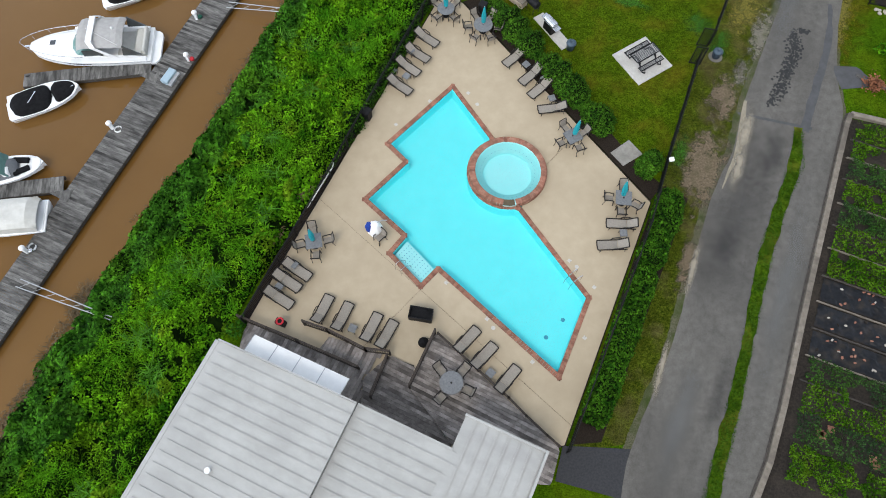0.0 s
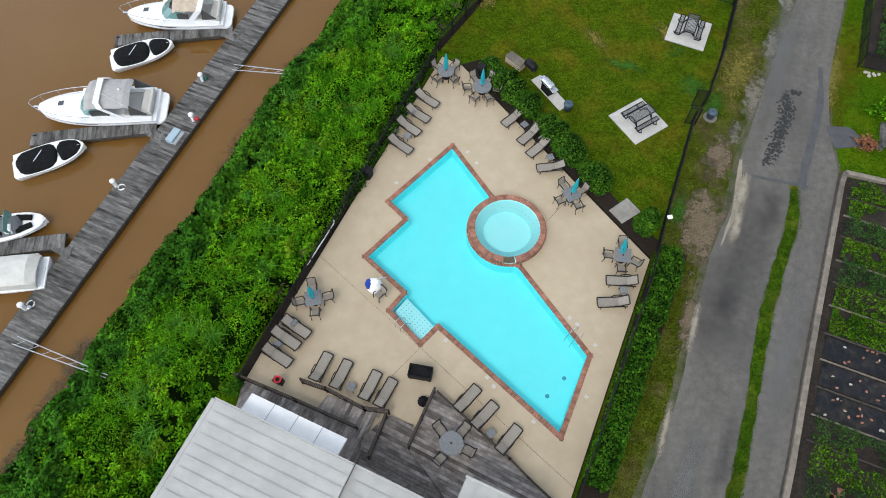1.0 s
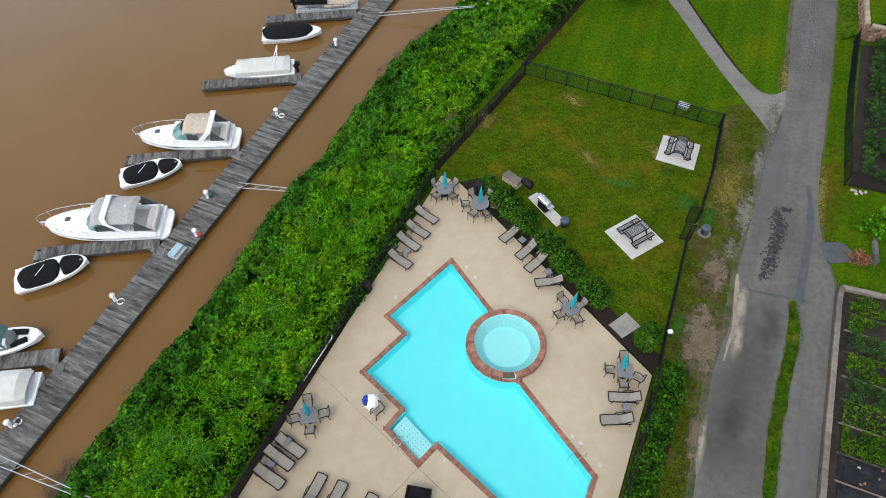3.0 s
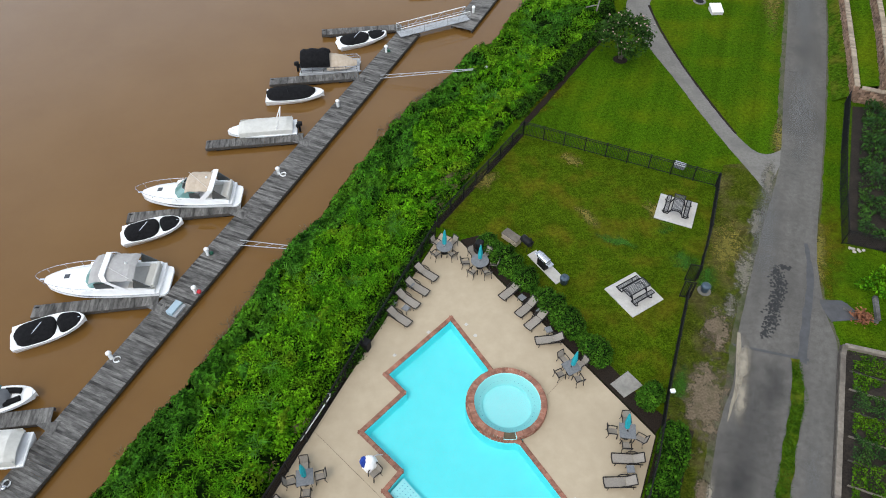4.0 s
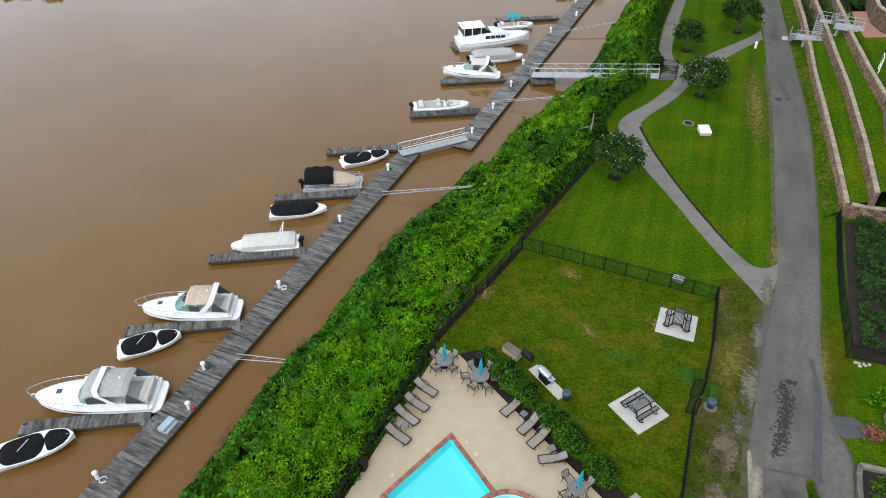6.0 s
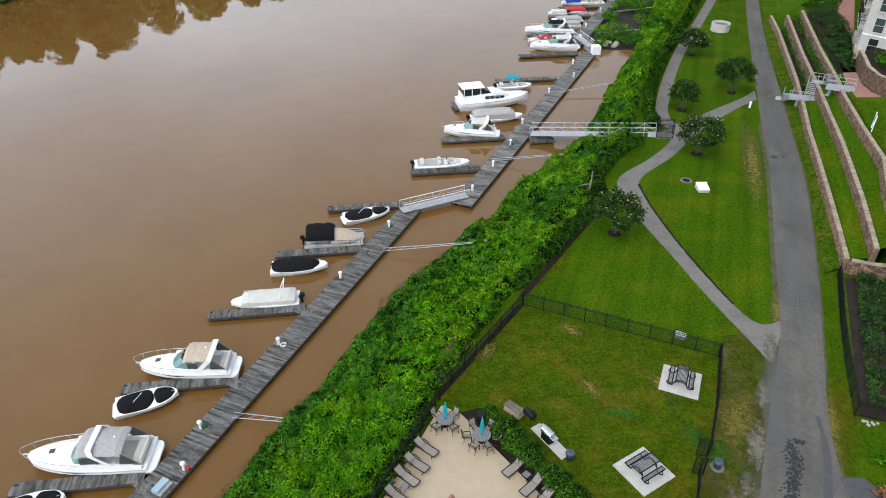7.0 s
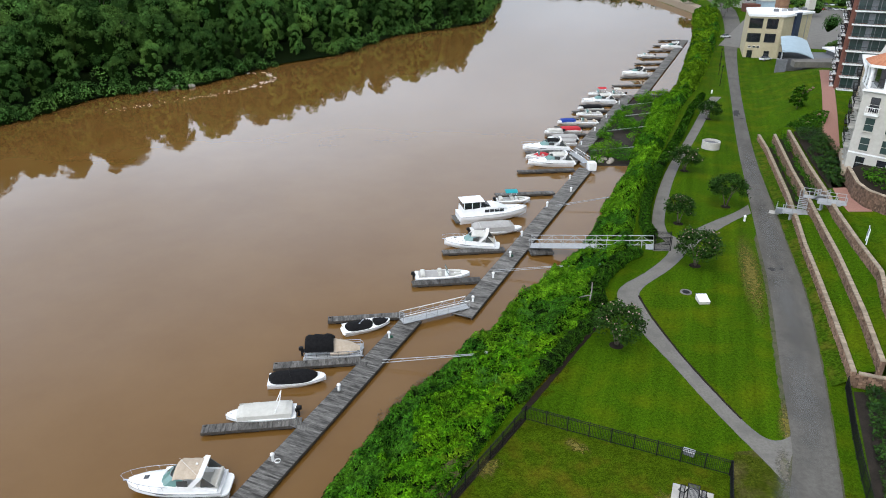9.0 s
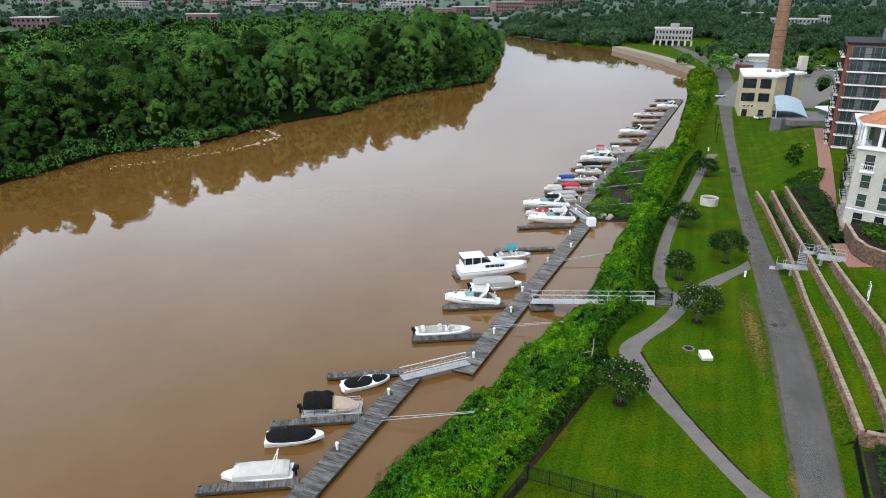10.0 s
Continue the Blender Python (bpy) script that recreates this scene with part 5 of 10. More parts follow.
def railing(pts, z, label, closed_posts=True, h=0.95, infill=True):
    """A dark timber rail: posts, top and bottom rails and balusters."""
    t_ = thing("railing", label, "railing", at=pose(pts[0][0], pts[0][1], z))
    o = Vector((*pts[0], 0))
    for a, b in zip(pts, pts[1:]):
        a, b = Vector((*a, 0)) - o, Vector((*b, 0)) - o
        up = Vector((0, 0, 1))
        part("top_rail", Geo().beam(a + up * h, b + up * h, 0.13, 0.05), RAIL_WOOD, t_)
        part("bottom_rail", Geo().beam(a + up * 0.12, b + up * 0.12, 0.06, 0.06), RAIL_WOOD, t_)
        n_ = max(1, round((b - a).length / 1.6))
        for i in range(n_ + 1):
            p = a.lerp(b, i / n_)
            part("post", Geo().beam(p, p + up * (h + 0.12), 0.1, 0.1), RAIL_WOOD, t_)
        if infill:
            k = int((b - a).length / 0.14)
            for i in range(1, k):
                p = a.lerp(b, i / k)
                part("baluster", Geo().beam(p + up * 0.12, p + up * h, 0.03, 0.03), RAIL_WOOD, t_)
    return t_


railing([(-10.4, 12.85), (-7.02, 10.9), (-3.6, 8.85)], 0.0, "dark timber railing along the clubhouse deck")
railing([(-6.6, 12.0), (-5.2, 11.3), (-3.08, 9.85), (-1.7, 9.5)], 0.0, "dark timber railing behind the loungers")
railing([(-1.85, 9.3), (-3.05, 7.1)], 0.1, "short dark timber stair railing")
railing([(1.1, 10.35), (-0.78, 7.35)], 0.26, "dark timber railing across the deck corner")
railing([(1.25, 10.3), (3.3, 7.8)], 0.26, "low dark timber edge rail of the deck", h=0.3, infill=False)
railing([(3.3, 7.8), (4.77, 6.01), (5.6, 4.85), (6.56, 3.65), (7.15, 2.95)], 0.26, "low dark timber edge rail of the deck", h=0.25, infill=False)

# ---- planting ----
GREEN = np.random.RandomState(11)
LATTICE = GREEN.rand(64, 64)


def patchy(x, y, size, shift=0.0):
    """Smooth random field, 0 to 1, with patches of that size."""
    u, v = np.asarray(x) / size + shift, np.asarray(y) / size + shift * 1.7
    i, j = np.floor(u).astype(int), np.floor(v).astype(int)
    a, b = ease(u - i), ease(v - j)
    q = lambda p, r: LATTICE[p % 64, r % 64]
    return (q(i, j) * (1 - a) + q(i + 1, j) * a) * (1 - b) + (q(i, j + 1) * (1 - a) + q(i + 1, j + 1) * a) * b


def leaf_mesh(name, pos, size, material, up=0.6, ratio=1.7, rs=GREEN, out=None):
    """One leaf, a bent four-cornered blade, at each place; out: the way it faces."""
    n_ = len(pos)
    nrm = rs.normal(size=(n_, 3))
    if out is None:
        nrm[:, 2] = np.abs(nrm[:, 2]) + up * 2
    else:
        nrm = nrm * 0.55 + out * 1.5
    nrm /= np.linalg.norm(nrm, axis=1)[:, None]
    t_ = np.cross(nrm, rs.normal(size=(n_, 3)))
    t_ /= np.linalg.norm(t_, axis=1)[:, None]
    b_ = np.cross(nrm, t_)
    s = (np.broadcast_to(size, (n_,)) * rs.uniform(0.6, 1.3, n_))[:, None]
    v = np.stack([pos - t_ * s * ratio / 2, pos - b_ * s / 2 + nrm * s * 0.12, pos + t_ * s * ratio / 2 - nrm * s * 0.15, pos + b_ * s / 2 + nrm * s * 0.12], 1).reshape(-1, 3)
    return array_mesh(name, v, np.arange(n_ * 4).reshape(-1, 4), material)


def blade_mesh(name, pos, length, width, material, rs=GREEN):
    """Long grass blades that arch outwards from each place."""
    n_ = len(pos)
    a = rs.uniform(0, 2 * np.pi, n_)
    out = np.stack([np.cos(a), np.sin(a), np.zeros(n_)], 1)
    side = np.stack([-np.sin(a), np.cos(a), np.zeros(n_)], 1)
    l_ = length * rs.uniform(0.6, 1.2, n_)[:, None]
    mid = pos + out * l_ * 0.32 + np.array([0, 0, 1.0]) * l_ * 0.5
    tip = pos + out * l_ * 0.85 + np.array([0, 0, 1.0]) * l_ * 0.42
    v = np.stack([pos, mid - side * width / 2, tip, mid + side * width / 2], 1).reshape(-1, 3)
    return array_mesh(name, v, np.arange(n_ * 4).reshape(-1, 4), material)


def cover_height(x, y, a, b, tall):
    """How far the weeds and shrubs stand over the bank: broad swells, bushes, single plants, low towards both edges."""
    edge = np.clip(np.minimum((x - a) / 0.9, (b - x) / 1.3), 0.0, 1) ** 0.7
    w = 1.0 if tall < 1.5 else tall * 0.8
    bush = np.clip(patchy(x, y, 2.1 * w, 9) * 1.7 - 0.6, 0, 1)
    return tall * (0.10 + edge * (0.30 * patchy(x, y, 5.5 * w, 2) + 0.85 * bush + 0.80 * patchy(x, y, 1.0 * w, 5) ** 1.5 + 0.50 * patchy(x, y, 0.42 * w, 8)))


def bank_cover(y0, y1, density, leaf, name, label, tall=1.0, trim=(0.1, 0.85), material=LEAF, first=SHORE, last=BANK_TOP, step=0.3):
    """Continuous leafy cover between two lines of the plan: leaves over an uneven swelling surface."""
    yy = np.linspace(y0, y1, 60)
    n_ = int(np.mean(curve_x(last, yy) - curve_x(first, yy)) * (y1 - y0) * density)
    y, u = GREEN.uniform(y0, y1, n_), GREEN.rand(n_)
    lim = lambda y: (curve_x(first, y) + trim[0] + 1.7 * (patchy(y, y * 0, 2.7, 3.3) - 0.45) + 0.7 * (patchy(y, y * 0, 0.9, 1.3) - 0.5), curve_x(last, y) - trim[1])
    a, b = lim(y)
    x = a + (b - a) * u
    top = cover_height(x, y, a, b, tall)
    e = 0.12 * tall
    ax, ay = lim(y + e)
    gx = (cover_height(x + e, y, a, b, tall) - top) / e
    gy = (cover_height(x, y + e, ax, ay, tall) - top) / e
    keep = (patchy(x, y, 0.55, 4.4) + 0.35 * patchy(x, y, 2.3, 1.1) > 0.27 + 0.25 * GREEN.rand(n_)) | (tall > 2)
    down = GREEN.rand(n_) ** 1.7
    z = height(x, y) + top - down * np.minimum(0.4 * tall, top * 0.8) + GREEN.normal(size=n_) * 0.03 * tall
    p = np.stack([x + GREEN.normal(size=n_) * 0.05, y + GREEN.normal(size=n_) * 0.05, np.maximum(z, WATER_Z + 0.05)], 1)
    face = np.stack([-gx, -gy, np.ones(n_)], 1)
    face /= np.linalg.norm(face, axis=1)[:, None]
    big = leaf * (0.6 + 0.9 * patchy(x, y, 2.6, 7) ** 1.5)
    if tall < 1.2:
        wet = u + 0.55 * (patchy(x, y, 3.4, 21) - 0.5) + 0.25 * (patchy(x, y, 1.1, 13) - 0.5)
        gold = patchy(x, y, 1.7, 31) + 0.3 * patchy(x, y, 0.6, 17) > 0.99
        kinds = ((wet < 0.33, LEAF_SHORE, 1.35, "dark broad-leaved shrubs along the river edge"), ((wet >= 0.33) & gold, LEAF_OLIVE, 1.2, "yellowish leafy weeds among the bank shrubs"), ((wet >= 0.33) & ~gold, material, 0.95, label))
    else:
        gold = patchy(x, y, 5.0, 31) + 0.3 * patchy(x, y, 1.6, 17) > 0.85
        kinds = ((gold, LEAF_SHORE, 1.0, "darker green shrubs on the river bank"), (~gold, material, 1.0, label))
    for pick, m_, k_, text in kinds:
        pick = pick & keep
        tagged(new(name, leaf_mesh(name, p[pick], big[pick] * k_, m_, 0.3, 2.0, out=face[pick])), text, "shrubs", kind="stuff")
    # sheet under the leaves, its colour standing in for shade in the gaps
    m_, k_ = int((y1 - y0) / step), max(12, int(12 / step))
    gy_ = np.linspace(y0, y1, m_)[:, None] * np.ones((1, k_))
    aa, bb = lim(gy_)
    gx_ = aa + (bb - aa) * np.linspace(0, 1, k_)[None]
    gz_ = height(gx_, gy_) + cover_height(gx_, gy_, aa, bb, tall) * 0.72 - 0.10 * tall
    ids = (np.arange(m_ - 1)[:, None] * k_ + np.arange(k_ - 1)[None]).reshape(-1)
    tagged(new("undergrowth", array_mesh("undergrowth", np.stack([gx_, gy_, gz_], -1).reshape(-1, 3), np.stack([ids, ids + 1, ids + k_ + 1, ids + k_], -1), BANK_SHADE, True)),
           "near-black sheet beneath the bank shrubs with gap shade put into its colour", "undergrowth", kind="stuff")


bank_cover(-14, 60, 200, 0.115, "bank_shrubs", "dense bright green shrubs and weeds on the river bank", trim=(0.1, 0.75))
bank_cover(60, 84, 150, 0.15, "bank_shrubs", "dense bright green shrubs on the river bank", 1.3, material=LEAF_BUSH)
bank_cover(84.6, 175, 110, 0.16, "bank_shrubs", "uneven bright green shrubs on the river bank", 1.7, (0.5, 1.1), LEAF_BUSH, step=0.6)
bank_cover(175, 360, 34, 0.36, "bank_shrubs", "distant bright green shrubs on the river bank", 2.5, (0.6, 0.5), LEAF_OLIVE, step=1.2)
for count, length, width, material, lo, hi, text in ((430, 0.7, 0.042, REED, 0.35, 0.92, "arching tufts of bright green grass among bank shrubs"), (60, 1.0, 0.06, REED_BLUE, 0.2, 0.8, "tall mid green cane tufts on the river bank")):
    ty, tu = GREEN.uniform(-12, 74, count), GREEN.uniform(lo, hi, count)
    tx = curve_x(SHORE, ty) + (curve_x(BANK_TOP, ty) - curve_x(SHORE, ty)) * tu
    tx, ty, tu = (q[patchy(tx, ty, 4.2, count * 0.1) > 0.42] for q in (tx, ty, tu))
    tops = height(tx, ty) + 0.9 * cover_height(tx, ty, curve_x(SHORE, ty), curve_x(BANK_TOP, ty), 1.0) - 0.12
    tp = np.repeat(np.stack([tx, ty, tops], 1), 46, 0) + GREEN.normal(size=(len(tx) * 46, 3)) * [0.24, 0.24, 0.05]
    tagged(new("reed_grass", blade_mesh("reed_grass", tp, length, width, material)), text, "grass", kind="stuff")
dy = GREEN.uniform(-10, 84, 900)
dx_ = curve_x(SHORE, dy) + 0.25 + GREEN.uniform(-0.4, 0.9, 900)
k = patchy(dx_, dy, 5.0, 1.3) > 0.55
dp = np.repeat(np.stack([dx_[k], dy[k], height(dx_[k], dy[k]) + 0.05], 1), 12, 0) + GREEN.normal(size=(int(k.sum()) * 12, 3)) * [0.2, 0.2, 0.03]
tagged(new("dead_grass", blade_mesh("dead_grass", dp, 0.55, 0.04, DRY_REED)), "brown dead grass and twigs at the waterline", "grass", kind="stuff")


VERGE_BLADE = mat("verge_grass_blades", (0.016, 0.048, 0.003), (0.050, 0.105, 0.008), 1.0, 0.85, island=0.5, spec=0.02)
vy = GREEN.uniform(-2.5, 21.2, 5200)
vx = curve_x(VERGE_L, vy) + (curve_x(VERGE_R, vy) - curve_x(VERGE_L, vy)) * GREEN.uniform(-0.06, 1.06, 5200)
k = patchy(vx, vy, 0.8, 6.1) > 0.3
tagged(new("verge_tufts", blade_mesh("verge_tufts", np.stack([vx, vy, np.full(5200, 0.05)], 1)[k], 0.16, 0.035, VERGE_BLADE)), "tufts of rough grass on the lane verge", "grass", kind="stuff")


def hedge(line, width, high, leaf, density, label, material=LEAF_DARK, group="hedges", lumps=0.25):
    """A clipped or loose hedge along a line: a core painted as shade and leaves over it."""
    pts = resample(line, max(6, int(sum((Vector(b) - Vector(a)).length for a, b in zip(line, line[1:])) / 0.5)))
    o = Vector((*pts[0], float(height(*pts[0]))))
    t_ = thing("hedge", label, "hedge", at=Matrix.Translation(o), group=group)
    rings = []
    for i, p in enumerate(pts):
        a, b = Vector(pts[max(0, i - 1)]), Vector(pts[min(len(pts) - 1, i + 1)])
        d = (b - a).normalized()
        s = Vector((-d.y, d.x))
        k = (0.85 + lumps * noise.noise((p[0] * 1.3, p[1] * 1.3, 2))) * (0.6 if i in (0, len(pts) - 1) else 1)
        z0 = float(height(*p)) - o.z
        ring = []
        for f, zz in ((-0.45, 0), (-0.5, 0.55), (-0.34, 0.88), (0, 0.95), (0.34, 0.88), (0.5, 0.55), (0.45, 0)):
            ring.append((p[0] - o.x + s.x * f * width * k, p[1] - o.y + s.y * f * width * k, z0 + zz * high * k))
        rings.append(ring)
    # solid filler; its dark colour is the shade behind the hedge leaves
    part("core", Geo().loft(rings), INNER_SHADE, t_, "solid dark core with the hedge's inner shade put into its colour", True)
    per = len(pts) - 1
    n_ = int(per * 0.5 * (width + 2 * high) * density)
    i = GREEN.randint(0, per, n_)
    f = GREEN.rand(n_)
    j = GREEN.randint(0, 6, n_)
    h_ = GREEN.rand(n_)
    R = np.array(rings)
    p = (R[i, j] * (1 - h_)[:, None] + R[i, j + 1] * h_[:, None]) * (1 - f)[:, None] + (R[i + 1, j] * (1 - h_)[:, None] + R[i + 1, j + 1] * h_[:, None]) * f[:, None]
    p += GREEN.normal(size=p.shape) * (0.06 + 0.05 * lumps)
    p[:, 2] = np.maximum(p[:, 2], 0.03)
    mid = (np.array(pts)[i] - np.array(o[:2]))
    face = np.concatenate([p[:, :2] - mid, np.full((n_, 1), 0.5 * width)], 1)
    face /= np.linalg.norm(face, axis=1)[:, None]
    ob = new("leaves", leaf_mesh("leaves", p, leaf, material, 0.4, out=face))
    ob.parent = t_
    return t_


hedge([(9.2, 3.9), (12.0, 8.4), (14.6, 12.6)], 1.7, 1.5, 0.11, 260, "thick dark green clipped hedge outside the pool fence")
hedge([(14.6, 12.7), (16.4, 15.4), (17.5, 17.6)], 1.8, 1.5, 0.11, 260, "thick dark green hedge outside the pool fence")
hedge([(8.2, 35.1), (9.9, 31.6), (11.6, 28.5), (13.3, 25.1), (14.5, 22.6)], 1.75, 1.15, 0.095, 330, "loose green hedge between lawn and pool deck", LEAF_MIX, lumps=0.9)
hedge([(16.2, 20.3), (16.9, 19.2)], 1.7, 1.3, 0.11, 280, "round green shrub beside the pool deck", LEAF_MIX, lumps=0.5)
sy = GREEN.uniform(15.5, 48, 1500)
sx = curve_x(BANK_TOP, sy) - 1.9 + GREEN.normal(size=1500) * 0.35
k = patchy(sx, sy, 2.6, 2.3) > 0.69
sp = np.repeat(np.stack([sx[k], sy[k], height(sx[k], sy[k]) + 0.32], 1), 12, 0) + GREEN.normal(size=(int(k.sum()) * 12, 3)) * [0.14, 0.14, 0.02]
tagged(new("dead_grass", blade_mesh("dead_grass", sp, 0.4, 0.04, DRY_REED)), "brown dead grass along the pool fence", "grass", kind="stuff")
# one dark strip stands for the mulch gap and the shrubs' shadow there
strip("planting_edge", [(14.0, 48.7), (23.9, 60.2), (27.4, 64.2)], [(14.55, 48.5), (24.3, 59.9), (27.8, 64.0)], 0.05, MULCH, "dark strip of mulch and painted shrub shadow between lawn and bank", "planting bed", 0.08, 120, thick=0.05, seed=41)
hedge([(-3.6, 24.2), (0.3, 29.8), (4.0, 36.2)], 1.0, 0.7, 0.1, 200, "row of low rounded green shrubs outside the pool fence", LEAF_MIX, lumps=1.2)
solid("driftwood", Geo().tube([(26.2, 66.0, 0.9), (26.7, 67.0, 1.5), (27.0, 67.8, 2.3)], 0.08, 7).tube([(25.2, 66.9, 0.9), (26.0, 66.6, 1.25), (26.9, 66.7, 1.2)], 0.06, 6), DECK_WOOD, "bleached dead branches among the bank shrubs", "dead branch")
hedge([(4.0, 37.8), (8.7, 43.7), (12.4, 49.0)], 0.85, 0.8, 0.13, 140, "rough green hedge along the bank top fence", LEAF_MIX, lumps=0.5)
hedge([(13.6, 49.8), (18.6, 55.2), (23.2, 60.4), (26.9, 64.3)], 1.5, 1.05, 0.115, 210, "row of clipped rounded green shrubs along the bank top", LEAF_MIX, lumps=0.9)
hedge([(27.2, 65.4), (28.0, 69.4), (30.6, 73.2), (34.4, 77.2), (37.6, 79.2)], 2.0, 1.5, 0.14, 170, "long dark clipped hedge along the bank top", lumps=0.4)
hedge([(41.2, 83.4), (42.0, 88.0), (45.8, 96.6), (54.9, 112.4)], 1.7, 1.6, 0.17, 110, "long dark clipped hedge along the bank top")
hedge([(55.3, 113.2), (68.0, 132.6), (81.6, 155.0), (90.6, 167.6)], 1.7, 1.5, 0.35, 28, "long dark clipped hedge along the bank top")


def tree(x, y, high, spread, label, stems=3, leaf=0.16, clumps=46, per=46, blossom=True, material=LEAF_MYRTLE, seed=1, group="lawn trees", trunk=0.28):
    """A lawn tree: tapered stems, limbs and a crown of leaf clumps with gaps."""
    r = random.Random(seed)
    rs = np.random.RandomState(seed)
    t_ = thing("tree", label, "tree", at=pose(x, y, float(height(x, y)), 0, 0, r.uniform(0, 360)), group=group)
    g = Geo()
    tips = []
    for k in range(stems):
        a = 2 * math.pi * k / stems + r.uniform(-0.3, 0.3)
        top = Vector((math.cos(a) * spread * 0.22, math.sin(a) * spread * 0.22, high * 0.62))
        g.tube([(math.cos(a) * 0.06, math.sin(a) * 0.06, -0.05), (top.x * 0.35, top.y * 0.35, high * 0.25), tuple(top)], [0.1, 0.075, 0.04], 7)
        for q in range(4):
            b = a + r.uniform(-1.2, 1.2)
            e = Vector((math.cos(b) * spread * r.uniform(0.25, 0.42), math.sin(b) * spread * r.uniform(0.25, 0.42), high * r.uniform(0.55, 0.85)))
            s = top.lerp(Vector((0, 0, high * 0.2)), r.uniform(0.1, 0.6))
            g.tube([tuple(s), tuple(s.lerp(e, 0.5) + Vector((0, 0, 0.1))), tuple(e)], [0.04, 0.028, 0.012], 5)
            tips.append(e)
    part("trunk", g, BARK, t_, "several slender pale stems", True)
    cs = []
    for k in range(clumps):
        a, q = r.uniform(0, 2 * math.pi), r.uniform(-0.35, 1.0)
        rr = math.sqrt(max(0.0, 1 - q * q)) * r.uniform(0.75, 1.0)
        cs.append((math.cos(a) * rr * spread / 2, math.sin(a) * rr * spread / 2, high * (trunk + 0.30) + q * high * (0.67 - trunk) * r.uniform(0.85, 1.05)))
    cs = np.array(cs)
    p = np.repeat(cs, per, 0) + rs.normal(size=(clumps * per, 3)) * np.array([0.16, 0.16, 0.11]) * spread * 0.42
    p[:, 2] = np.maximum(p[:, 2], high * trunk)
    ob = new("crown", leaf_mesh("crown", p, leaf, material, 0.5, rs=rs))
    ob.parent = t_
    if blossom:
        k = rs.choice(len(p), 150, False)
        q = p[k] + np.array([0, 0, 0.12])
        ob = new("blossom", leaf_mesh("blossom", q[q[:, 2] > high * 0.5], leaf * 0.9, BLOSSOM, 0.8, 1.2, rs))
        ob.parent = t_
    return t_


def mulch_ring(x, y, r):
    solid("mulch_ring", Geo().lathe((x, y, float(height(x, y)) + 0.004), [(r, 0), (r * 0.9, 0.06), (r * 0.3, 0.09)], 20), MULCH, "dark mulch ring round a tree foot", "mulch", kind="structure")


for k, (x, y, h_, s_) in enumerate([(26.5, 57.9, 4.7, 4.9), (43.5, 74.8, 5.0, 5.3), (47.5, 88.5, 4.4, 3.9), (58.0, 94.1, 5.2, 5.6), (59.4, 111.8, 4.4, 4.8), (81.6, 146.4, 4.0, 5.2)]):
    tree(x, y, h_, s_, "small crape myrtle with dark leaves and pale blossom" if k not in (3, 5) else "small dense dark green lawn tree", seed=21 + k, blossom=k not in (3, 5), per=60, clumps=60, leaf=0.2)
    mulch_ring(x, y, 0.75)
tree(100.0, 142.0, 5.5, 3.2, "small conical evergreen on the grass slope", 1, 0.3, 40, 40, False, LEAF_DARK, 31, trunk=0.05)

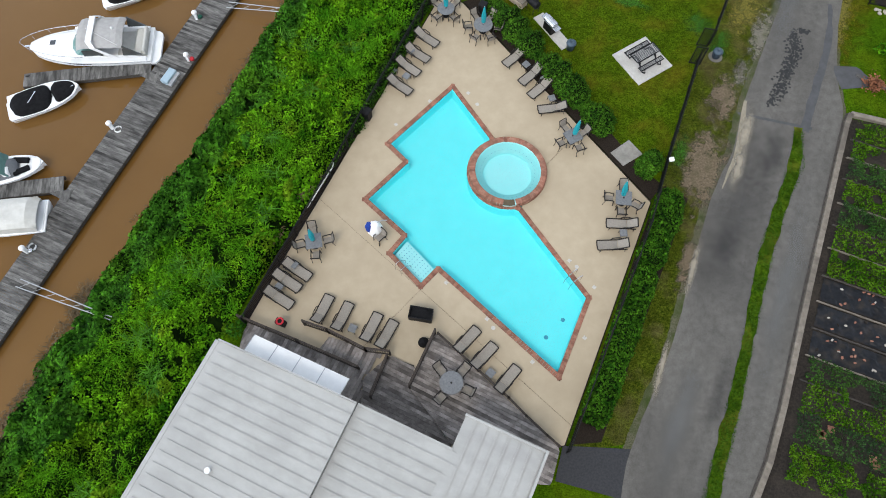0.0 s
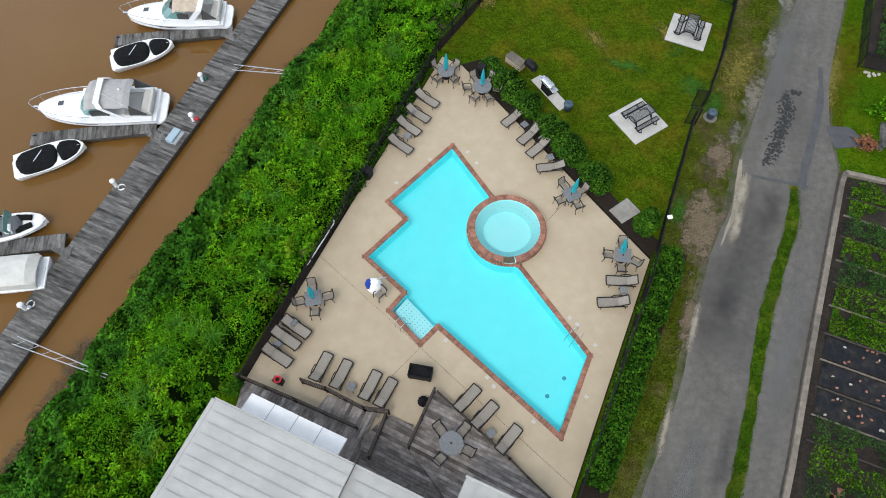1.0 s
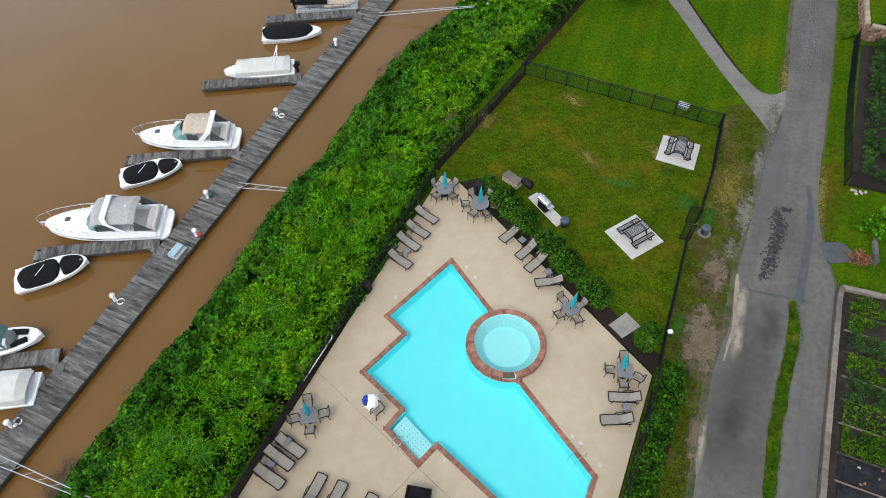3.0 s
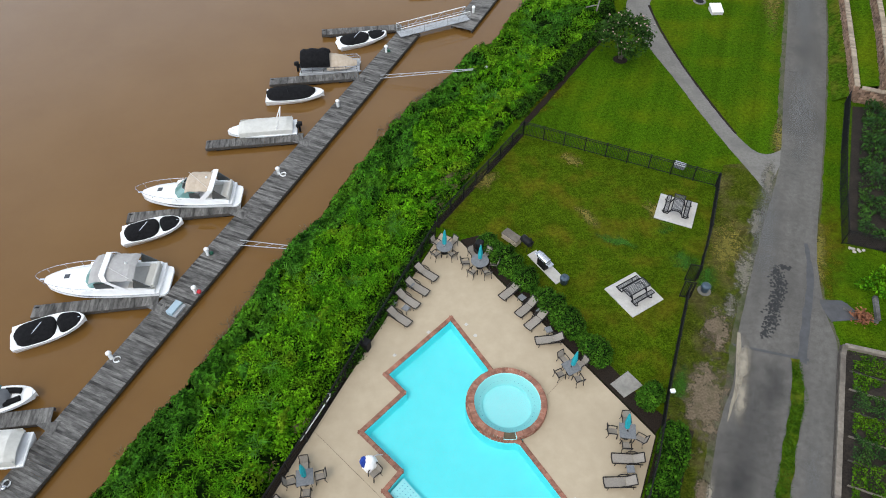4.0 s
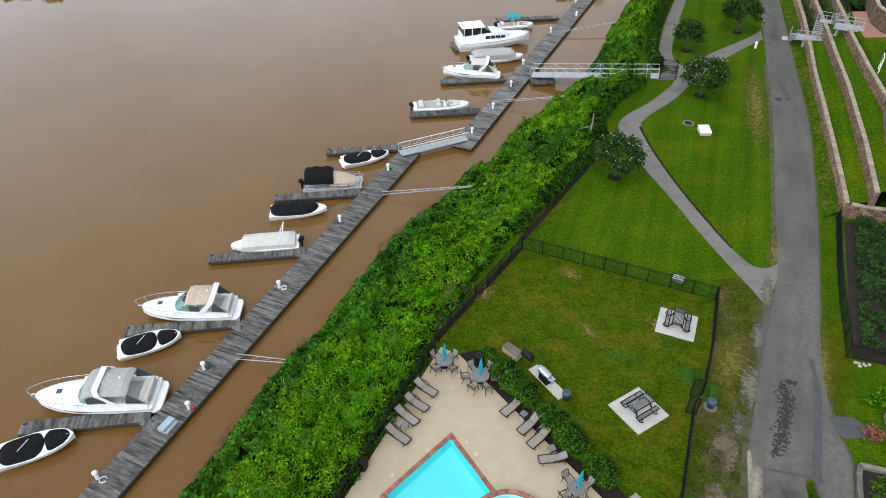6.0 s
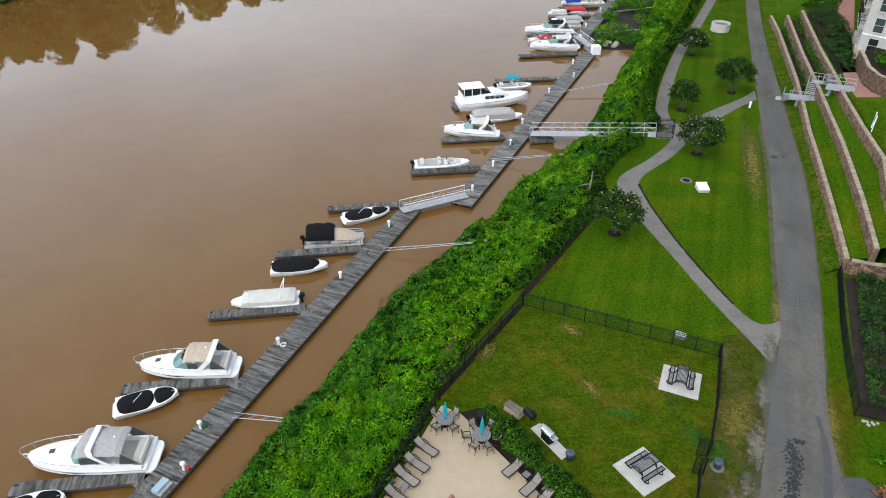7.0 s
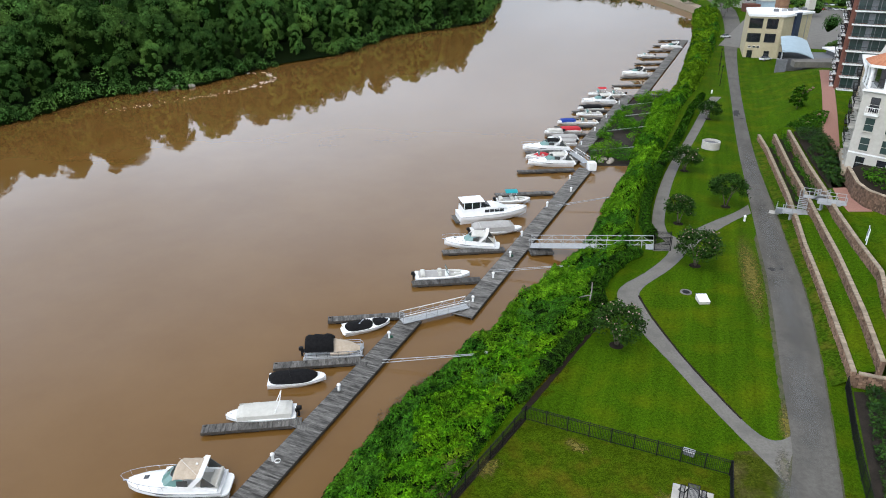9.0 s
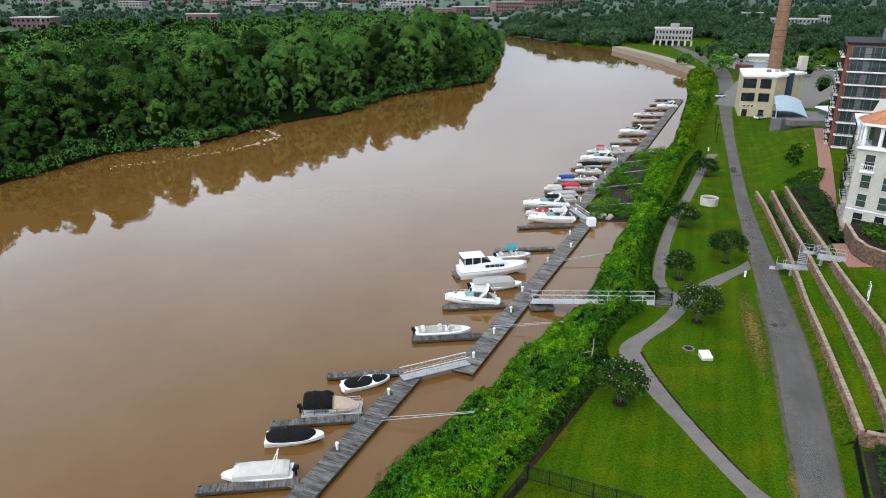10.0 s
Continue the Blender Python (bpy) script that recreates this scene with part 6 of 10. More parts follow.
# ---- woods across the river ----
def wood_tree(seed):
    r, rs = random.Random(seed), np.random.RandomState(seed)
    h_ = r.uniform(17, 23)
    g = Geo().tube([(0, 0, -0.4), (r.uniform(-0.4, 0.4), 0, h_ * 0.4), (r.uniform(-0.8, 0.8), r.uniform(-0.6, 0.6), h_ * 0.8)], [0.42, 0.3, 0.1], 7)
    for q in range(7):
        a, z = r.uniform(0, 6.28), h_ * r.uniform(0.3, 0.65)
        l_ = r.uniform(3, 5.5)
        g.tube([(0, 0, z), (math.cos(a) * l_ * 0.5, math.sin(a) * l_ * 0.5, z + 1.4), (math.cos(a) * l_, math.sin(a) * l_, z + 3.4)], [0.16, 0.1, 0.03], 5)
    # main lobes of the crown, each broken into leafy clumps with gaps between them
    k, knots, per = 15, 24, 44
    cs, sz = [], []
    for j in range(k):
        a, q = j * 2.4 + r.uniform(-0.4, 0.4), -1.0 + 2.0 * j / (k - 1)
        rr = math.sqrt(max(0.0, 1 - q * q * (0.5 if q < 0 else 1.0))) * r.uniform(0.7, 1.05)
        cs.append((math.cos(a) * rr * 3.9, math.sin(a) * rr * 3.9, h_ * 0.48 + q * h_ * 0.38 + r.uniform(-0.8, 0.8)))
        sz.append(r.uniform(1.6, 3.0))
    sz = np.array(sz)
    d = rs.normal(size=(k * knots, 3))
    d[:, 2] = np.where(d[:, 2] < -0.4, -d[:, 2], d[:, 2])
    d /= np.linalg.norm(d, axis=1)[:, None]
    w = np.repeat(sz, knots)
    c = np.repeat(np.array(cs), knots, 0) + d * (w * rs.uniform(0.66, 1.0, len(w)))[:, None]
    w = w * rs.uniform(0.30, 0.50, len(w))
    e = rs.normal(size=(len(c) * per, 3)) + np.repeat(d, per, 0) * 0.9 + [0, 0, 0.4]
    e /= np.linalg.norm(e, axis=1)[:, None]
    p = np.repeat(c, per, 0) + e * (np.repeat(w, per) * rs.uniform(0.75, 1.15, len(e)))[:, None]
    p[:, 2] = np.maximum(p[:, 2], 0.6)
    # added solid core: blocks light and carries the crown's inner shade as colour
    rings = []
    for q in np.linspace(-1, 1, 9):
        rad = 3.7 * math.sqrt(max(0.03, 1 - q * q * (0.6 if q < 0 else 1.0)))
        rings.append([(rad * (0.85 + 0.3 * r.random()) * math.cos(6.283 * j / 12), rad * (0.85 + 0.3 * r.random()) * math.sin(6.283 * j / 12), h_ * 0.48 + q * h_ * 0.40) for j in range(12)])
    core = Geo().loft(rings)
    return g.mesh("trunk", DOCK_SIDE, True), leaf_mesh("crown", p, 0.30, LEAF_WOOD, 0.35, 1.5, rs, e + [0, 0, 0.15]), core.mesh("crown_core", CROWN_SHADE, True)


WOOD = [wood_tree(50 + k) for k in range(8)]
r_ = random.Random(5)
placed = []
for row, (depth, gap) in enumerate(((4.5, 10.0), (15, 11.5), (27, 12.5), (41, 13.5), (56, 15.0))):
    line = resample([(x - depth * 0.85, y + depth * 0.25) for x, y in FAR_SHORE[2:12]], 2000)
    last = Vector((9999, 9999))
    for p in line:
        v = Vector(p)
        if (v - last).length > gap * r_.uniform(0.8, 1.3) and v.y > 95:
            last = v
            placed.append((v.x + r_.uniform(-2, 2), v.y + r_.uniform(-2, 2), (0.62, 0.80, 0.98, 1.06, 1.08)[row] * r_.uniform(0.72, 1.24)))
for x, y, s in placed[:295]:
    tr, cr, co = r_.choice(WOOD)
    t_ = thing("woodland_tree", "tall dark green riverside tree in dense woods", "tree", at=pose(x, y, float(height(x, y)) - 0.2, 0, 0, r_.uniform(0, 360)) @ Matrix.Scale(s, 4), group="woods across the river")
    part("trunk", tr, DOCK_SIDE, t_)
    crown_ = part("crown", cr, LEAF_WOOD, t_)
    part("crown_core", co, CROWN_SHADE, crown_)


def canopy_stuff(name, x, y, radius, high, per, leaf, label, material=LEAF_WOOD, lobes=1):
    """Distant tree crowns, each of ragged leafy lobes over a core coloured as inner shade."""
    rs = np.random.RandomState(len(x) + lobes)
    n_ = len(x)
    top = height(x, y) + high * rs.uniform(0.35, 0.9, n_)
    R = radius * rs.uniform(0.65, 1.35, n_)
    if lobes > 1:
        q = rs.normal(size=(n_ * lobes, 3)) * [0.55, 0.55, 0.3]
        x, y = np.repeat(x, lobes) + q[:, 0] * np.repeat(R, lobes), np.repeat(y, lobes) + q[:, 1] * np.repeat(R, lobes)
        top = np.repeat(top, lobes) + q[:, 2] * np.repeat(R, lobes)
        R = np.repeat(R, lobes) * rs.uniform(0.35, 0.65, n_ * lobes)
        n_ *= lobes
    d = rs.normal(size=(n_ * per, 3))
    d[:, 2] = np.abs(d[:, 2]) * 1.1 - 0.2
    d /= np.linalg.norm(d, axis=1)[:, None]
    c = np.stack([x, y, top], 1)
    p = np.repeat(c, per, 0) + d * np.repeat(R, per)[:, None] * rs.uniform(0.85, 1.1, (n_ * per, 1))
    tagged(new(name, leaf_mesh(name, p, np.repeat(R, per) * leaf, material, 0.35, 1.3, rs, d + [0, 0, 0.25])), label, "woods", kind="stuff")
    # added cores behind the leaves, shade between them painted in their colour
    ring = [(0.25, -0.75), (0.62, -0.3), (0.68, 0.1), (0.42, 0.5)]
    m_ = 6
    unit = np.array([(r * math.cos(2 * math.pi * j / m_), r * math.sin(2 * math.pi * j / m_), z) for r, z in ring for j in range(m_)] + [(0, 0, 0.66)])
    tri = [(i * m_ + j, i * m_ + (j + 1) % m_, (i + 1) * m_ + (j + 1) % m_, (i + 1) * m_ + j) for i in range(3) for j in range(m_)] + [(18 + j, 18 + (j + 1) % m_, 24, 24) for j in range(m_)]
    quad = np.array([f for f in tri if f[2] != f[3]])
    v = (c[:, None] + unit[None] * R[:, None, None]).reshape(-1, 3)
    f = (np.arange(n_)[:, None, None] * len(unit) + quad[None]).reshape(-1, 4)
    tagged(new("crown_core", array_mesh("crown_core", v, f, CROWN_SHADE if material == LEAF_WOOD else FAR_CROWN_SHADE, True)), "solid dark cores of distant tree crowns with inner shade put into their colour", "woods", kind="stuff")


def scatter(n_, x0, x1, y0, y1, keep):
    x, y = GREEN.uniform(x0, x1, n_), GREEN.uniform(y0, y1, n_)
    k = keep(x, y)
    return x[k], y[k]


x, y = scatter(9000, -420, 160, 60, 800, lambda x, y: (x < curve_x(FAR_SHORE, y) - 60) & (x > -0.62 * y - 60) & (x > curve_x(FAR_SHORE, y) - 190))
canopy_stuff("woods", x[:900], y[:900], 7.0, 15, 90, 0.145, "dense dark green woods behind the river bank", LEAF_WOOD, 5)
# farther crowns use leaf colours that have the haze painted in
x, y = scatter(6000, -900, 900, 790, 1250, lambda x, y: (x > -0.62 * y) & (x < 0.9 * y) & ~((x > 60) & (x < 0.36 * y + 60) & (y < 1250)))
canopy_stuff("woods", x[:1000], y[:1000], 9, 5, 40, 0.16, "distant woods with haze put into their pale leaf colour", LEAF_HAZE, 3)
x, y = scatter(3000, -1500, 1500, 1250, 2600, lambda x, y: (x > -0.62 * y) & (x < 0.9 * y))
canopy_stuff("woods", x[:900], y[:900], 12, 5, 26, 0.2, "distant woods among town blocks with haze put into their leaf colour", LEAF_HAZE, 3)
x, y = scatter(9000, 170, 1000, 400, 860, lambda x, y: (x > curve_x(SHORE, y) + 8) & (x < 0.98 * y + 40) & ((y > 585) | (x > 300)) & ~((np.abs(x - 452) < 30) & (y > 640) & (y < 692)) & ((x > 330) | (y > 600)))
canopy_stuff("woods", x[:1100], y[:1100], 8.5, 10, 50, 0.15, "green woods on the far hillside with a haze tint in their leaf colour", LEAF_FAR, 4)
line = resample(FAR_SHORE[2:13], 420)
lx, ly = np.array([p[0] for p in line]), np.array([p[1] for p in line])
lx, ly = np.concatenate([lx + 0.4, lx - 3.0]) + GREEN.uniform(-2.2, 1.0, 840), np.concatenate([ly, ly]) + GREEN.uniform(-2, 2, 840)
k = patchy(lx, ly, 9.0, 5.5) > 0.2
canopy_stuff("shore_shrubs", lx[k][::2], ly[k][::2], 2.3, 2.4, 170, 0.13, "dense green shrubs overhanging the far shore")
x, y = scatter(6000, -620, 120, 200, 800, lambda x, y: (x < curve_x(FAR_SHORE, y) - 175) & (x > -0.66 * y - 40) & ~((x > -345) & (x < -255) & (y > 560)))
canopy_stuff("woods", x[:800], y[:800], 6.5, 7, 50, 0.16, "lower green woods before the town", LEAF_WOOD, 3)
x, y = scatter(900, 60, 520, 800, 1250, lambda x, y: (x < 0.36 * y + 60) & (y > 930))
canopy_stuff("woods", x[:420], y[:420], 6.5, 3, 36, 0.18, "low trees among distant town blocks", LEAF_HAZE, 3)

# dark sheet over the lawn ground: shade under the trees painted in
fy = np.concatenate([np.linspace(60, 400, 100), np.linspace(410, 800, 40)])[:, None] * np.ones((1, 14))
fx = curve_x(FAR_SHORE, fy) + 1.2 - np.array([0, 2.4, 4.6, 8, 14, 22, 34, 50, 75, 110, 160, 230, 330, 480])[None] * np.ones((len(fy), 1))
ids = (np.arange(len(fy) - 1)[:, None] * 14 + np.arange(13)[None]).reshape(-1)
solid("woodland_floor", array_mesh("woodland_floor", np.stack([fx, fy, np.maximum(height(fx, fy) + 0.9, -3.05)], -1).reshape(-1, 3), np.stack([ids, ids + 14, ids + 15, ids + 1], -1), INNER_SHADE, True), INNER_SHADE,
      "dark sheet under the woods across the river, tree shade put into its colour", "woodland floor", kind="structure")
x, y = scatter(900, 195, 340, 400, 640, lambda x, y: (x > curve_x(SHORE, y) + 14) & (patchy(x, y, 28, 3) > 0.5) & ~((np.abs(x - 262) < 30) & (np.abs(y - 540) < 32)) & ((y > 570) | (x > 235)))
canopy_stuff("bank_trees", x[:190], y[:190], 5.0, 7, 110, 0.17, "green trees beside the quay and car park", LEAF_FAR, 1)
near_x = np.array([213, 219, 233, 223, 227, 232, 240, 247, 176, 252, 246, 217, 236, 258, 270, 280])
near_y = np.array([398, 394, 406, 428, 340, 333, 338, 325, 240, 424, 404, 370, 352, 352, 372, 396])
canopy_stuff("bank_trees", near_x, near_y, 4.2, 11, 300, 0.13, "full green trees round the car park", LEAF_WOOD, 3)
line = resample([p for p in SHORE if 560 <= p[1] <= 790], 70)
lx, ly = np.array([p[0] + 5 for p in line]) + GREEN.uniform(-3, 6, 70), np.array([p[1] for p in line])
canopy_stuff("bank_trees", lx, ly, 5.5, 7, 120, 0.17, "green trees along the far river bend", LEAF_FAR)
# white water where a rill meets the river
fo = []
for p, q in (((-26.5, 228.6), (-23, 219)), ((-23, 219), (-27.5, 210)), ((-27.5, 210), (-34, 201)), ((-40, 228), (-29, 229))):
    for k in range(26):
        v = Vector(p).lerp(Vector(q), RNG.random())
        fo.append((v.x + RNG.gauss(0, 0.7), v.y + RNG.gauss(0, 0.9), RNG.uniform(0.1, 0.4)))
for k in range(60):
    v = Vector((-34, 201)).lerp(Vector((-62, 181)), RNG.random() ** 1.6)
    fo.append((v.x + RNG.gauss(0, 1.2), v.y + RNG.gauss(0, 1.0), RNG.uniform(0.06, 0.2)))
g = Geo()
for x_, y_, s_ in fo:
    g.lathe((x_, y_, WATER_Z), [(s_, 0), (s_ * 0.8, 0.05), (s_ * 0.3, 0.08)], 6)
tagged(new("foam", g.mesh("foam", FOAM)), "white foam flecks drifting on the brown river", "foam", kind="stuff")
for k in range(26):
    v = Vector((-62, 203.5)).lerp(Vector((-44, 210)), RNG.random())
    solid("bank_rock", Geo().lathe((0, 0, 0), [(0.5, -0.3), (0.8, 0.1), (0.6, 0.5), (0.2, 0.7)], 7), ROCK, "pale rock at the foot of the wooded shore", "rock", "shore rocks", at=pose(v.x, v.y, WATER_Z + 0.1, RNG.uniform(-20, 20), 0, RNG.uniform(0, 360)) @ Matrix.Scale(RNG.uniform(0.5, 1.3), 4))

# ---- fences ----
def metal_fence(pts, label, panel=2.4, high=1.35, group="black fences", bars=0.13):
    """A black metal fence: posts, two rails and pickets, panel by panel."""
    o = Vector((*pts[0], 0.0))
    t_ = thing("fence", label, "fence", at=Matrix.Translation(o), group=group)
    up = Vector((0, 0, 1))
    for a, b in zip(pts, pts[1:]):
        a, b = Vector((*a, 0)) - o, Vector((*b, 0)) - o
        n_ = max(1, round((b - a).length / panel))
        for i in range(n_):
            p, q = a.lerp(b, i / n_), a.lerp(b, (i + 1) / n_)
            part("post", Geo().beam(p, p + up * (high + 0.08), 0.08, 0.08), BLACK, t_)
            for z in (0.14, high - 0.18, high):
                part("rail", Geo().beam(p + up * z, q + up * z, 0.035, 0.045), BLACK, t_)
            k = int((q - p).length / bars)
            g = Geo()
            for j in range(1, k):
                s = p.lerp(q, j / k)
                g.beam(s + up * 0.05, s + up * high, 0.022, 0.022)
            tagged(part("infill_panel", g, BLACK, t_), kind="stuff")
    part("post", Geo().beam(Vector((*pts[-1], 0)) - o, Vector((*pts[-1], high + 0.08)) - o, 0.08, 0.08), BLACK, t_)
    return t_


metal_fence([(-10.15, 12.55), (-5.6, 19.75), (-1.75, 26.1), (4.55, 36.25)], "black metal picket fence along the pool deck", 2.2, 1.25, bars=0.1)
metal_fence([(4.8, 36.9), (9.9, 42.6), (14.0, 47.3)], "black metal picket fence along the bank top", 2.0, 1.5, bars=0.11)
metal_fence([(14.05, 47.3), (28.75, 38.5)], "black metal picket fence across the lawn", 2.0, 1.5)
metal_fence([(28.8, 38.4), (25.9, 33.0), (23.43, 29.03)], "black metal picket fence beside the lane", 2.2, 1.5)
metal_fence([(22.05, 27.6), (17.45, 19.35), (16.4, 17.3), (15.4, 15.4), (7.55, 2.6)], "black metal picket fence beside the lane", bars=0.1)
metal_fence([(45.6, 47.8), (41.6, 41.2), (39.0, 36.6), (36.1, 31.0), (38.9, 29.7), (46, 27)], "dark metal fence before overgrown ground", high=1.5)
metal_fence([(40.1, 79.95), (42.2, 79.5)], "black gate at the bridge head", high=2.0, bars=0.12)
metal_fence([(40.9, 81.75), (42.9, 81.2)], "black gate at the bridge head", high=2.0, bars=0.12)
solid("bridge_landing", Geo().prism([(39.9, 79.8), (40.8, 81.9), (43.6, 82.6), (43.4, 79.4)], -0.05, 0.035), PATH_C, "grey concrete landing at the bridge head", "footpath", kind="structure")
gate = thing("gate", "open black metal gate between lawn and lane", "gate", at=pose(22.24, 27.36, 0, 0, 0, 160))
part("gate_frame", Geo().beam((0, 0, 0.1), (0.76, 0, 0.1), 0.06, 0.06).beam((0, 0, 1.8), (0.76, 0, 1.8), 0.06, 0.06).beam((0.76, 0, 0.05), (0.76, 0, 1.85), 0.07, 0.07).beam((0.03, 0, 0.05), (0.03, 0, 1.85), 0.07, 0.07), BLACK, gate)
for k in range(1, 7):
    part("bar", Geo().beam((k * 0.109, 0, 0.1), (k * 0.109, 0, 1.8), 0.035, 0.035), BLACK, gate)
copy_thing(gate, pose(23.2, 28.82, 0, 0, 0, 160))
for x, y in ((17.5, 19.4),):
    b_ = thing("fence_lamp", "small white lamp box on a black fence post", "lamp", at=pose(x, y, 1.42))
    part("body", Geo().box((0.12, 0, 0.08), (0.3, 0.26, 0.16), ch=0.02), WHITE, b_)
    part("bracket", Geo().box((0, 0, -0.02), (0.1, 0.1, 0.06)), BLACK, b_)

# thin dark strips along the foot of the deck and bank fences
for a, b in (((-10.3, 12.75), (-1.95, 26.2)), ((-1.95, 26.2), (4.4, 36.4)), ((4.7, 37.0), (13.9, 47.4))):
    va, vb = Vector(a), Vector(b)
    s_ = (vb - va).normalized().orthogonal() * 0.28
    pts = [tuple(v) for v in (va - s_, va + s_, vb + s_, vb - s_)]
    solid("fence_strip", Geo().prism(pts, -0.1, 0.02), MULCH, "dark strip beneath the black fence", "planting bed", kind="structure")

# ---- lawn things ----
def picnic_table(x, y, a, pad_a):
    pad = solid("concrete_pad", Geo().box((0, 0, 0), (3.05, 3.05, 0.16), ch=0.015), CONCRETE, "square pale concrete pad set in the lawn", "concrete pad", "picnic pads", at=pose(x, y, 0.0, 0, 0, pad_a))
    t_ = thing("picnic_table", "black metal picnic table with two mesh benches", "picnic table", at=pose(x, y, 0.08, 0, 0, a) @ Matrix.Scale(1.12, 4), group="picnic tables")
    for name, yy, w, z, n_ in (("tabletop", 0, 0.74, 0.74, 9), ("bench", -0.70, 0.28, 0.44, 4), ("bench", 0.70, 0.28, 0.44, 4)):
        p = part(name, Geo().tube([(-0.9, yy - w / 2, z), (0.9, yy - w / 2, z), (0.9, yy + w / 2, z), (-0.9, yy + w / 2, z)], 0.04, 6, True), BLACK, t_, "black tube rim")
        for k in range(n_):
            y_ = yy - w / 2 + w * (k + 0.5) / n_
            part("slat", Geo().box((0, y_, z), (1.76, w / n_ * 0.55, 0.012)), MESH_METAL, p)
    for s in (-0.62, 0.62):
        for q in (-1, 1):
            part("leg", Geo().tube([(s, q * 0.02, 0.66), (s, q * 0.28, 0.6), (s, q * 0.42, 0.36), (s, q * 0.52, 0.06), (s, q * 0.8, 0.05), (s, q * 0.95, 0.2), (s, q * 0.86, 0.42)], 0.042, 7), BLACK, t_)
        part("cross_tie", Geo().tube([(s, -0.4, 0.3), (s, 0, 0.62), (s, 0.4, 0.3)], 0.03, 6), BLACK, t_)


MESH_METAL = mat("grey_mesh_metal", (0.075, 0.076, 0.078), (0.11, 0.11, 0.112), 30.0, 0.6)
picnic_table(18.27, 28.25, 24.7, 24.7)
picnic_table(24.42, 36.14, 59.5, -30.5)
pad = solid("grill_pad", Geo().prism([(11.3, 33.0), (12.8, 29.9), (13.6, 30.3), (12.1, 33.4)], -0.05, 0.06), CONCRETE, "narrow concrete pad under the barbecue grill", "concrete pad", kind="")
gr = thing("barbecue_grill", "stainless steel barbecue grill on a cart", "barbecue grill", at=pose(12.25, 31.75, 0.06, 0, 0, -64))
part("cart", Geo().box((0, 0, 0.42), (0.9, 0.55, 0.8), ch=0.03), BLACK, gr)
part("hood", Geo().loft([[(x, 0.3 * math.cos(q), 0.84 + 0.3 * math.sin(q)) for q in np.linspace(0, math.pi, 8)] for x in (-0.5, -0.46, 0.46, 0.5)]), CHROME, gr, "curved steel hood")
part("side_shelf", Geo().box((0.68, 0, 0.84), (0.36, 0.5, 0.04), ch=0.01), CHROME, gr)
part("side_shelf", Geo().box((-0.68, 0, 0.84), (0.36, 0.5, 0.04), ch=0.01), CHROME, gr)
part("handle", Geo().tube([(-0.35, -0.34, 0.95), (0.35, -0.34, 0.95)], 0.02, 6), CHROME, gr)
sm = thing("smoker_grill", "black barrel smoker grill beside the hedge", "barbecue grill", at=pose(11.35, 33.75, 0.0, 0, 0, -60))
part("barrel", Geo().tube([(-0.5, 0, 0.85), (-0.46, 0, 0.85), (0.46, 0, 0.85), (0.5, 0, 0.85)], [0.18, 0.3, 0.3, 0.18], 14), BLACK, sm, smooth=True)
for x in (-0.35, 0.35):
    for y in (-0.2, 0.2):
        part("leg", Geo().tube([(x, y * 1.4, 0), (x, y, 0.7)], 0.022, 6), BLACK, sm)
part("chimney", Geo().tube([(0.4, 0, 1.1), (0.4, 0, 1.5)], 0.05, 8), BLACK, sm)
bx = thing("storage_bench", "tan plastic storage bench on the lawn", "storage box", at=pose(10.4, 34.7, 0.0, 0, 0, -52))
part("body", Geo().box((0, 0, 0.27), (1.5, 0.7, 0.54), ch=0.04), TAN_CLOTH, bx)
part("lid", Geo().box((0, 0, 0.58), (1.56, 0.76, 0.08), ch=0.03), EDGING, bx)


BIN_BLUE = mat("blue_grey_bin", (0.045, 0.07, 0.095), (0.07, 0.10, 0.13), 4.0, 0.5)


def litter_bin(x, y, z=0.0, label="round grey litter bin with domed lid"):
    t_ = thing("litter_bin", label, "litter bin", at=pose(x, y, z), group="litter bins")
    part("body", Geo().lathe((0, 0, 0), [(0.27, 0), (0.31, 0.5), (0.33, 0.55)], 18), BIN_BLUE, t_, smooth=True)
    part("lid", Geo().lathe((0, 0, 0.55), [(0.36, 0), (0.34, 0.1), (0.2, 0.2), (0.12, 0.22), (0.11, 0.14)], 18), BIN_BLUE, t_, "blue grey lid", True)


litter_bin(13.4, 29.95, 0.06)
litter_bin(23.55, 27.9)
solid("bin_plinth", Geo().lathe((23.55, 27.9, 0.004), [(0.5, 0), (0.48, 0.03), (0.36, 0.035)], 24), PATH_C, "round concrete plinth under a litter bin", "plinth")
PAVER = mat("grey_paver_concrete", (0.22, 0.205, 0.18), (0.29, 0.275, 0.245), 4.0, 0.85, 0.005, 30.0, (0.17, 0.16, 0.14), 0.8, 0.5)
sl = solid("stepping_slab", Geo().prism([(14.35, 21.2), (14.95, 20.1), (16.45, 20.8), (15.8, 22.0)], -0.1, 0.05), PAVER, "plain concrete slab beside the pool deck", "concrete slab")
solid("hedge_bed", Geo().prism([(6.45, 35.25), (16.15, 17.4), (17.2, 18.4), (16.2, 19.6), (12.6, 27.2), (9.2, 34.3), (8.2, 35.6)], -0.1, 0.012), MULCH, "dark mulched bed between lawn and pool deck", "planting bed", kind="structure")
solid("hedge_bed", Geo().prism([(7.8, 3.0), (9.6, 2.9), (18.6, 17.2), (17.3, 18.3), (16.3, 17.2)], -0.1, 0.010), MULCH, "dark mulched bed outside the pool fence", "planting bed", kind="structure")
utility = thing("utility_box", "low pale grey utility box behind the fence", "utility box", at=pose(26.6, 41.2, 0, 0, 0, -36))
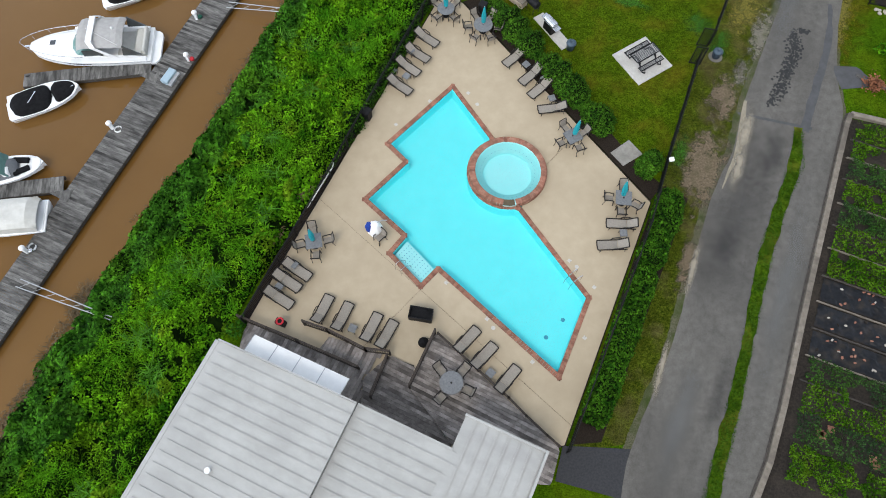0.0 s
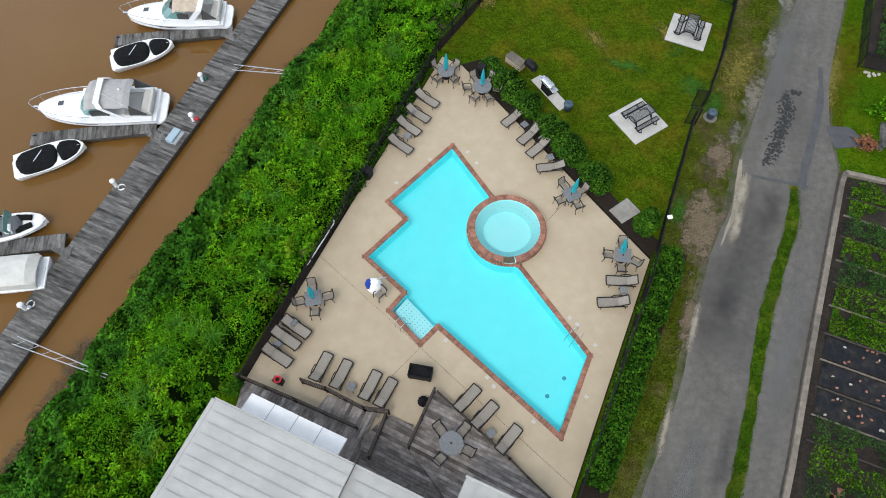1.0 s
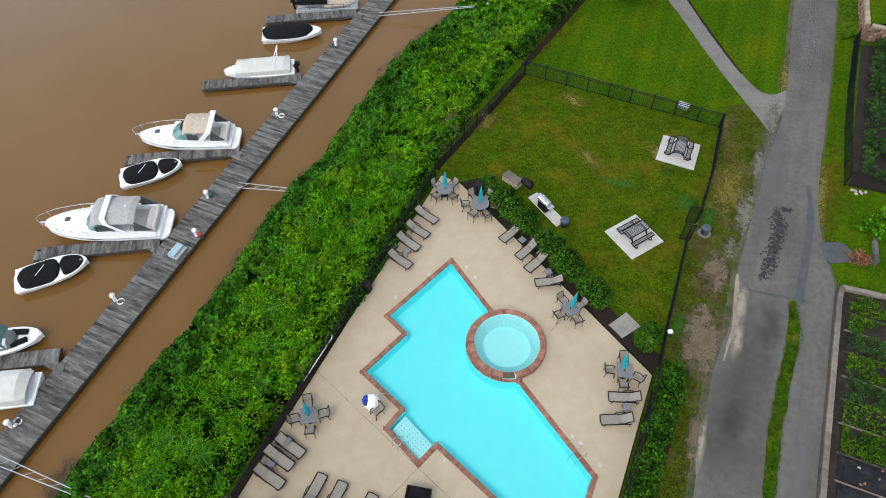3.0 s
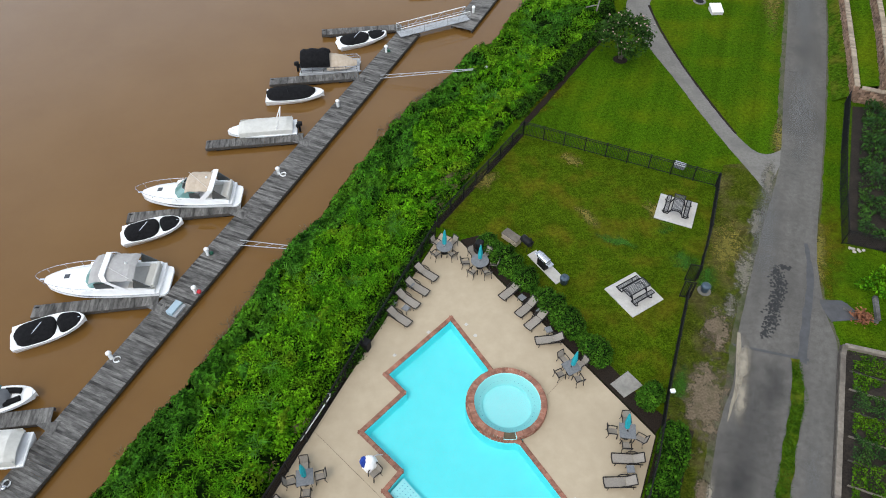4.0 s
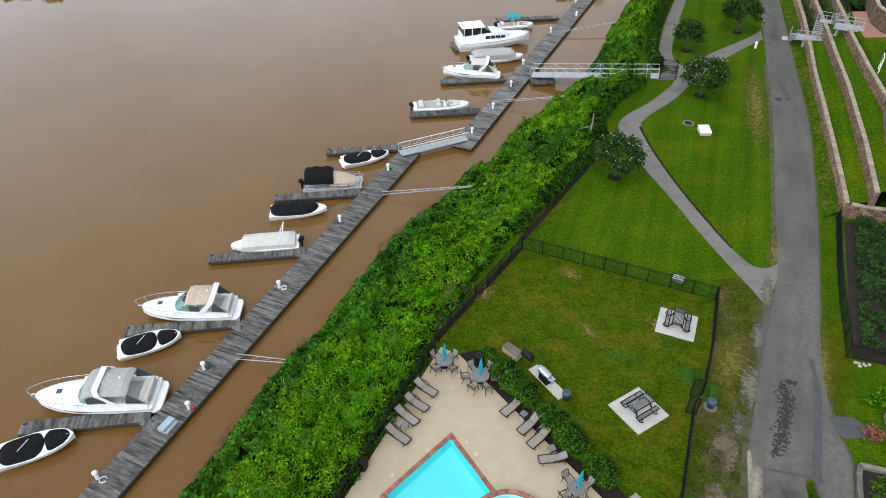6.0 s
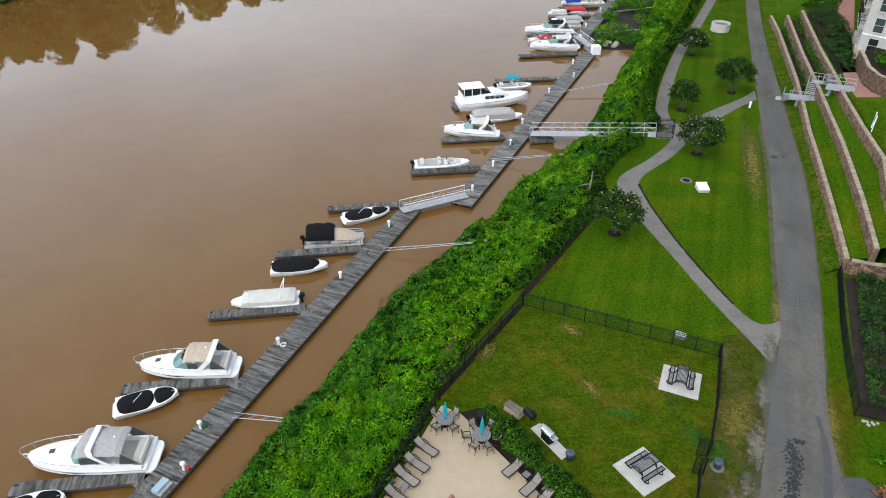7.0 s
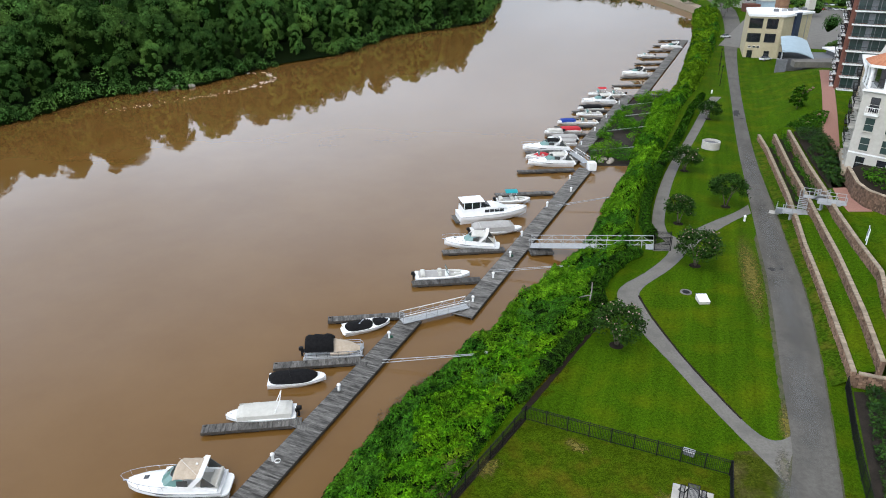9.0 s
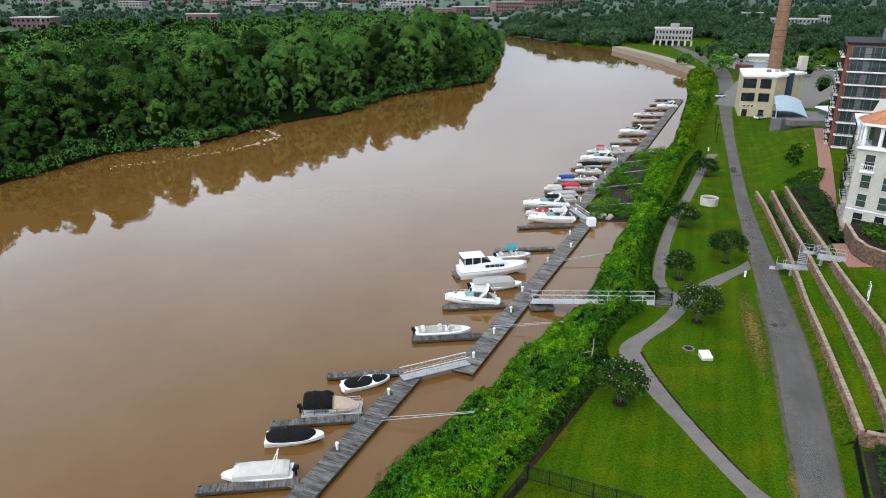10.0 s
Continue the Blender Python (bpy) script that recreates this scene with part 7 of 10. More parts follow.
part("body", Geo().box((0, 0, 0.2), (0.9, 0.5, 0.4), ch=0.05), GREY_SIDE, utility)
part("lid", Geo().box((0, 0, 0.42), (0.96, 0.56, 0.05), ch=0.02), ALU, utility)
hatch = thing("access_hatch", "white square access hatch on the lawn", "hatch", at=pose(40.0, 65.7, 0, 0, 0, -6))
part("curb", Geo().add([(-0.62, -0.7, 0), (0.62, -0.7, 0), (0.62, 0.7, 0), (-0.62, 0.7, 0), (-0.62, -0.7, 0.32), (0.62, -0.7, 0.32), (0.62, 0.7, 0.62), (-0.62, 0.7, 0.62)], [(3, 2, 1, 0), (4, 5, 6, 7), (0, 1, 5, 4), (1, 2, 6, 5), (2, 3, 7, 6), (3, 0, 4, 7)]), CONCRETE, hatch)
part("lid", Geo().box((0, 0.0, 0.5), (1.3, 1.5, 0.06), rx=12, ch=0.02), WHITE, hatch)
part("hinge", Geo().box((0.66, 0, 0.39), (0.08, 0.9, 0.05)), ALU, hatch)
for x, y in ((39.1, 68.1), (56.5, 62.5)):
    mh = thing("manhole", "round manhole with pale concrete collar in the grass", "manhole", at=pose(x, y, 0 if x < 50 else TERRACE + 0.03))
    part("collar", Geo().lathe((0, 0, 0), [(0.72, 0), (0.7, 0.07), (0.48, 0.07), (0.46, 0.0)], 24, False), PATH_C, mh)
    part("cover", Geo().lathe((0, 0, 0.005), [(0.47, 0), (0.47, 0.04), (0.1, 0.05)], 20), BLACK, mh)
well = thing("well_cover", "oval white concrete vault with open dark top", "concrete vault", at=pose(71.0, 124.6, 0, 0, 0, 60))
part("ring", Geo().lathe((0, 0, 0), [(1.75, 0), (1.75, 1.5), (1.5, 1.5), (1.5, 1.1)], 28, False), CONCRETE, well)
part("cover", Geo().lathe((0, 0, 1.05), [(1.5, 0), (1.5, 0.05)], 28), GREY_SIDE, well)
for x, y, m_ in ((57.9, 88.2, WHITE), (30.8, 75.6, BLUE_ROOF), (95.5, 172.0, WHITE), (13.0, 60.2, ALU)):
    hd = thing("hydrant_post", "short post with rounded cap in the grass", "post", at=pose(x, y, float(height(x, y))), group="posts")
    part("stem", Geo().lathe((0, 0, 0), [(0.16, 0), (0.16, 0.75)], 10), m_, hd)
    part("cap", Geo().lathe((0, 0, 0.75), [(0.2, 0), (0.2, 0.08), (0.1, 0.2)], 10), m_, hd)

# ---- pool furniture ----
def make_lounger():
    """Sling sun lounger, head towards +x, back raised."""
    t_ = thing("sun_lounger", "taupe sling sun lounger with dark bronze frame and raised back", "sun lounger", group="pool sun loungers")
    x0, x1, xh, w, z = -0.98, 0.28, 0.92, 0.33, 0.34
    zh = 0.72
    for s in (-1, 1):
        part("side_rail", Geo().tube([(x0, s * w, z), (x1, s * w, z), (xh - 0.05, s * w, z - 0.02)], 0.038, 6), BRONZE, t_)
        part("back_rail", Geo().tube([(x1, s * (w - 0.02), z + 0.02), (xh, s * (w - 0.02), zh)], 0.036, 6), BRONZE, t_)
        part("arm", Geo().tube([(x1 - 0.35, s * (w + 0.03), z), (x1 - 0.25, s * (w + 0.04), z + 0.2), (x1 + 0.12, s * (w + 0.04), z + 0.23), (x1 + 0.3, s * (w + 0.02), z + 0.16)], 0.034, 6), BRONZE, t_)
        for x in (x0 + 0.22, xh - 0.2):
            part("leg", Geo().tube([(x, s * w, z), (x + 0.05 * (1 if x > 0 else -1), s * (w + 0.01), 0)], 0.024, 6), BRONZE, t_)
    part("end_bar", Geo().tube([(x0, -w, z), (x0 - 0.03, 0, z), (x0, w, z)], 0.04, 6), BRONZE, t_)
    part("end_bar", Geo().tube([(xh, -w + 0.02, zh), (xh, w - 0.02, zh)], 0.038, 6), BRONZE, t_)
    k = 8
    rows = [[(x0 + (x1 - x0) * i / k, y, z + 0.012 - 0.03 * math.sin(math.pi * i / k) * (1 - (y / w) ** 2)) for y in np.linspace(-w + 0.055, w - 0.055, 5)] for i in range(k + 1)]
    part("seat_sling", sheet(rows), SLING, t_)
    rows = [[(x1 + 0.02 + (xh - x1) * i / k, y, z + 0.035 + (zh - z - 0.02) * i / k - 0.025 * math.sin(math.pi * i / k) * (1 - (y / w) ** 2)) for y in np.linspace(-w + 0.065, w - 0.065, 5)] for i in range(k + 1)]
    part("back_sling", sheet(rows), SLING, t_)
    return t_


def sheet(rows, thick=0.012):
    """A thin cloth over a grid of points, with an underside."""
    g = Geo()
    n_, m_ = len(rows), len(rows[0])
    f = [(i * m_ + j, (i + 1) * m_ + j, (i + 1) * m_ + j + 1, i * m_ + j + 1) for i in range(n_ - 1) for j in range(m_ - 1)]
    top = [p for r in rows for p in r]
    g.add(top, f)
    g.add([(x, y, z - thick) for x, y, z in top], [q[::-1] for q in f])
    return g


LOUNGERS = [(0.95, 28.22, 135), (1.71, 29.7, 134), (2.5, 30.74, 136), (3.31, 32.01, 135), (9.27, 29.53, 35), (10.12, 27.87, 36), (10.55, 26.7, 35), (11.1, 24.98, -1), (13.8, 15.87, -11), (12.9, 14.53, -6),
            (-6.82, 15.51, 139), (-7.47, 14.86, 139), (-8.02, 13.84, 140), (-5.45, 12.72, -121), (-4.3, 12.1, -121), (-2.64, 11.2, -122), (-1.79, 10.65, -125), (2.9, 9.68, -140), (3.74, 8.6, -141), (4.88, 7.05, -138)]
first = make_lounger()
first.matrix_basis = pose(*LOUNGERS[0][:2], 0, 0, 0, LOUNGERS[0][2])
for x, y, a in LOUNGERS[1:]:
    copy_thing(first, pose(x, y, 0, 0, 0, a))


def make_side_table():
    t_ = thing("side_table", "small square grey side table with dark legs", "side table", group="pool side tables")
    part("top", Geo().box((0, 0, 0.42), (0.48, 0.48, 0.03), ch=0.008), TABLE_TOP, t_)
    for x in (-0.19, 0.19):
        for y in (-0.19, 0.19):
            part("leg", Geo().tube([(x, y, 0.41), (x * 1.15, y * 1.15, 0)], 0.018, 6), BRONZE, t_)
    return t_


st = make_side_table()
st.matrix_basis = pose(0.62, 29.5, 0, 0, 0, 45)
for x, y, a in ((1.5, 28.9, 45), (2.05, 31.0, 45), (9.95, 28.75, 35), (11.0, 27.4, 35), (11.2, 25.75, 10), (13.72, 15.2, -8), (-3.75, 11.3, -31), (3.98, 7.55, -48), (-7.0, 15.85, 50), (-7.95, 14.55, 50)):
    copy_thing(st, pose(x, y, 0, 0, 0, a))


def make_chair():
    """Sling armchair facing +x."""
    t_ = thing("patio_chair", "grey sling patio armchair with dark bronze frame", "patio chair", group="patio chairs")
    part("seat", sheet([[(x, y, 0.43 - 0.03 * (x < 0)) for y in (-0.21, 0, 0.21)] for x in (-0.24, 0.0, 0.26)]), SLING, t_)
    part("backrest", sheet([[(-0.24 - 0.16 * k, y, 0.42 + 0.5 * k) for y in (-0.22, 0, 0.22)] for k in (0, 0.5, 1)]), SLING, t_)
    for s in (-0.27, 0.27):
        part("side_frame", Geo().tube([(0.3, s, 0), (0.27, s, 0.42), (0.25, s, 0.63), (-0.1, s, 0.66), (-0.3, s, 0.62)], 0.034, 6), BRONZE, t_)
        part("back_frame", Geo().tube([(-0.34, s, 0), (-0.25, s, 0.42), (-0.42, s, 0.95)], 0.03, 6), BRONZE, t_)
    part("top_bar", Geo().tube([(-0.42, -0.27, 0.95), (-0.43, 0, 0.97), (-0.42, 0.27, 0.95)], 0.034, 6), BRONZE, t_)
    return t_


chair = make_chair()
CHAIR_DONE = []


def seat_at(x, y, a, z=0.0):
    m = pose(x, y, z, 0, 0, a)
    if not CHAIR_DONE:
        chair.matrix_basis = m
        CHAIR_DONE.append(1)
        return chair
    return copy_thing(chair, m)


def umbrella_table(x, y, a, square, tilt, label, umbrella=True, z=0.0, r=0.62, chairs=(0, 90, 180, 270), dist=0.86):
    t_ = thing("patio_table", label, "patio table", at=pose(x, y, z, 0, 0, a), group="patio tables")
    if square:
        part("tabletop", Geo().box((0, 0, 0.72), (1.02, 1.02, 0.035), ch=0.015), TABLE_TOP, t_)
    else:
        part("tabletop", Geo().lathe((0, 0, 0.7), [(r - 0.03, 0), (r, 0.015), (r, 0.035), (r - 0.02, 0.045)], 32), TABLE_TOP, t_)
    for q in range(4):
        b = radians(45 + 90 * q)
        part("leg", Geo().tube([(0.5 * math.cos(b) * r / 0.62, 0.5 * math.sin(b) * r / 0.62, 0), (0.38 * math.cos(b), 0.38 * math.sin(b), 0.7)], 0.022, 6), BRONZE, t_)
    part("hub", Geo().lathe((0, 0, 0.74), [(0.06, 0), (0.06, 0.02), (0.03, 0.03)], 10), BRONZE, t_)
    for c in chairs:
        b = radians(a + c)
        seat_at(x + dist * math.cos(b), y + dist * math.sin(b), a + c + 180 + RNG.uniform(-9, 9), z)
    if umbrella:
        u = thing("closed_umbrella", "closed teal patio umbrella standing in its table", "patio umbrella", at=pose(x, y, z, tilt[0], tilt[1], RNG.uniform(0, 90)), group="patio umbrellas")
        part("pole", Geo().tube([(0, 0, 0.05), (0, 0, 2.45)], 0.022, 8), ALU, u)
        part("base", Geo().lathe((0, 0, 0.0), [(0.27, 0), (0.27, 0.05), (0.08, 0.1)], 16), BLACK, u)
        prof = [(0.05, 0.95), (0.13, 1.02), (0.12, 1.25), (0.15, 1.5), (0.11, 1.9), (0.06, 2.3), (0.02, 2.5)]
        g = Geo()
        n_ = 16
        g.loft([[(rr * (1 + 0.28 * (j % 2)) * math.cos(2 * math.pi * j / n_), rr * (1 + 0.28 * (j % 2)) * math.sin(2 * math.pi * j / n_), zz) for j in range(n_)] for rr, zz in prof])
        part("canopy", g, TEAL, u, "furled teal cloth")
        part("finial", Geo().lathe((0, 0, 2.5), [(0.025, 0), (0.03, 0.03), (0.01, 0.07)], 8), ALU, u)


umbrella_table(5.0, 34.15, 15, False, (0, 0), "round grey patio table with four sling chairs", chairs=(20, 115, 200, 290))
umbrella_table(7.45, 32.35, 40, False, (0, 0), "round grey patio table with six sling chairs", chairs=(10, 70, 130, 190, 250, 310), r=0.68, dist=1.05)
umbrella_table(11.92, 22.42, 20, True, (0, 4), "square grey patio table with four sling chairs", chairs=(0, 90, 180, 270))
umbrella_table(14.2, 17.48, -15, True, (-4, 6), "square grey patio table with four sling chairs", chairs=(-20, 90, 180, 265))
umbrella_table(-5.65, 17.13, 3, True, (0, 0), "square grey patio table with four sling chairs")
umbrella_table(1.62, 7.18, 10, False, (0, 0), "large round grey table on the timber deck", False, 0.26, 0.68, (30, 110, 215, 320), 1.0)

bin_ = thing("towel_cart", "black open wheeled towel cart on the pool deck", "towel cart", at=pose(0.4, 11.55, 0, 0, 0, -18))
part("tub", Geo().box((0, 0, 0.3), (1.4, 0.7, 0.06)).box((0, 0.34, 0.6), (1.4, 0.05, 0.6)).box((0, -0.34, 0.6), (1.4, 0.05, 0.6)).box((0.68, 0, 0.6), (0.05, 0.7, 0.6)).box((-0.68, 0, 0.6), (0.05, 0.7, 0.6)), BLACK, bin_)
part("rim", Geo().tube([(-0.7, -0.36, 0.9), (0.7, -0.36, 0.9), (0.7, 0.36, 0.9), (-0.7, 0.36, 0.9)], 0.03, 6, True), BLACK, bin_)
part("cover", sheet([[(x, y, 0.78 + 0.06 * math.sin(3 * x + 5 * y)) for y in np.linspace(-0.31, 0.31, 6)] for x in np.linspace(-0.64, 0.64, 10)]), BLACK_CLOTH, bin_)
for x in (-0.55, 0.55):
    for y in (-0.28, 0.28):
        part("wheel", Geo().tube([(x, y - 0.02, 0.08), (x, y + 0.02, 0.08)], 0.08, 12), BLACK, bin_)
bag = thing("dark_bag", "dark crumpled bag on the pool deck", "bag", at=pose(0.35, 9.95, 0))
part("body", Geo().lathe((0, 0, 0), [(0.26, 0), (0.34, 0.12), (0.28, 0.3), (0.12, 0.42), (0.05, 0.47)], 11), BLACK_CLOTH, bag)
part("strap", Geo().tube([(0.2, 0.1, 0.3), (0.4, 0.2, 0.2), (0.45, 0.1, 0.03)], 0.02, 5), BLACK, bag)
lift = thing("pool_lift", "white pool lift under a blue and white cover", "pool lift", at=pose(-1.82, 17.55, 0, 0, 0, 40))
part("base", Geo().box((0, 0, 0.12), (0.75, 0.6, 0.24), ch=0.04), WHITE, lift)
part("mast", Geo().box((-0.05, 0.1, 0.7), (0.3, 0.3, 1.1), ch=0.05), WHITE, lift)
part("cover", Geo().lathe((0.05, -0.05, 0.45), [(0.42, 0), (0.46, 0.2), (0.36, 0.5), (0.24, 0.72), (0.08, 0.8)], 10), WHITE, lift, "white plastic cover")
part("cover_flap", Geo().lathe((-0.18, 0.22, 0.5), [(0.28, 0), (0.3, 0.3), (0.22, 0.6), (0.1, 0.82)], 8), BLUE_CLOTH, lift, "blue cloth cover")
part("arm", Geo().tube([(0.1, 0, 1.1), (0.5, -0.2, 1.25), (0.8, -0.35, 1.0)], 0.04, 6), ALU, lift)
seat_at(-1.55, 16.95, 215)
for x, y in ((-1.5, 26.1), (7.7, 34.05)):
    tb = thing("trash_bin", "square black trash bin on the pool deck", "trash bin", at=pose(x, y, 0, 0, 0, 55), group="trash bins")
    part("body", Geo().box((0, 0, 0.42), (0.5, 0.5, 0.84), ch=0.03), BLACK, tb)
    part("lid", Geo().box((0, 0, 0.88), (0.56, 0.56, 0.1), ch=0.03), BLACK, tb)
ring = thing("life_ring_post", "red and white life ring in a black box by the railing", "life ring", at=pose(-7.95, 12.2, 0, 0, 0, -30))
part("box", Geo().box((0, 0, 0.5), (0.6, 0.35, 0.5), ch=0.03), BLACK, ring)
part("ring", Geo().tube([(0.19 * math.cos(q), 0.19 * math.sin(q), 0.8) for q in np.linspace(0, 2 * math.pi, 15)[:-1]], 0.06, 8, True), RED_CLOTH, ring)
pipe = thing("rolled_pool_cover", "white pole and rolled hose along the pool fence", "pole", at=pose(-5.05, 21.0, 0, 0, 0, 56))
part("tube", Geo().tube([(-1.6, 0, 0.35), (1.7, 0, 0.4)], 0.045, 8), WHITE, pipe)
part("hook", Geo().tube([(1.7, 0, 0.4), (1.95, 0.1, 0.4), (1.9, 0.25, 0.4)], 0.04, 6), WHITE, pipe)
for x in (-1.2, 1.3):
    part("bracket", Geo().beam((x, 0, 0), (x, 0, 0.36), 0.06, 0.06), BLACK, pipe)

# ---- boats ----
def hull_rings(L, B, top, low=-0.35, flare=0.78, bow=2.3, square=0.93, n=16):
    """Rings of a hull along x from stern (-L/2) to bow (+L/2): keel to sheer."""
    rings = []
    for i in range(n + 1):
        f = i / n
        x = -L / 2 + L * f
        w = B / 2 * (square + (1 - square) * min(1, f * 3)) * max(0.0, 1 - max(0, (f - 0.42) / 0.58) ** bow) ** 0.62 + 0.03
        sheer = top * (1 + 0.28 * f ** 2)
        lift = (f ** 3) * (abs(low) + top * 0.35)
        k = flare - 0.25 * f
        rings.append([(x - 0.06 * L * (1 - 0.0) * (f ** 4) * 0, 0, low + lift), (x, -w * k, low * 0.3 + lift * 0.8), (x, -w * 0.97, sheer * 0.62), (x, -w, sheer), (x, w, sheer), (x, w * 0.97, sheer * 0.62), (x, w * k, low * 0.3 + lift * 0.8)])
    return rings


def deck_line(L, B, top, x, square=0.93, bow=2.3, k=1.0):
    f = (x + L / 2) / L
    w = B / 2 * (square + (1 - square) * min(1, f * 3)) * max(0.0, 1 - max(0, (f - 0.42) / 0.58) ** bow) ** 0.62 + 0.03
    return w * k, top * (1 + 0.28 * f ** 2)


def dome(L, B, top, x0, x1, high, k=0.9, n=8, sag=0.0, rounded=False):
    """A cover over the hull between x0 and x1, rising by high(f)."""
    rings = []
    for i in range(n + 1):
        x = x0 + (x1 - x0) * i / n
        w, z = deck_line(L, B, top, x, k=k)
        f = i / n
        if rounded:
            w *= max(0.05, 1 - abs(2 * f - 1) ** 6) ** 0.45
        h_ = high(f)
        rings.append([(x, -w, z - 0.03), (x, -w * 0.96, z + 0.04), (x, -w * 0.6, z + 0.04 + h_ * 0.82 - sag), (x, 0, z + 0.04 + h_), (x, w * 0.6, z + 0.04 + h_ * 0.82 - sag), (x, w * 0.96, z + 0.04), (x, w, z - 0.03)])
    return Geo().loft(rings)


def outboard(t_, L, z, m_=BLACK, off=0.0):
    p = part("outboard_motor", Geo().box((-L / 2 - 0.3, off, z + 0.35), (0.5, 0.36, 0.5), ch=0.1).box((-L / 2 - 0.25, off, z - 0.3), (0.2, 0.14, 1.0)), m_, t_, "dark outboard motor")
    part("bracket", Geo().box((-L / 2 - 0.03, off, z + 0.05), (0.2, 0.3, 0.3)), BLACK, p)


def boat(name, label, x, y, a, group=""):
    return thing(name, label, "boat", at=pose(x, y, WATER_Z + 0.02, 0, 0, a), group=group)


def hull(t_, L, B, top, m_=GEL, stripe=None, square=0.93, low=-0.35):
    h_ = part("hull", Geo().loft(hull_rings(L, B, top, low, square=square)), m_, t_, smooth=False)
    part("rub_rail", Geo().tube([(xx, deck_line(L, B, top, xx)[0] + 0.01, deck_line(L, B, top, xx)[1] - 0.06) for xx in np.linspace(-L / 2, L / 2, 14)], 0.03, 5)
         .tube([(xx, -deck_line(L, B, top, xx)[0] - 0.01, deck_line(L, B, top, xx)[1] - 0.06) for xx in np.linspace(-L / 2, L / 2, 14)], 0.03, 5), stripe or ALU, h_)
    return h_


def cruiser(x, y, a, L, B, canvas, label, arch=True, camper=True, group="cruisers"):
    """Express cruiser: hull, raised foredeck, windscreen, arch, canvas top, cockpit, rails."""
    t_ = boat("cabin_cruiser", label, x, y, a, group)
    top = 0.95
    hull(t_, L, B, top)
    d = part("foredeck", dome(L, B, top, -0.02 * L, L * 0.485, lambda f: 0.55 * (1 - f) ** 0.6 + 0.03, 0.95, 12), GEL, t_, "white rounded foredeck", True)
    for xx, yy, s in ((0.29 * L, 0, 0.42), (0.2 * L, -0.55, 0.22), (0.2 * L, 0.55, 0.22)):
        part("hatch", Geo().box((xx, yy, top * (1 + 0.28 * (xx / L + 0.5) ** 2) + 0.05 + 0.55 * (1 - (xx / L + 0.02) / 0.505) ** 0.6 + 0.03 - abs(yy) * 0.34), (s, s, 0.04), ry=6, ch=0.01), DARK_GLASS, d)
    zc = top + 0.62
    ws = Geo().loft([[(cx, q * B, zc - 0.12), (cx - 0.10 * L, q * B * 0.9, zc + 0.58), (cx - 0.11 * L, q * B * 0.9, zc + 0.56), (cx - 0.012 * L, q * B * 0.98, zc - 0.14)]
                     for q, cx in ((-0.43, -0.03 * L), (-0.36, 0.07 * L), (-0.2, 0.125 * L), (0.0, 0.14 * L), (0.2, 0.125 * L), (0.36, 0.07 * L), (0.43, -0.03 * L))])
    part("screen_frame", Geo().tube([(cx - 0.105 * L, q * B * 0.9, zc + 0.58) for q, cx in ((-0.43, -0.03 * L), (-0.36, 0.07 * L), (-0.2, 0.125 * L), (0.2, 0.125 * L), (0.36, 0.07 * L), (0.43, -0.03 * L))], 0.03, 5), ALU, t_)
    part("windscreen", ws, SCREEN_GLASS, t_, "raked tinted windscreen")
    for s in (-1, 1):
        part("side_coaming", Geo().loft([[(xx, s * (B / 2 - 0.06), top - 0.05), (xx, s * (B / 2 - 0.12), top + hh), (xx, s * (B / 2 - 0.34), top + hh), (xx, s * (B / 2 - 0.42), top - 0.05)][::s] for xx, hh in ((-L * 0.47, 0.2), (-L * 0.3, 0.42), (-L * 0.1, 0.6), (0.04 * L, 0.55), (0.14 * L, 0.42))]), GEL, t_)
    part("cockpit_sole", Geo().box((-0.27 * L, 0, top - 0.02), (0.4 * L, B * 0.8, 0.08)), WHITE_CLOTH, t_, "beige cockpit floor")
    part("bench_seat", Geo().box((-0.41 * L, 0, top + 0.22), (0.6, B * 0.7, 0.42), ch=0.08).box((-0.46 * L, 0, top + 0.45), (0.22, B * 0.72, 0.5), ch=0.06), WHITE_CLOTH, t_)
    part("helm_seat", Geo().box((-0.15 * L, -B * 0.2, top + 0.4), (0.5, 0.6, 0.8), ch=0.08), WHITE_CLOTH, t_)
    part("swim_platform", Geo().loft([[(-L / 2 - d_, q * B * 0.46 * k_, z_) for q, z_ in ((-1, 0.42), (1, 0.42), (1, 0.62), (-1, 0.62))] for d_, k_ in ((-0.1, 1.0), (0.25, 0.97), (0.48, 0.86), (0.58, 0.66))]), GEL, t_, "rounded white swim platform")
    for s in (-1, 1):
        part("side_window", Geo().loft([[(xx, s * (deck_line(L, B, top, xx)[0] + 0.012), zz - hh), (xx, s * (deck_line(L, B, top, xx)[0] - 0.03), zz - hh), (xx, s * (deck_line(L, B, top, xx)[0] - 0.03), zz + hh), (xx, s * (deck_line(L, B, top, xx)[0] + 0.012), zz + hh)][::s]
                                         for xx, zz, hh in ((-0.02 * L, top * 0.93, 0.02), (0.06 * L, top * 0.96, 0.07), (0.14 * L, top * 1.0, 0.07), (0.22 * L, top * 1.05, 0.02))]), DARK_GLASS, t_, "long dark hull window")
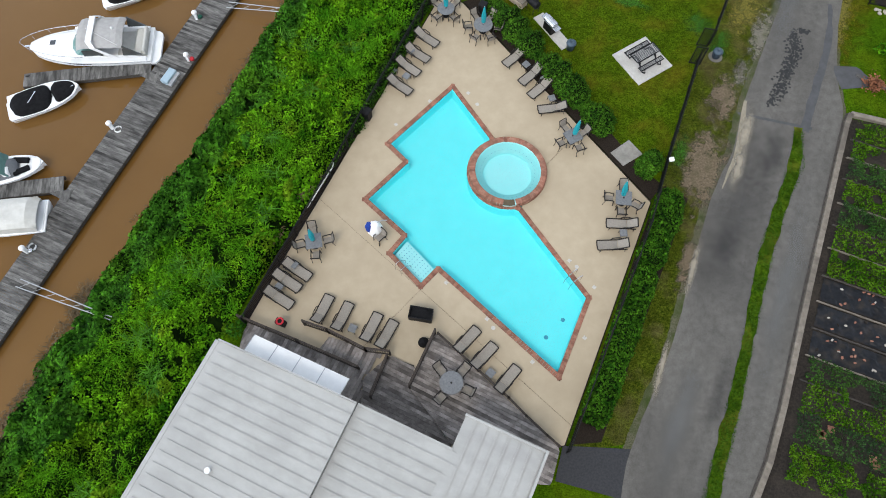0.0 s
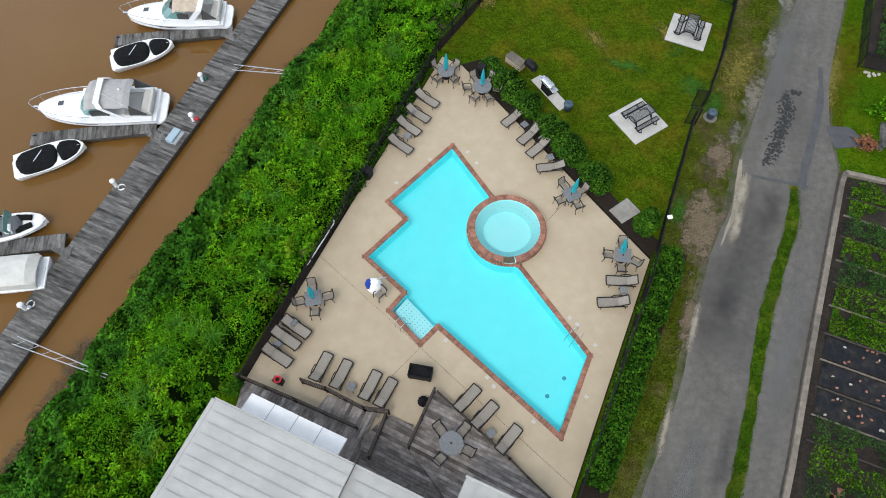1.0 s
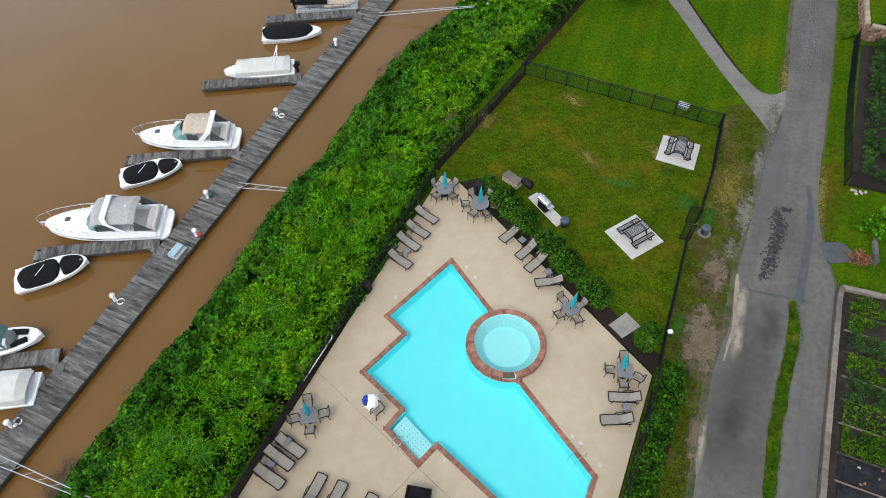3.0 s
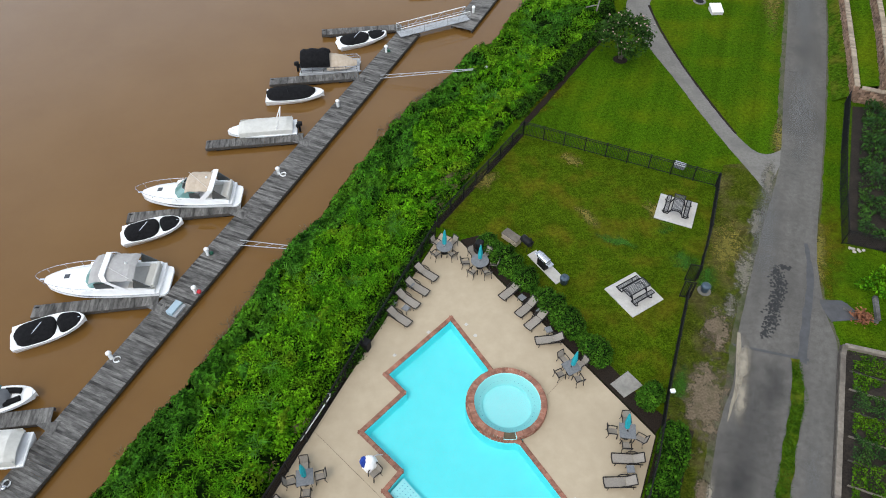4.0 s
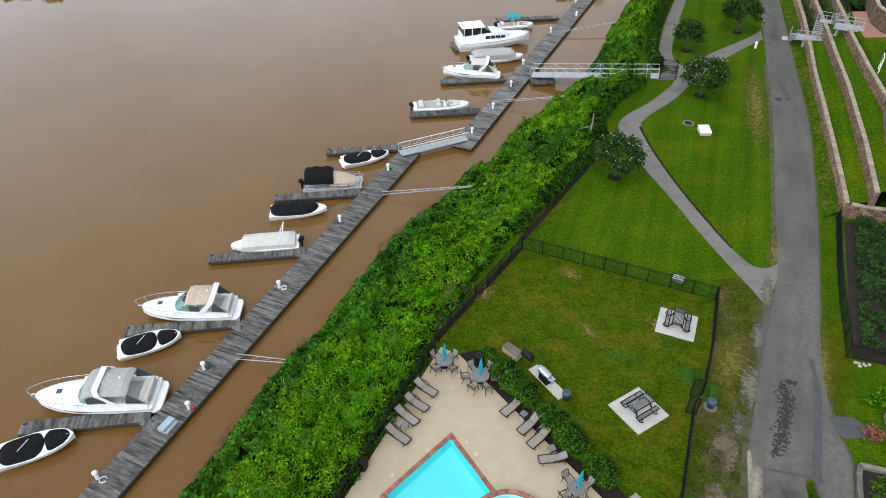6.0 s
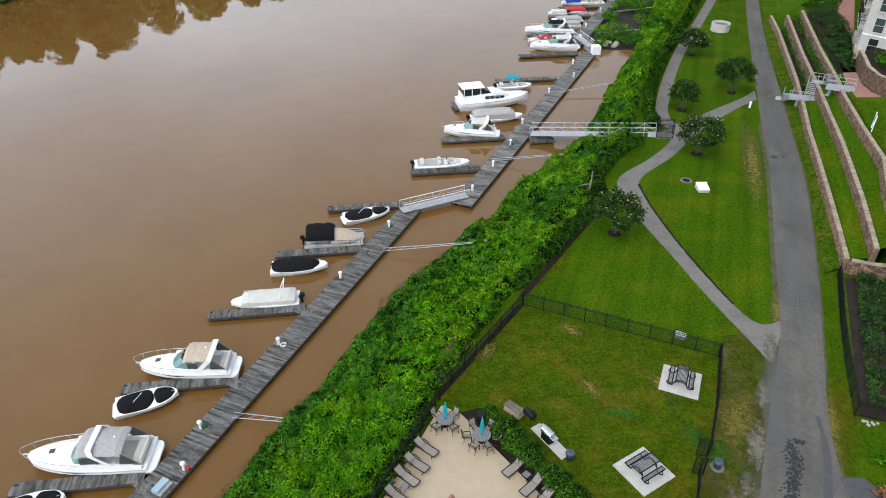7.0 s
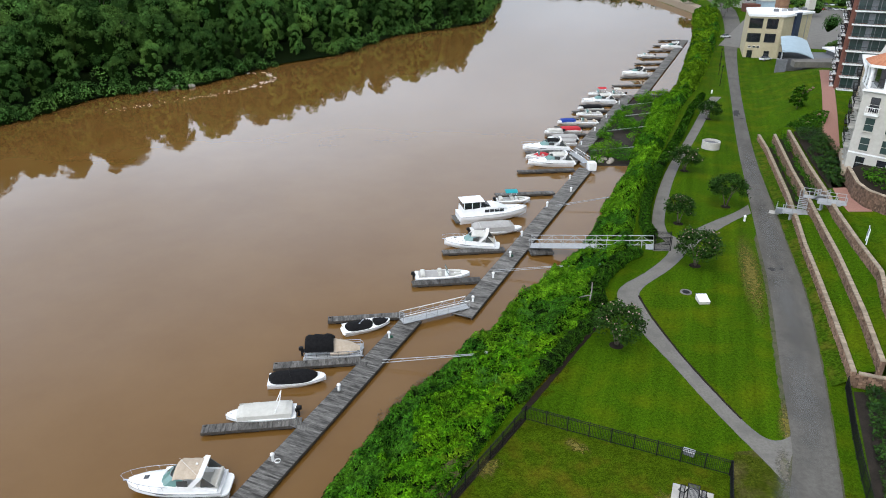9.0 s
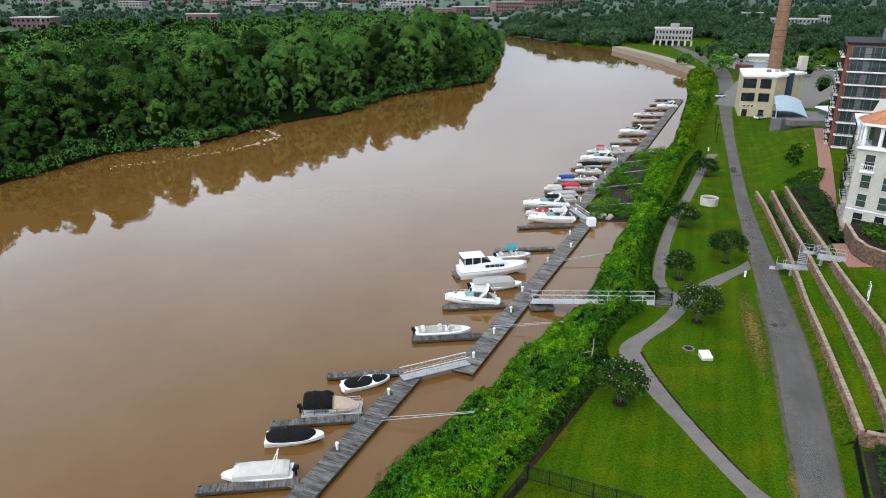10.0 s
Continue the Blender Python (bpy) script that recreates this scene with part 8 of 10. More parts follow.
        part("aft_curtain", Geo().loft([[(-0.33 * L, s * B * 0.42, top + 1.5), (-0.33 * L, s * B * 0.40, top + 1.5), (-0.45 * L, s * B * 0.40, top + 0.5), (-0.45 * L, s * B * 0.42, top + 0.5)][::s], [(-0.30 * L, s * B * 0.42, top + 0.5), (-0.30 * L, s * B * 0.40, top + 0.5), (-0.31 * L, s * B * 0.40, top + 0.45), (-0.31 * L, s * B * 0.42, top + 0.45)][::s]]), CURTAIN, t_, "smoky curtain behind the arch")
    zt = zc + 1.12
    rows = []
    x0, x1 = (-0.33 * L, 0.04 * L) if camper else (-0.33 * L, -0.03 * L)
    foot, crown = (-0.24 * L, -0.08 * L) if camper else (-0.18 * L, -0.33 * L)
    for i in range(9):
        xx = x0 + (x1 - x0) * i / 8
        rows.append([(xx, yy, zt - 0.32 * (yy / (B * 0.43)) ** 2 - (0.12 if i in (0, 8) else 0) + 0.03 * math.sin(i * 2.2)) for yy in np.linspace(-B * 0.43, B * 0.43, 7)])
    part("canvas_top", sheet(rows, 0.05), canvas, t_, "stretched canvas top")
    if arch:
        part("radar_arch", Geo().loft([[(foot + (crown - foot) * q + dx, yy, zz + dz) for dx, dz in ((-0.2, 0), (0.2, 0.05), (0.2, 0.13), (-0.2, 0.1))] for yy, zz, q in
                                       ((-B * 0.47, top + 0.35, 0.0), (-B * 0.46, zt - 0.3, 0.85), (-B * 0.36, zt + 0.03, 1.0), (B * 0.36, zt + 0.03, 1.0), (B * 0.46, zt - 0.3, 0.85), (B * 0.47, top + 0.35, 0.0))]), GEL, t_, "white radar arch")
    for s in (-1, 1):
        part("side_curtain", Geo().loft([[(xx, s * B * 0.425, zc - 0.05), (xx, s * B * 0.435, zc - 0.05), (xx, s * B * 0.425, zt - 0.6), (xx, s * B * 0.415, zt - 0.6)] for xx in (x0 + 0.5 * (x1 - x0), x1 - 0.3)]), CURTAIN, t_, "clear side curtain")
    pts = []
    for f in np.linspace(0.0, 1, 9):
        xx = 0.02 * L + f * 0.48 * L
        w, z = deck_line(L, B, top, min(xx, L * 0.495))
        pts.append((xx + 0.35 * f, w * 0.93, z + 0.55))
    rail = pts + [(x_, -y_, z_) for x_, y_, z_ in pts[::-1]]
    part("bow_rail", Geo().tube(rail, 0.02, 5), CHROME, t_)
    for p in pts[1::2]:
        for s in (-1, 1):
            part("stanchion", Geo().tube([(p[0], s * p[1], p[2]), (p[0] - 0.1, s * p[1], p[2] - 0.55)], 0.016, 5), CHROME, t_)
    part("anchor", Geo().box((L / 2 + 0.05, 0, top * 1.25), (0.5, 0.16, 0.1)), CHROME, t_)
    part("antenna", Geo().tube([(-0.3 * L, B * 0.4, zt - 0.2), (-0.16 * L, B * 0.45, zt + 1.9)], 0.014, 5), WHITE, t_)
    part("flag_light", Geo().lathe((-0.25 * L, 0, zt + 0.1), [(0.09, 0), (0.1, 0.08), (0.03, 0.16)], 8), WHITE, t_)
    for k in (-0.3, 0.0, 0.2):
        w, z = deck_line(L, B, top, k * L)
        part("fender", Geo().lathe((k * L, -w - 0.12, 0.3), [(0.04, 0), (0.11, 0.06), (0.11, 0.4), (0.04, 0.46)], 8), BLACK, t_)
    return t_


SCREEN_GLASS = glassy("green_windscreen", (0.10, 0.20, 0.185), 0.08)
CURTAIN = glassy("smoky_curtain", (0.05, 0.055, 0.055), 0.2)


def covered_runabout(x, y, a, L, B, cloth, label, split=0.62, outb=False, high=0.42, group="covered boats", hullm=None):
    """Open boat under a fitted cover in two fields."""
    t_ = boat("covered_boat", label, x, y, a, group)
    top = 0.62
    hull(t_, L, B, top, hullm or GEL)
    part("cover", dome(L, B, top, -L * 0.465, L * (split - 0.5) - 0.04, lambda f: high * (0.5 + 0.4 * math.sin(math.pi * min(1, f * 1.1)) + 0.08 * math.sin(9 * f)), 0.97, 18, rounded=True), cloth, t_, "dark fitted cover" if cloth is BLACK_CLOTH else "fitted cover", True)
    part("bow_cover", dome(L, B, top, L * (split - 0.5) + 0.05, L * 0.455, lambda f: 0.24 * (1 - f) + 0.06, 0.93, 16, rounded=True), cloth, t_, "", True)
    part("deck_rim", Geo().loft([[(xx, -deck_line(L, B, top, xx)[0], deck_line(L, B, top, xx)[1] - 0.02), (xx, -deck_line(L, B, top, xx)[0] * 0.84, deck_line(L, B, top, xx)[1] + 0.05),
                                  (xx, deck_line(L, B, top, xx)[0] * 0.84, deck_line(L, B, top, xx)[1] + 0.05), (xx, deck_line(L, B, top, xx)[0], deck_line(L, B, top, xx)[1] - 0.02)] for xx in np.linspace(-L / 2, L * 0.49, 14)]), hullm or GEL, t_)
    part("swim_platform", Geo().loft([[(-L / 2 - d_, q * B * 0.42 * k_, z_) for q, z_ in ((-1, 0.2), (1, 0.2), (1, 0.34), (-1, 0.34))] for d_, k_ in ((-0.08, 1.0), (0.12, 0.94), (0.26, 0.7))]), hullm or GEL, t_)
    part("tow_bar", Geo().tube([(-L * 0.2, -0.5, top + high + 0.1), (-L * 0.05, 0.15, top + high + 0.3)], 0.03, 5), CHROME, t_)
    part("cleat", Geo().box((L * 0.42, 0, top * 1.25 + 0.1), (0.2, 0.05, 0.05)), CHROME, t_)
    if outb:
        outboard(t_, L, 0.5)
    return t_


def tarped_boat(x, y, a, L, B, cloth, label, outb=True, high=0.5, pole=False, top=0.6, group="covered boats"):
    """Boat under one broad flat cover, bow left bare."""
    t_ = boat("covered_boat", label, x, y, a, group)
    hull(t_, L, B, top)
    part("deck_rim", dome(L, B, top, -L * 0.48, L * 0.48, lambda f: 0.03, 0.97, 8), GEL, t_)
    rows = []
    for i in range(10):
        xx = -L * 0.45 + L * 0.78 * i / 9
        w = B * 0.46 * (1 if i < 8 else 0.88)
        rows.append([(xx, yy, top + 0.18 + high * (1 - 0.35 * abs(yy / w) ** 3) - (high * 0.4 if i in (0, 9) else 0) + 0.03 * math.sin(i * 1.9 + yy * 3)) for yy in np.linspace(-w, w, 9)])
    part("cover", sheet(rows, 0.04), cloth, t_, "broad taut cover")
    for s in (-1, 1):
        part("cover_side", Geo().loft([[(xx, s * B * 0.46, top), (xx, s * B * 0.47, top), (xx, s * B * 0.462, top + 0.18 + high * 0.62), (xx, s * B * 0.452, top + 0.18 + high * 0.62)] for xx in np.linspace(-L * 0.44, L * 0.32, 6)]), cloth, t_)
    if outb:
        outboard(t_, L, 0.55)
    if pole:
        part("tow_tower", Geo().tube([(-L * 0.2, -B * 0.4, top + 0.3), (-L * 0.3, -B * 0.35, top + 1.9), (-L * 0.3, B * 0.35, top + 1.9), (-L * 0.2, B * 0.4, top + 0.3)], 0.05, 6), WHITE, t_)
    part("cleat", Geo().box((L * 0.42, 0, top * 1.25 + 0.05), (0.2, 0.05, 0.05)), CHROME, t_)
    return t_


def bowrider(x, y, a, L, B, label, seatm=WHITE_CLOTH, outb=True, top_cloth=None, bimini=None, group="open boats"):
    """Open boat with seats, console and windscreen."""
    t_ = boat("motor_boat", label, x, y, a, group)
    top = 0.62
    hull(t_, L, B, top)
    inner = [(deck_line(L, B, top, xx)[0] * 0.8, xx) for xx in np.linspace(-L * 0.44, L * 0.38, 10)]
    part("gunwale", Geo().loft([[(xx, -deck_line(L, B, top, xx)[0], deck_line(L, B, top, xx)[1]), (xx, -deck_line(L, B, top, xx)[0] * 0.8, deck_line(L, B, top, xx)[1] + 0.06), (xx, -deck_line(L, B, top, xx)[0] * 0.78, 0.3),
                                 (xx, deck_line(L, B, top, xx)[0] * 0.78, 0.3), (xx, deck_line(L, B, top, xx)[0] * 0.8, deck_line(L, B, top, xx)[1] + 0.06), (xx, deck_line(L, B, top, xx)[0], deck_line(L, B, top, xx)[1])] for xx in np.linspace(-L * 0.49, L * 0.47, 12)]), GEL, t_)
    part("sole", Geo().prism([(xx, -w) for w, xx in inner] + [(xx, w) for w, xx in inner[::-1]], top + 0.0, top + 0.09), GREY_CLOTH, t_, "grey cockpit floor")
    part("seat", Geo().box((-L * 0.36, 0, top + 0.25), (0.6, B * 0.66, 0.4), ch=0.08), seatm, t_)
    for s in (-1, 1):
        part("seat", Geo().box((-L * 0.05, s * B * 0.22, top + 0.3), (0.55, 0.55, 0.55), ch=0.1), seatm, t_)
        part("bow_seat", Geo().box((L * 0.24, s * B * 0.2, top + 0.2), (L * 0.2, 0.4, 0.25), rz=-s * 14, ch=0.06), seatm, t_)
    part("console", Geo().box((L * 0.07, -B * 0.2, top + 0.35), (0.5, 0.6, 0.6), ch=0.08), GEL, t_)
    part("windscreen", Geo().loft([[(L * 0.10, yy, top + 0.4), (L * 0.10 + 0.03, yy, top + 0.4), (L * 0.06, yy, top + 0.95), (L * 0.06 - 0.03, yy, top + 0.95)] for yy in (-B * 0.42, -B * 0.15, B * 0.15, B * 0.42)]), SCREEN_GLASS, t_)
    if outb:
        outboard(t_, L, 0.55)
    if top_cloth:
        part("cover", dome(L, B, top, -L * 0.3, L * 0.2, lambda f: 0.5 * math.sin(math.pi * f) + 0.2, 0.8, 7), top_cloth, t_, "cloth cover over the cockpit", True)
    if bimini:
        part("bimini_top", sheet([[(xx, yy, top + 1.75 - 0.25 * (yy / (B * 0.42)) ** 2) for yy in np.linspace(-B * 0.42, B * 0.42, 5)] for xx in np.linspace(-L * 0.25, L * 0.1, 5)], 0.05), bimini, t_)
        for s in (-1, 1):
            part("bimini_pole", Geo().tube([(-L * 0.08, s * B * 0.44, top), (-L * 0.2, s * B * 0.41, top + 1.5)], 0.02, 5).tube([(-L * 0.08, s * B * 0.44, top), (L * 0.08, s * B * 0.41, top + 1.5)], 0.02, 5), CHROME, t_)
    return t_


def motor_yacht(x, y, a, L, B):
    t_ = boat("motor_yacht", "large white motor yacht with enclosed cabin and flybridge", x, y, a)
    top = 1.35
    hull(t_, L, B, top, low=-0.45)
    part("foredeck", dome(L, B, top, -0.05 * L, L * 0.48, lambda f: 0.25 * (1 - f) + 0.03, 0.95, 8), GEL, t_, "", True)
    cab = part("cabin", Geo().loft([[(xx, -w, top), (xx - k, -w * 0.86, zz), (xx - k, w * 0.86, zz), (xx, w, top)] for xx, w, zz, k in ((-L * 0.46, B * 0.42, top + 1.15, 0), (0.02 * L, B * 0.42, top + 1.2, 0.0), (0.13 * L, B * 0.38, top + 0.9, 0.3), (0.27 * L, B * 0.24, top + 0.2, 0.2))]), GEL, t_, "white cabin house")
    for k in range(4):
        for s in (-1, 1):
            part("window", Geo().box((-0.12 * L + k * 0.07 * L, s * B * 0.405, top + 0.62), (0.06 * L, 0.06, 0.42), rx=s * 9), DARK_GLASS, cab)
    br = part("bridge_house", Geo().loft([[(xx, -w, top + 1.1), (xx - k, -w * 0.9, zz), (xx - k, w * 0.9, zz), (xx, w, top + 1.1)] for xx, w, zz, k in ((-L * 0.45, B * 0.38, top + 2.15, 0), (-0.2 * L, B * 0.36, top + 2.15, 0.0), (-0.06 * L, B * 0.33, top + 1.25, 0.0))]), DARK_GLASS, t_, "dark glazed flybridge enclosure")
    part("hard_top", Geo().box((-0.31 * L, 0, top + 2.22), (0.32 * L, B * 0.76, 0.12), ch=0.06), GEL, t_, "white hard top")
    for xx in (-0.44, -0.33, -0.21):
        for s in (-1, 1):
            part("pillar", Geo().box((xx * L, s * B * 0.365, top + 1.63), (0.1, 0.1, 1.1)), GEL, br)
    for s in (-1, 1):
        part("bow_rail", Geo().tube([(xx, s * deck_line(L, B, top, min(xx, 0.49 * L))[0] * 0.95, deck_line(L, B, top, min(xx, 0.49 * L))[1] + 0.7) for xx in np.linspace(0.0, 0.5 * L, 8)], 0.025, 5), CHROME, t_)
    part("radar", Geo().lathe((-0.3 * L, 0, top + 2.28), [(0.28, 0), (0.3, 0.12), (0.1, 0.22)], 12), WHITE, t_)
    part("swim_platform", Geo().box((-L / 2 - 0.35, 0, 0.35), (0.8, B * 0.9, 0.12), ch=0.05), DOCK_WOOD, t_)
    return t_


cruiser(-21.6, 36.55, 175, 9.1, 3.25, GREY_CLOTH, "white cabin cruiser with grey canvas camper top")
cruiser(-16.1, 45.6, 174, 8.0, 2.85, TAN_CLOTH, "white cabin cruiser with tan bimini and clear curtains", camper=False)
covered_runabout(-24.95, 32.6, 15, 5.1, 2.35, BLACK_CLOTH, "small white boat under a black fitted cover")
covered_runabout(-18.75, 42.1, 13, 4.9, 2.3, BLACK_CLOTH, "small white boat under a black fitted cover")
tarped_boat(-10.1, 54.25, 180, 6.6, 2.3, WHITE_CLOTH, "white deck boat under an off-white cover", pole=True)
bowrider(-27.3, 26.75, 6, 5.6, 2.1, "white open motor boat with dark grey cockpit", BLACK_CLOTH, False, GREY_SIDE)
tarped_boat(-27.4, 22.95, 178, 6.8, 2.5, WHITE_CLOTH, "boat under a broad off-white cover", False, 0.8)
# pontoon boat with a tall black canopy aft and a tan cover forward
t4 = boat("pontoon_boat", "pontoon boat with black cockpit canopy and tan bow cover", -3.3, 64.35, -3, "covered boats")
for s_ in (-0.85, 0.85):
    part("float_tube", Geo().tube([(-3.3, s_, 0.1), (-3.1, s_, 0.1), (2.6, s_, 0.1), (3.3, s_, 0.28)], [0.2, 0.32, 0.32, 0.05], 12), ALU, t4, "grey aluminium float", True)
part("deck_plate", Geo().box((0, 0, 0.48), (6.3, 2.45, 0.1), ch=0.03), ALU, t4)
for s_ in (-1, 1):
    part("side_fence", Geo().beam((-3.0, s_ * 1.18, 1.15), (2.9, s_ * 1.18, 1.05), 0.05, 0.05).beam((-3.0, s_ * 1.18, 0.8), (2.9, s_ * 1.18, 0.8), 0.04, 0.05), CHROME, t4)
    for k in range(6):
        part("fence_post", Geo().beam((-3.0 + k * 1.18, s_ * 1.18, 0.5), (-3.0 + k * 1.18, s_ * 1.18, 1.15), 0.05, 0.05), CHROME, t4)
part("bow_rail", Geo().tube([(2.9, -1.15, 1.05), (3.25, -0.7, 1.0), (3.25, 0.7, 1.0), (2.9, 1.15, 1.05)], 0.03, 6), CHROME, t4)
bow_c = []
for i, xx in enumerate(np.linspace(-0.3, 2.9, 13)):
    f = i / 12
    hh = 0.25 + 0.95 * (1 - f) ** 1.3 + 0.25 * math.sin(math.pi * f)
    ww = 1.2 * max(0.35, 1 - f ** 5)
    bow_c.append([(xx, yy * ww, 0.75 + hh * (1 - abs(yy) ** 2.6) + 0.03 * math.sin(3 * i + 4 * yy)) for yy in np.linspace(-1, 1, 11)])
part("bow_cover", sheet(bow_c, 0.04), TAN_CLOTH, t4, "draped tan cover", True)
can_ = []
for i, xx in enumerate(np.linspace(-3.0, 0.1, 9)):
    e_ = 0.35 if i in (0, 8) else 0.08 * (i % 3)
    can_.append([(xx, 1.15 * math.sin(q), 1.35 + (1.25 - e_) * math.cos(q)) for q in np.linspace(-1.75, 1.75, 13)])
part("canopy", sheet(can_, 0.05), BLACK_CLOTH, t4, "tall black cockpit canopy", True)
outboard(t4, 6.5, 0.6)
t5 = boat("covered_boat", "pale hulled boat under a full black cover", -7.0, 59.6, -2, "covered boats")
hull(t5, 5.9, 2.25, 0.62)
part("cover", dome(5.9, 2.25, 0.62, -2.85, 2.1, lambda f: 0.42 + 0.22 * math.sin(math.pi * f) + 0.05 * math.sin(11 * f), 0.98, 18, rounded=True), BLACK_CLOTH, t5, "black cover draped over the whole cockpit", True)
part("foredeck", dome(5.9, 2.25, 0.62, 1.6, 2.8, lambda f: 0.05, 0.97, 6), GEL, t5)
part("tow_bar", Geo().tube([(-0.5, -0.8, 0.9), (-0.75, -0.3, 1.75), (-0.75, 0.3, 1.75), (-0.5, 0.8, 0.9)], 0.035, 6), BLACK, t5)
covered_runabout(0.5, 69.3, 13, 5.6, 2.3, BLACK_CLOTH, "small white boat under a black fitted cover")
bowrider(11.0, 81.0, -2, 7.4, 2.5, "white open deck boat with outboard motor")
cruiser(16.3, 90.2, 166, 7.6, 2.6, WHITE_CLOTH, "white cabin cruiser with pale canvas top", camper=False)
tarped_boat(21.2, 95.1, 2, 8.2, 2.7, GREY_CLOTH, "boat under a rounded grey cover", True, 1.0)
motor_yacht(21.8, 100.9, 6, 11.6, 3.7)
bowrider(26.7, 107.3, 0, 6.0, 2.2, "small white motor boat with teal bimini", bimini=TEAL)
cruiser(38.6, 126.4, 176, 9.0, 2.9, WHITE_CLOTH, "white cabin cruiser at the far dock", camper=False)
bowrider(37.8, 130.9, 180, 6.2, 2.3, "small white motor boat with orange and blue covers", top_cloth=RED_CLOTH)
cruiser(40.2, 136.2, 172, 9.4, 3.0, BLACK_CLOTH, "white cabin cruiser with black canvas at the far dock", camper=False)
tarped_boat(44.9, 139.9, 178, 6.4, 2.3, GREY_CLOTH, "boat under a grey cover at the far dock")
tarped_boat(46.2, 143.4, 178, 6.8, 2.4, GREY_CLOTH, "boat under a grey cover at the far dock")
tarped_boat(45.6, 148.6, 178, 4.2, 2.0, WHITE_CLOTH, "small boat under a white cover at the far dock")
tarped_boat(49.6, 149.8, 178, 5.6, 2.3, RED_CLOTH, "boat under a red cover at the far dock")
tarped_boat(51.2, 156.9, 178, 4.6, 2.2, BLUE_CLOTH, "boat under a blue cover at the far dock")
bowrider(55.4, 156.2, 174, 6.6, 2.3, "white and yellow motor boat at the far dock", TAN_CLOTH)
bowrider(59.0, 163.6, 178, 6.6, 2.3, "white motor boat with dark hull line at the far dock")
tarped_boat(61.4, 169.8, 178, 6.6, 2.4, BLACK_CLOTH, "boat under a black cover at the far dock")
cruiser(65.8, 176.4, 176, 9.0, 2.9, WHITE_CLOTH, "white cabin cruiser at the far dock", camper=False)
bowrider(69.4, 185.6, 178, 6.6, 2.3, "dark motor boat with red bimini at the far dock", bimini=RED_CLOTH)
bowrider(73.4, 184.4, 178, 6.0, 2.3, "motor boat with white bimini at the far dock", bimini=WHITE_CLOTH)
cruiser(90.3, 212.4, 178, 8.0, 2.7, BLACK_CLOTH, "white cabin cruiser at a distant slip", camper=False)
bowrider(107.6, 245.0, 178, 6.6, 2.4, "white motor boat at a distant slip")
cruiser(125.0, 262.4, 178, 8.0, 2.7, WHITE_CLOTH, "white cabin cruiser at a distant slip", camper=False)

# ---- terraced retaining walls ----
def wall_line(line, z0, high, name, label):
    """A stone retaining wall with stones on its face and pale capstones."""
    pts = resample(line, 2 * int(sum((Vector(b) - Vector(a)).length for a, b in zip(line, line[1:])) / 0.55))
    w_ = thing(name, label, "retaining wall", kind="structure")
    back = [(x + 0.4, y - 0.15) for x, y in pts]
    g = Geo()
    n_ = len(pts)
    vs = [(x, y, z0 - 0.3) for x, y in pts] + [(x, y, z0 + high) for x, y in pts] + [(x, y, z0 + high) for x, y in back] + [(x, y, z0 - 0.3) for x, y in back]
    fs = []
    for k in range(3):
        fs += [(k * n_ + i + 1, k * n_ + i, (k + 1) * n_ + i, (k + 1) * n_ + i + 1) for i in range(n_ - 1)]
    fs += [(0, n_, 2 * n_, 3 * n_), (4 * n_ - 1, 3 * n_ - 1, 2 * n_ - 1, n_ - 1)]
    g.add(vs, fs)
    part("wall_core", g, STONE, w_)
    st_, cp = Geo(), Geo()
    rows_ = 7
    for a, b in zip(pts, pts[1:]):
        mx, my = (a[0] + b[0]) / 2, (a[1] + b[1]) / 2
        ang = math.degrees(math.atan2(b[1] - a[1], b[0] - a[0]))
        L_ = math.hypot(b[0] - a[0], b[1] - a[1])
        for k in range(rows_):
            s = RNG.uniform(-0.1, 0.1)
            st_.box((mx - 0.02 + RNG.uniform(-0.03, 0.02), my + s, z0 + (k + 0.5) * high / rows_), (L_ * RNG.uniform(0.86, 1.0), 0.12, high / rows_ - 0.025), ang)
        cp.box((mx + 0.16, my - 0.06, z0 + high + 0.05), (L_ * 0.97, 0.46, 0.12 + RNG.uniform(-0.01, 0.02)), ang)
    tagged(part("stones", st_, STONE, w_, "rough reddish brown stones"), kind="stuff")
    tagged(part("capstones", cp, CAP, w_, "pale buff capstones"), kind="stuff")
    return w_


wall_line(WALL_1, 0.0, TERRACE, "terrace_wall", "lower brown stone terrace wall with pale capstones")
wall_line(WALL_2, TERRACE, TERRACE, "terrace_wall", "middle brown stone terrace wall with pale capstones")
wall_line(WALL_3, 2 * TERRACE, TERRACE, "terrace_wall", "upper brown stone terrace wall with pale capstones")
wall_line([(50.6, 46.4), (48.2, 47.2), (46.6, 48.1)], 0.0, TERRACE, "terrace_wall", "short brown stone return wall closing the terraces")
foot = resample(WALL_1, 80)
solid("grass_bank", Geo().ribbon([(max(x - 1.7, float(curve_x(ROAD_R, y)) + 0.25), y, 0.012) for x, y in foot], [(x + 0.03, y, 0.60) for x, y in foot], 0.0), VERGE_GRASS, "grassy bank rising from the lane to the terrace wall", "grass", kind="structure")
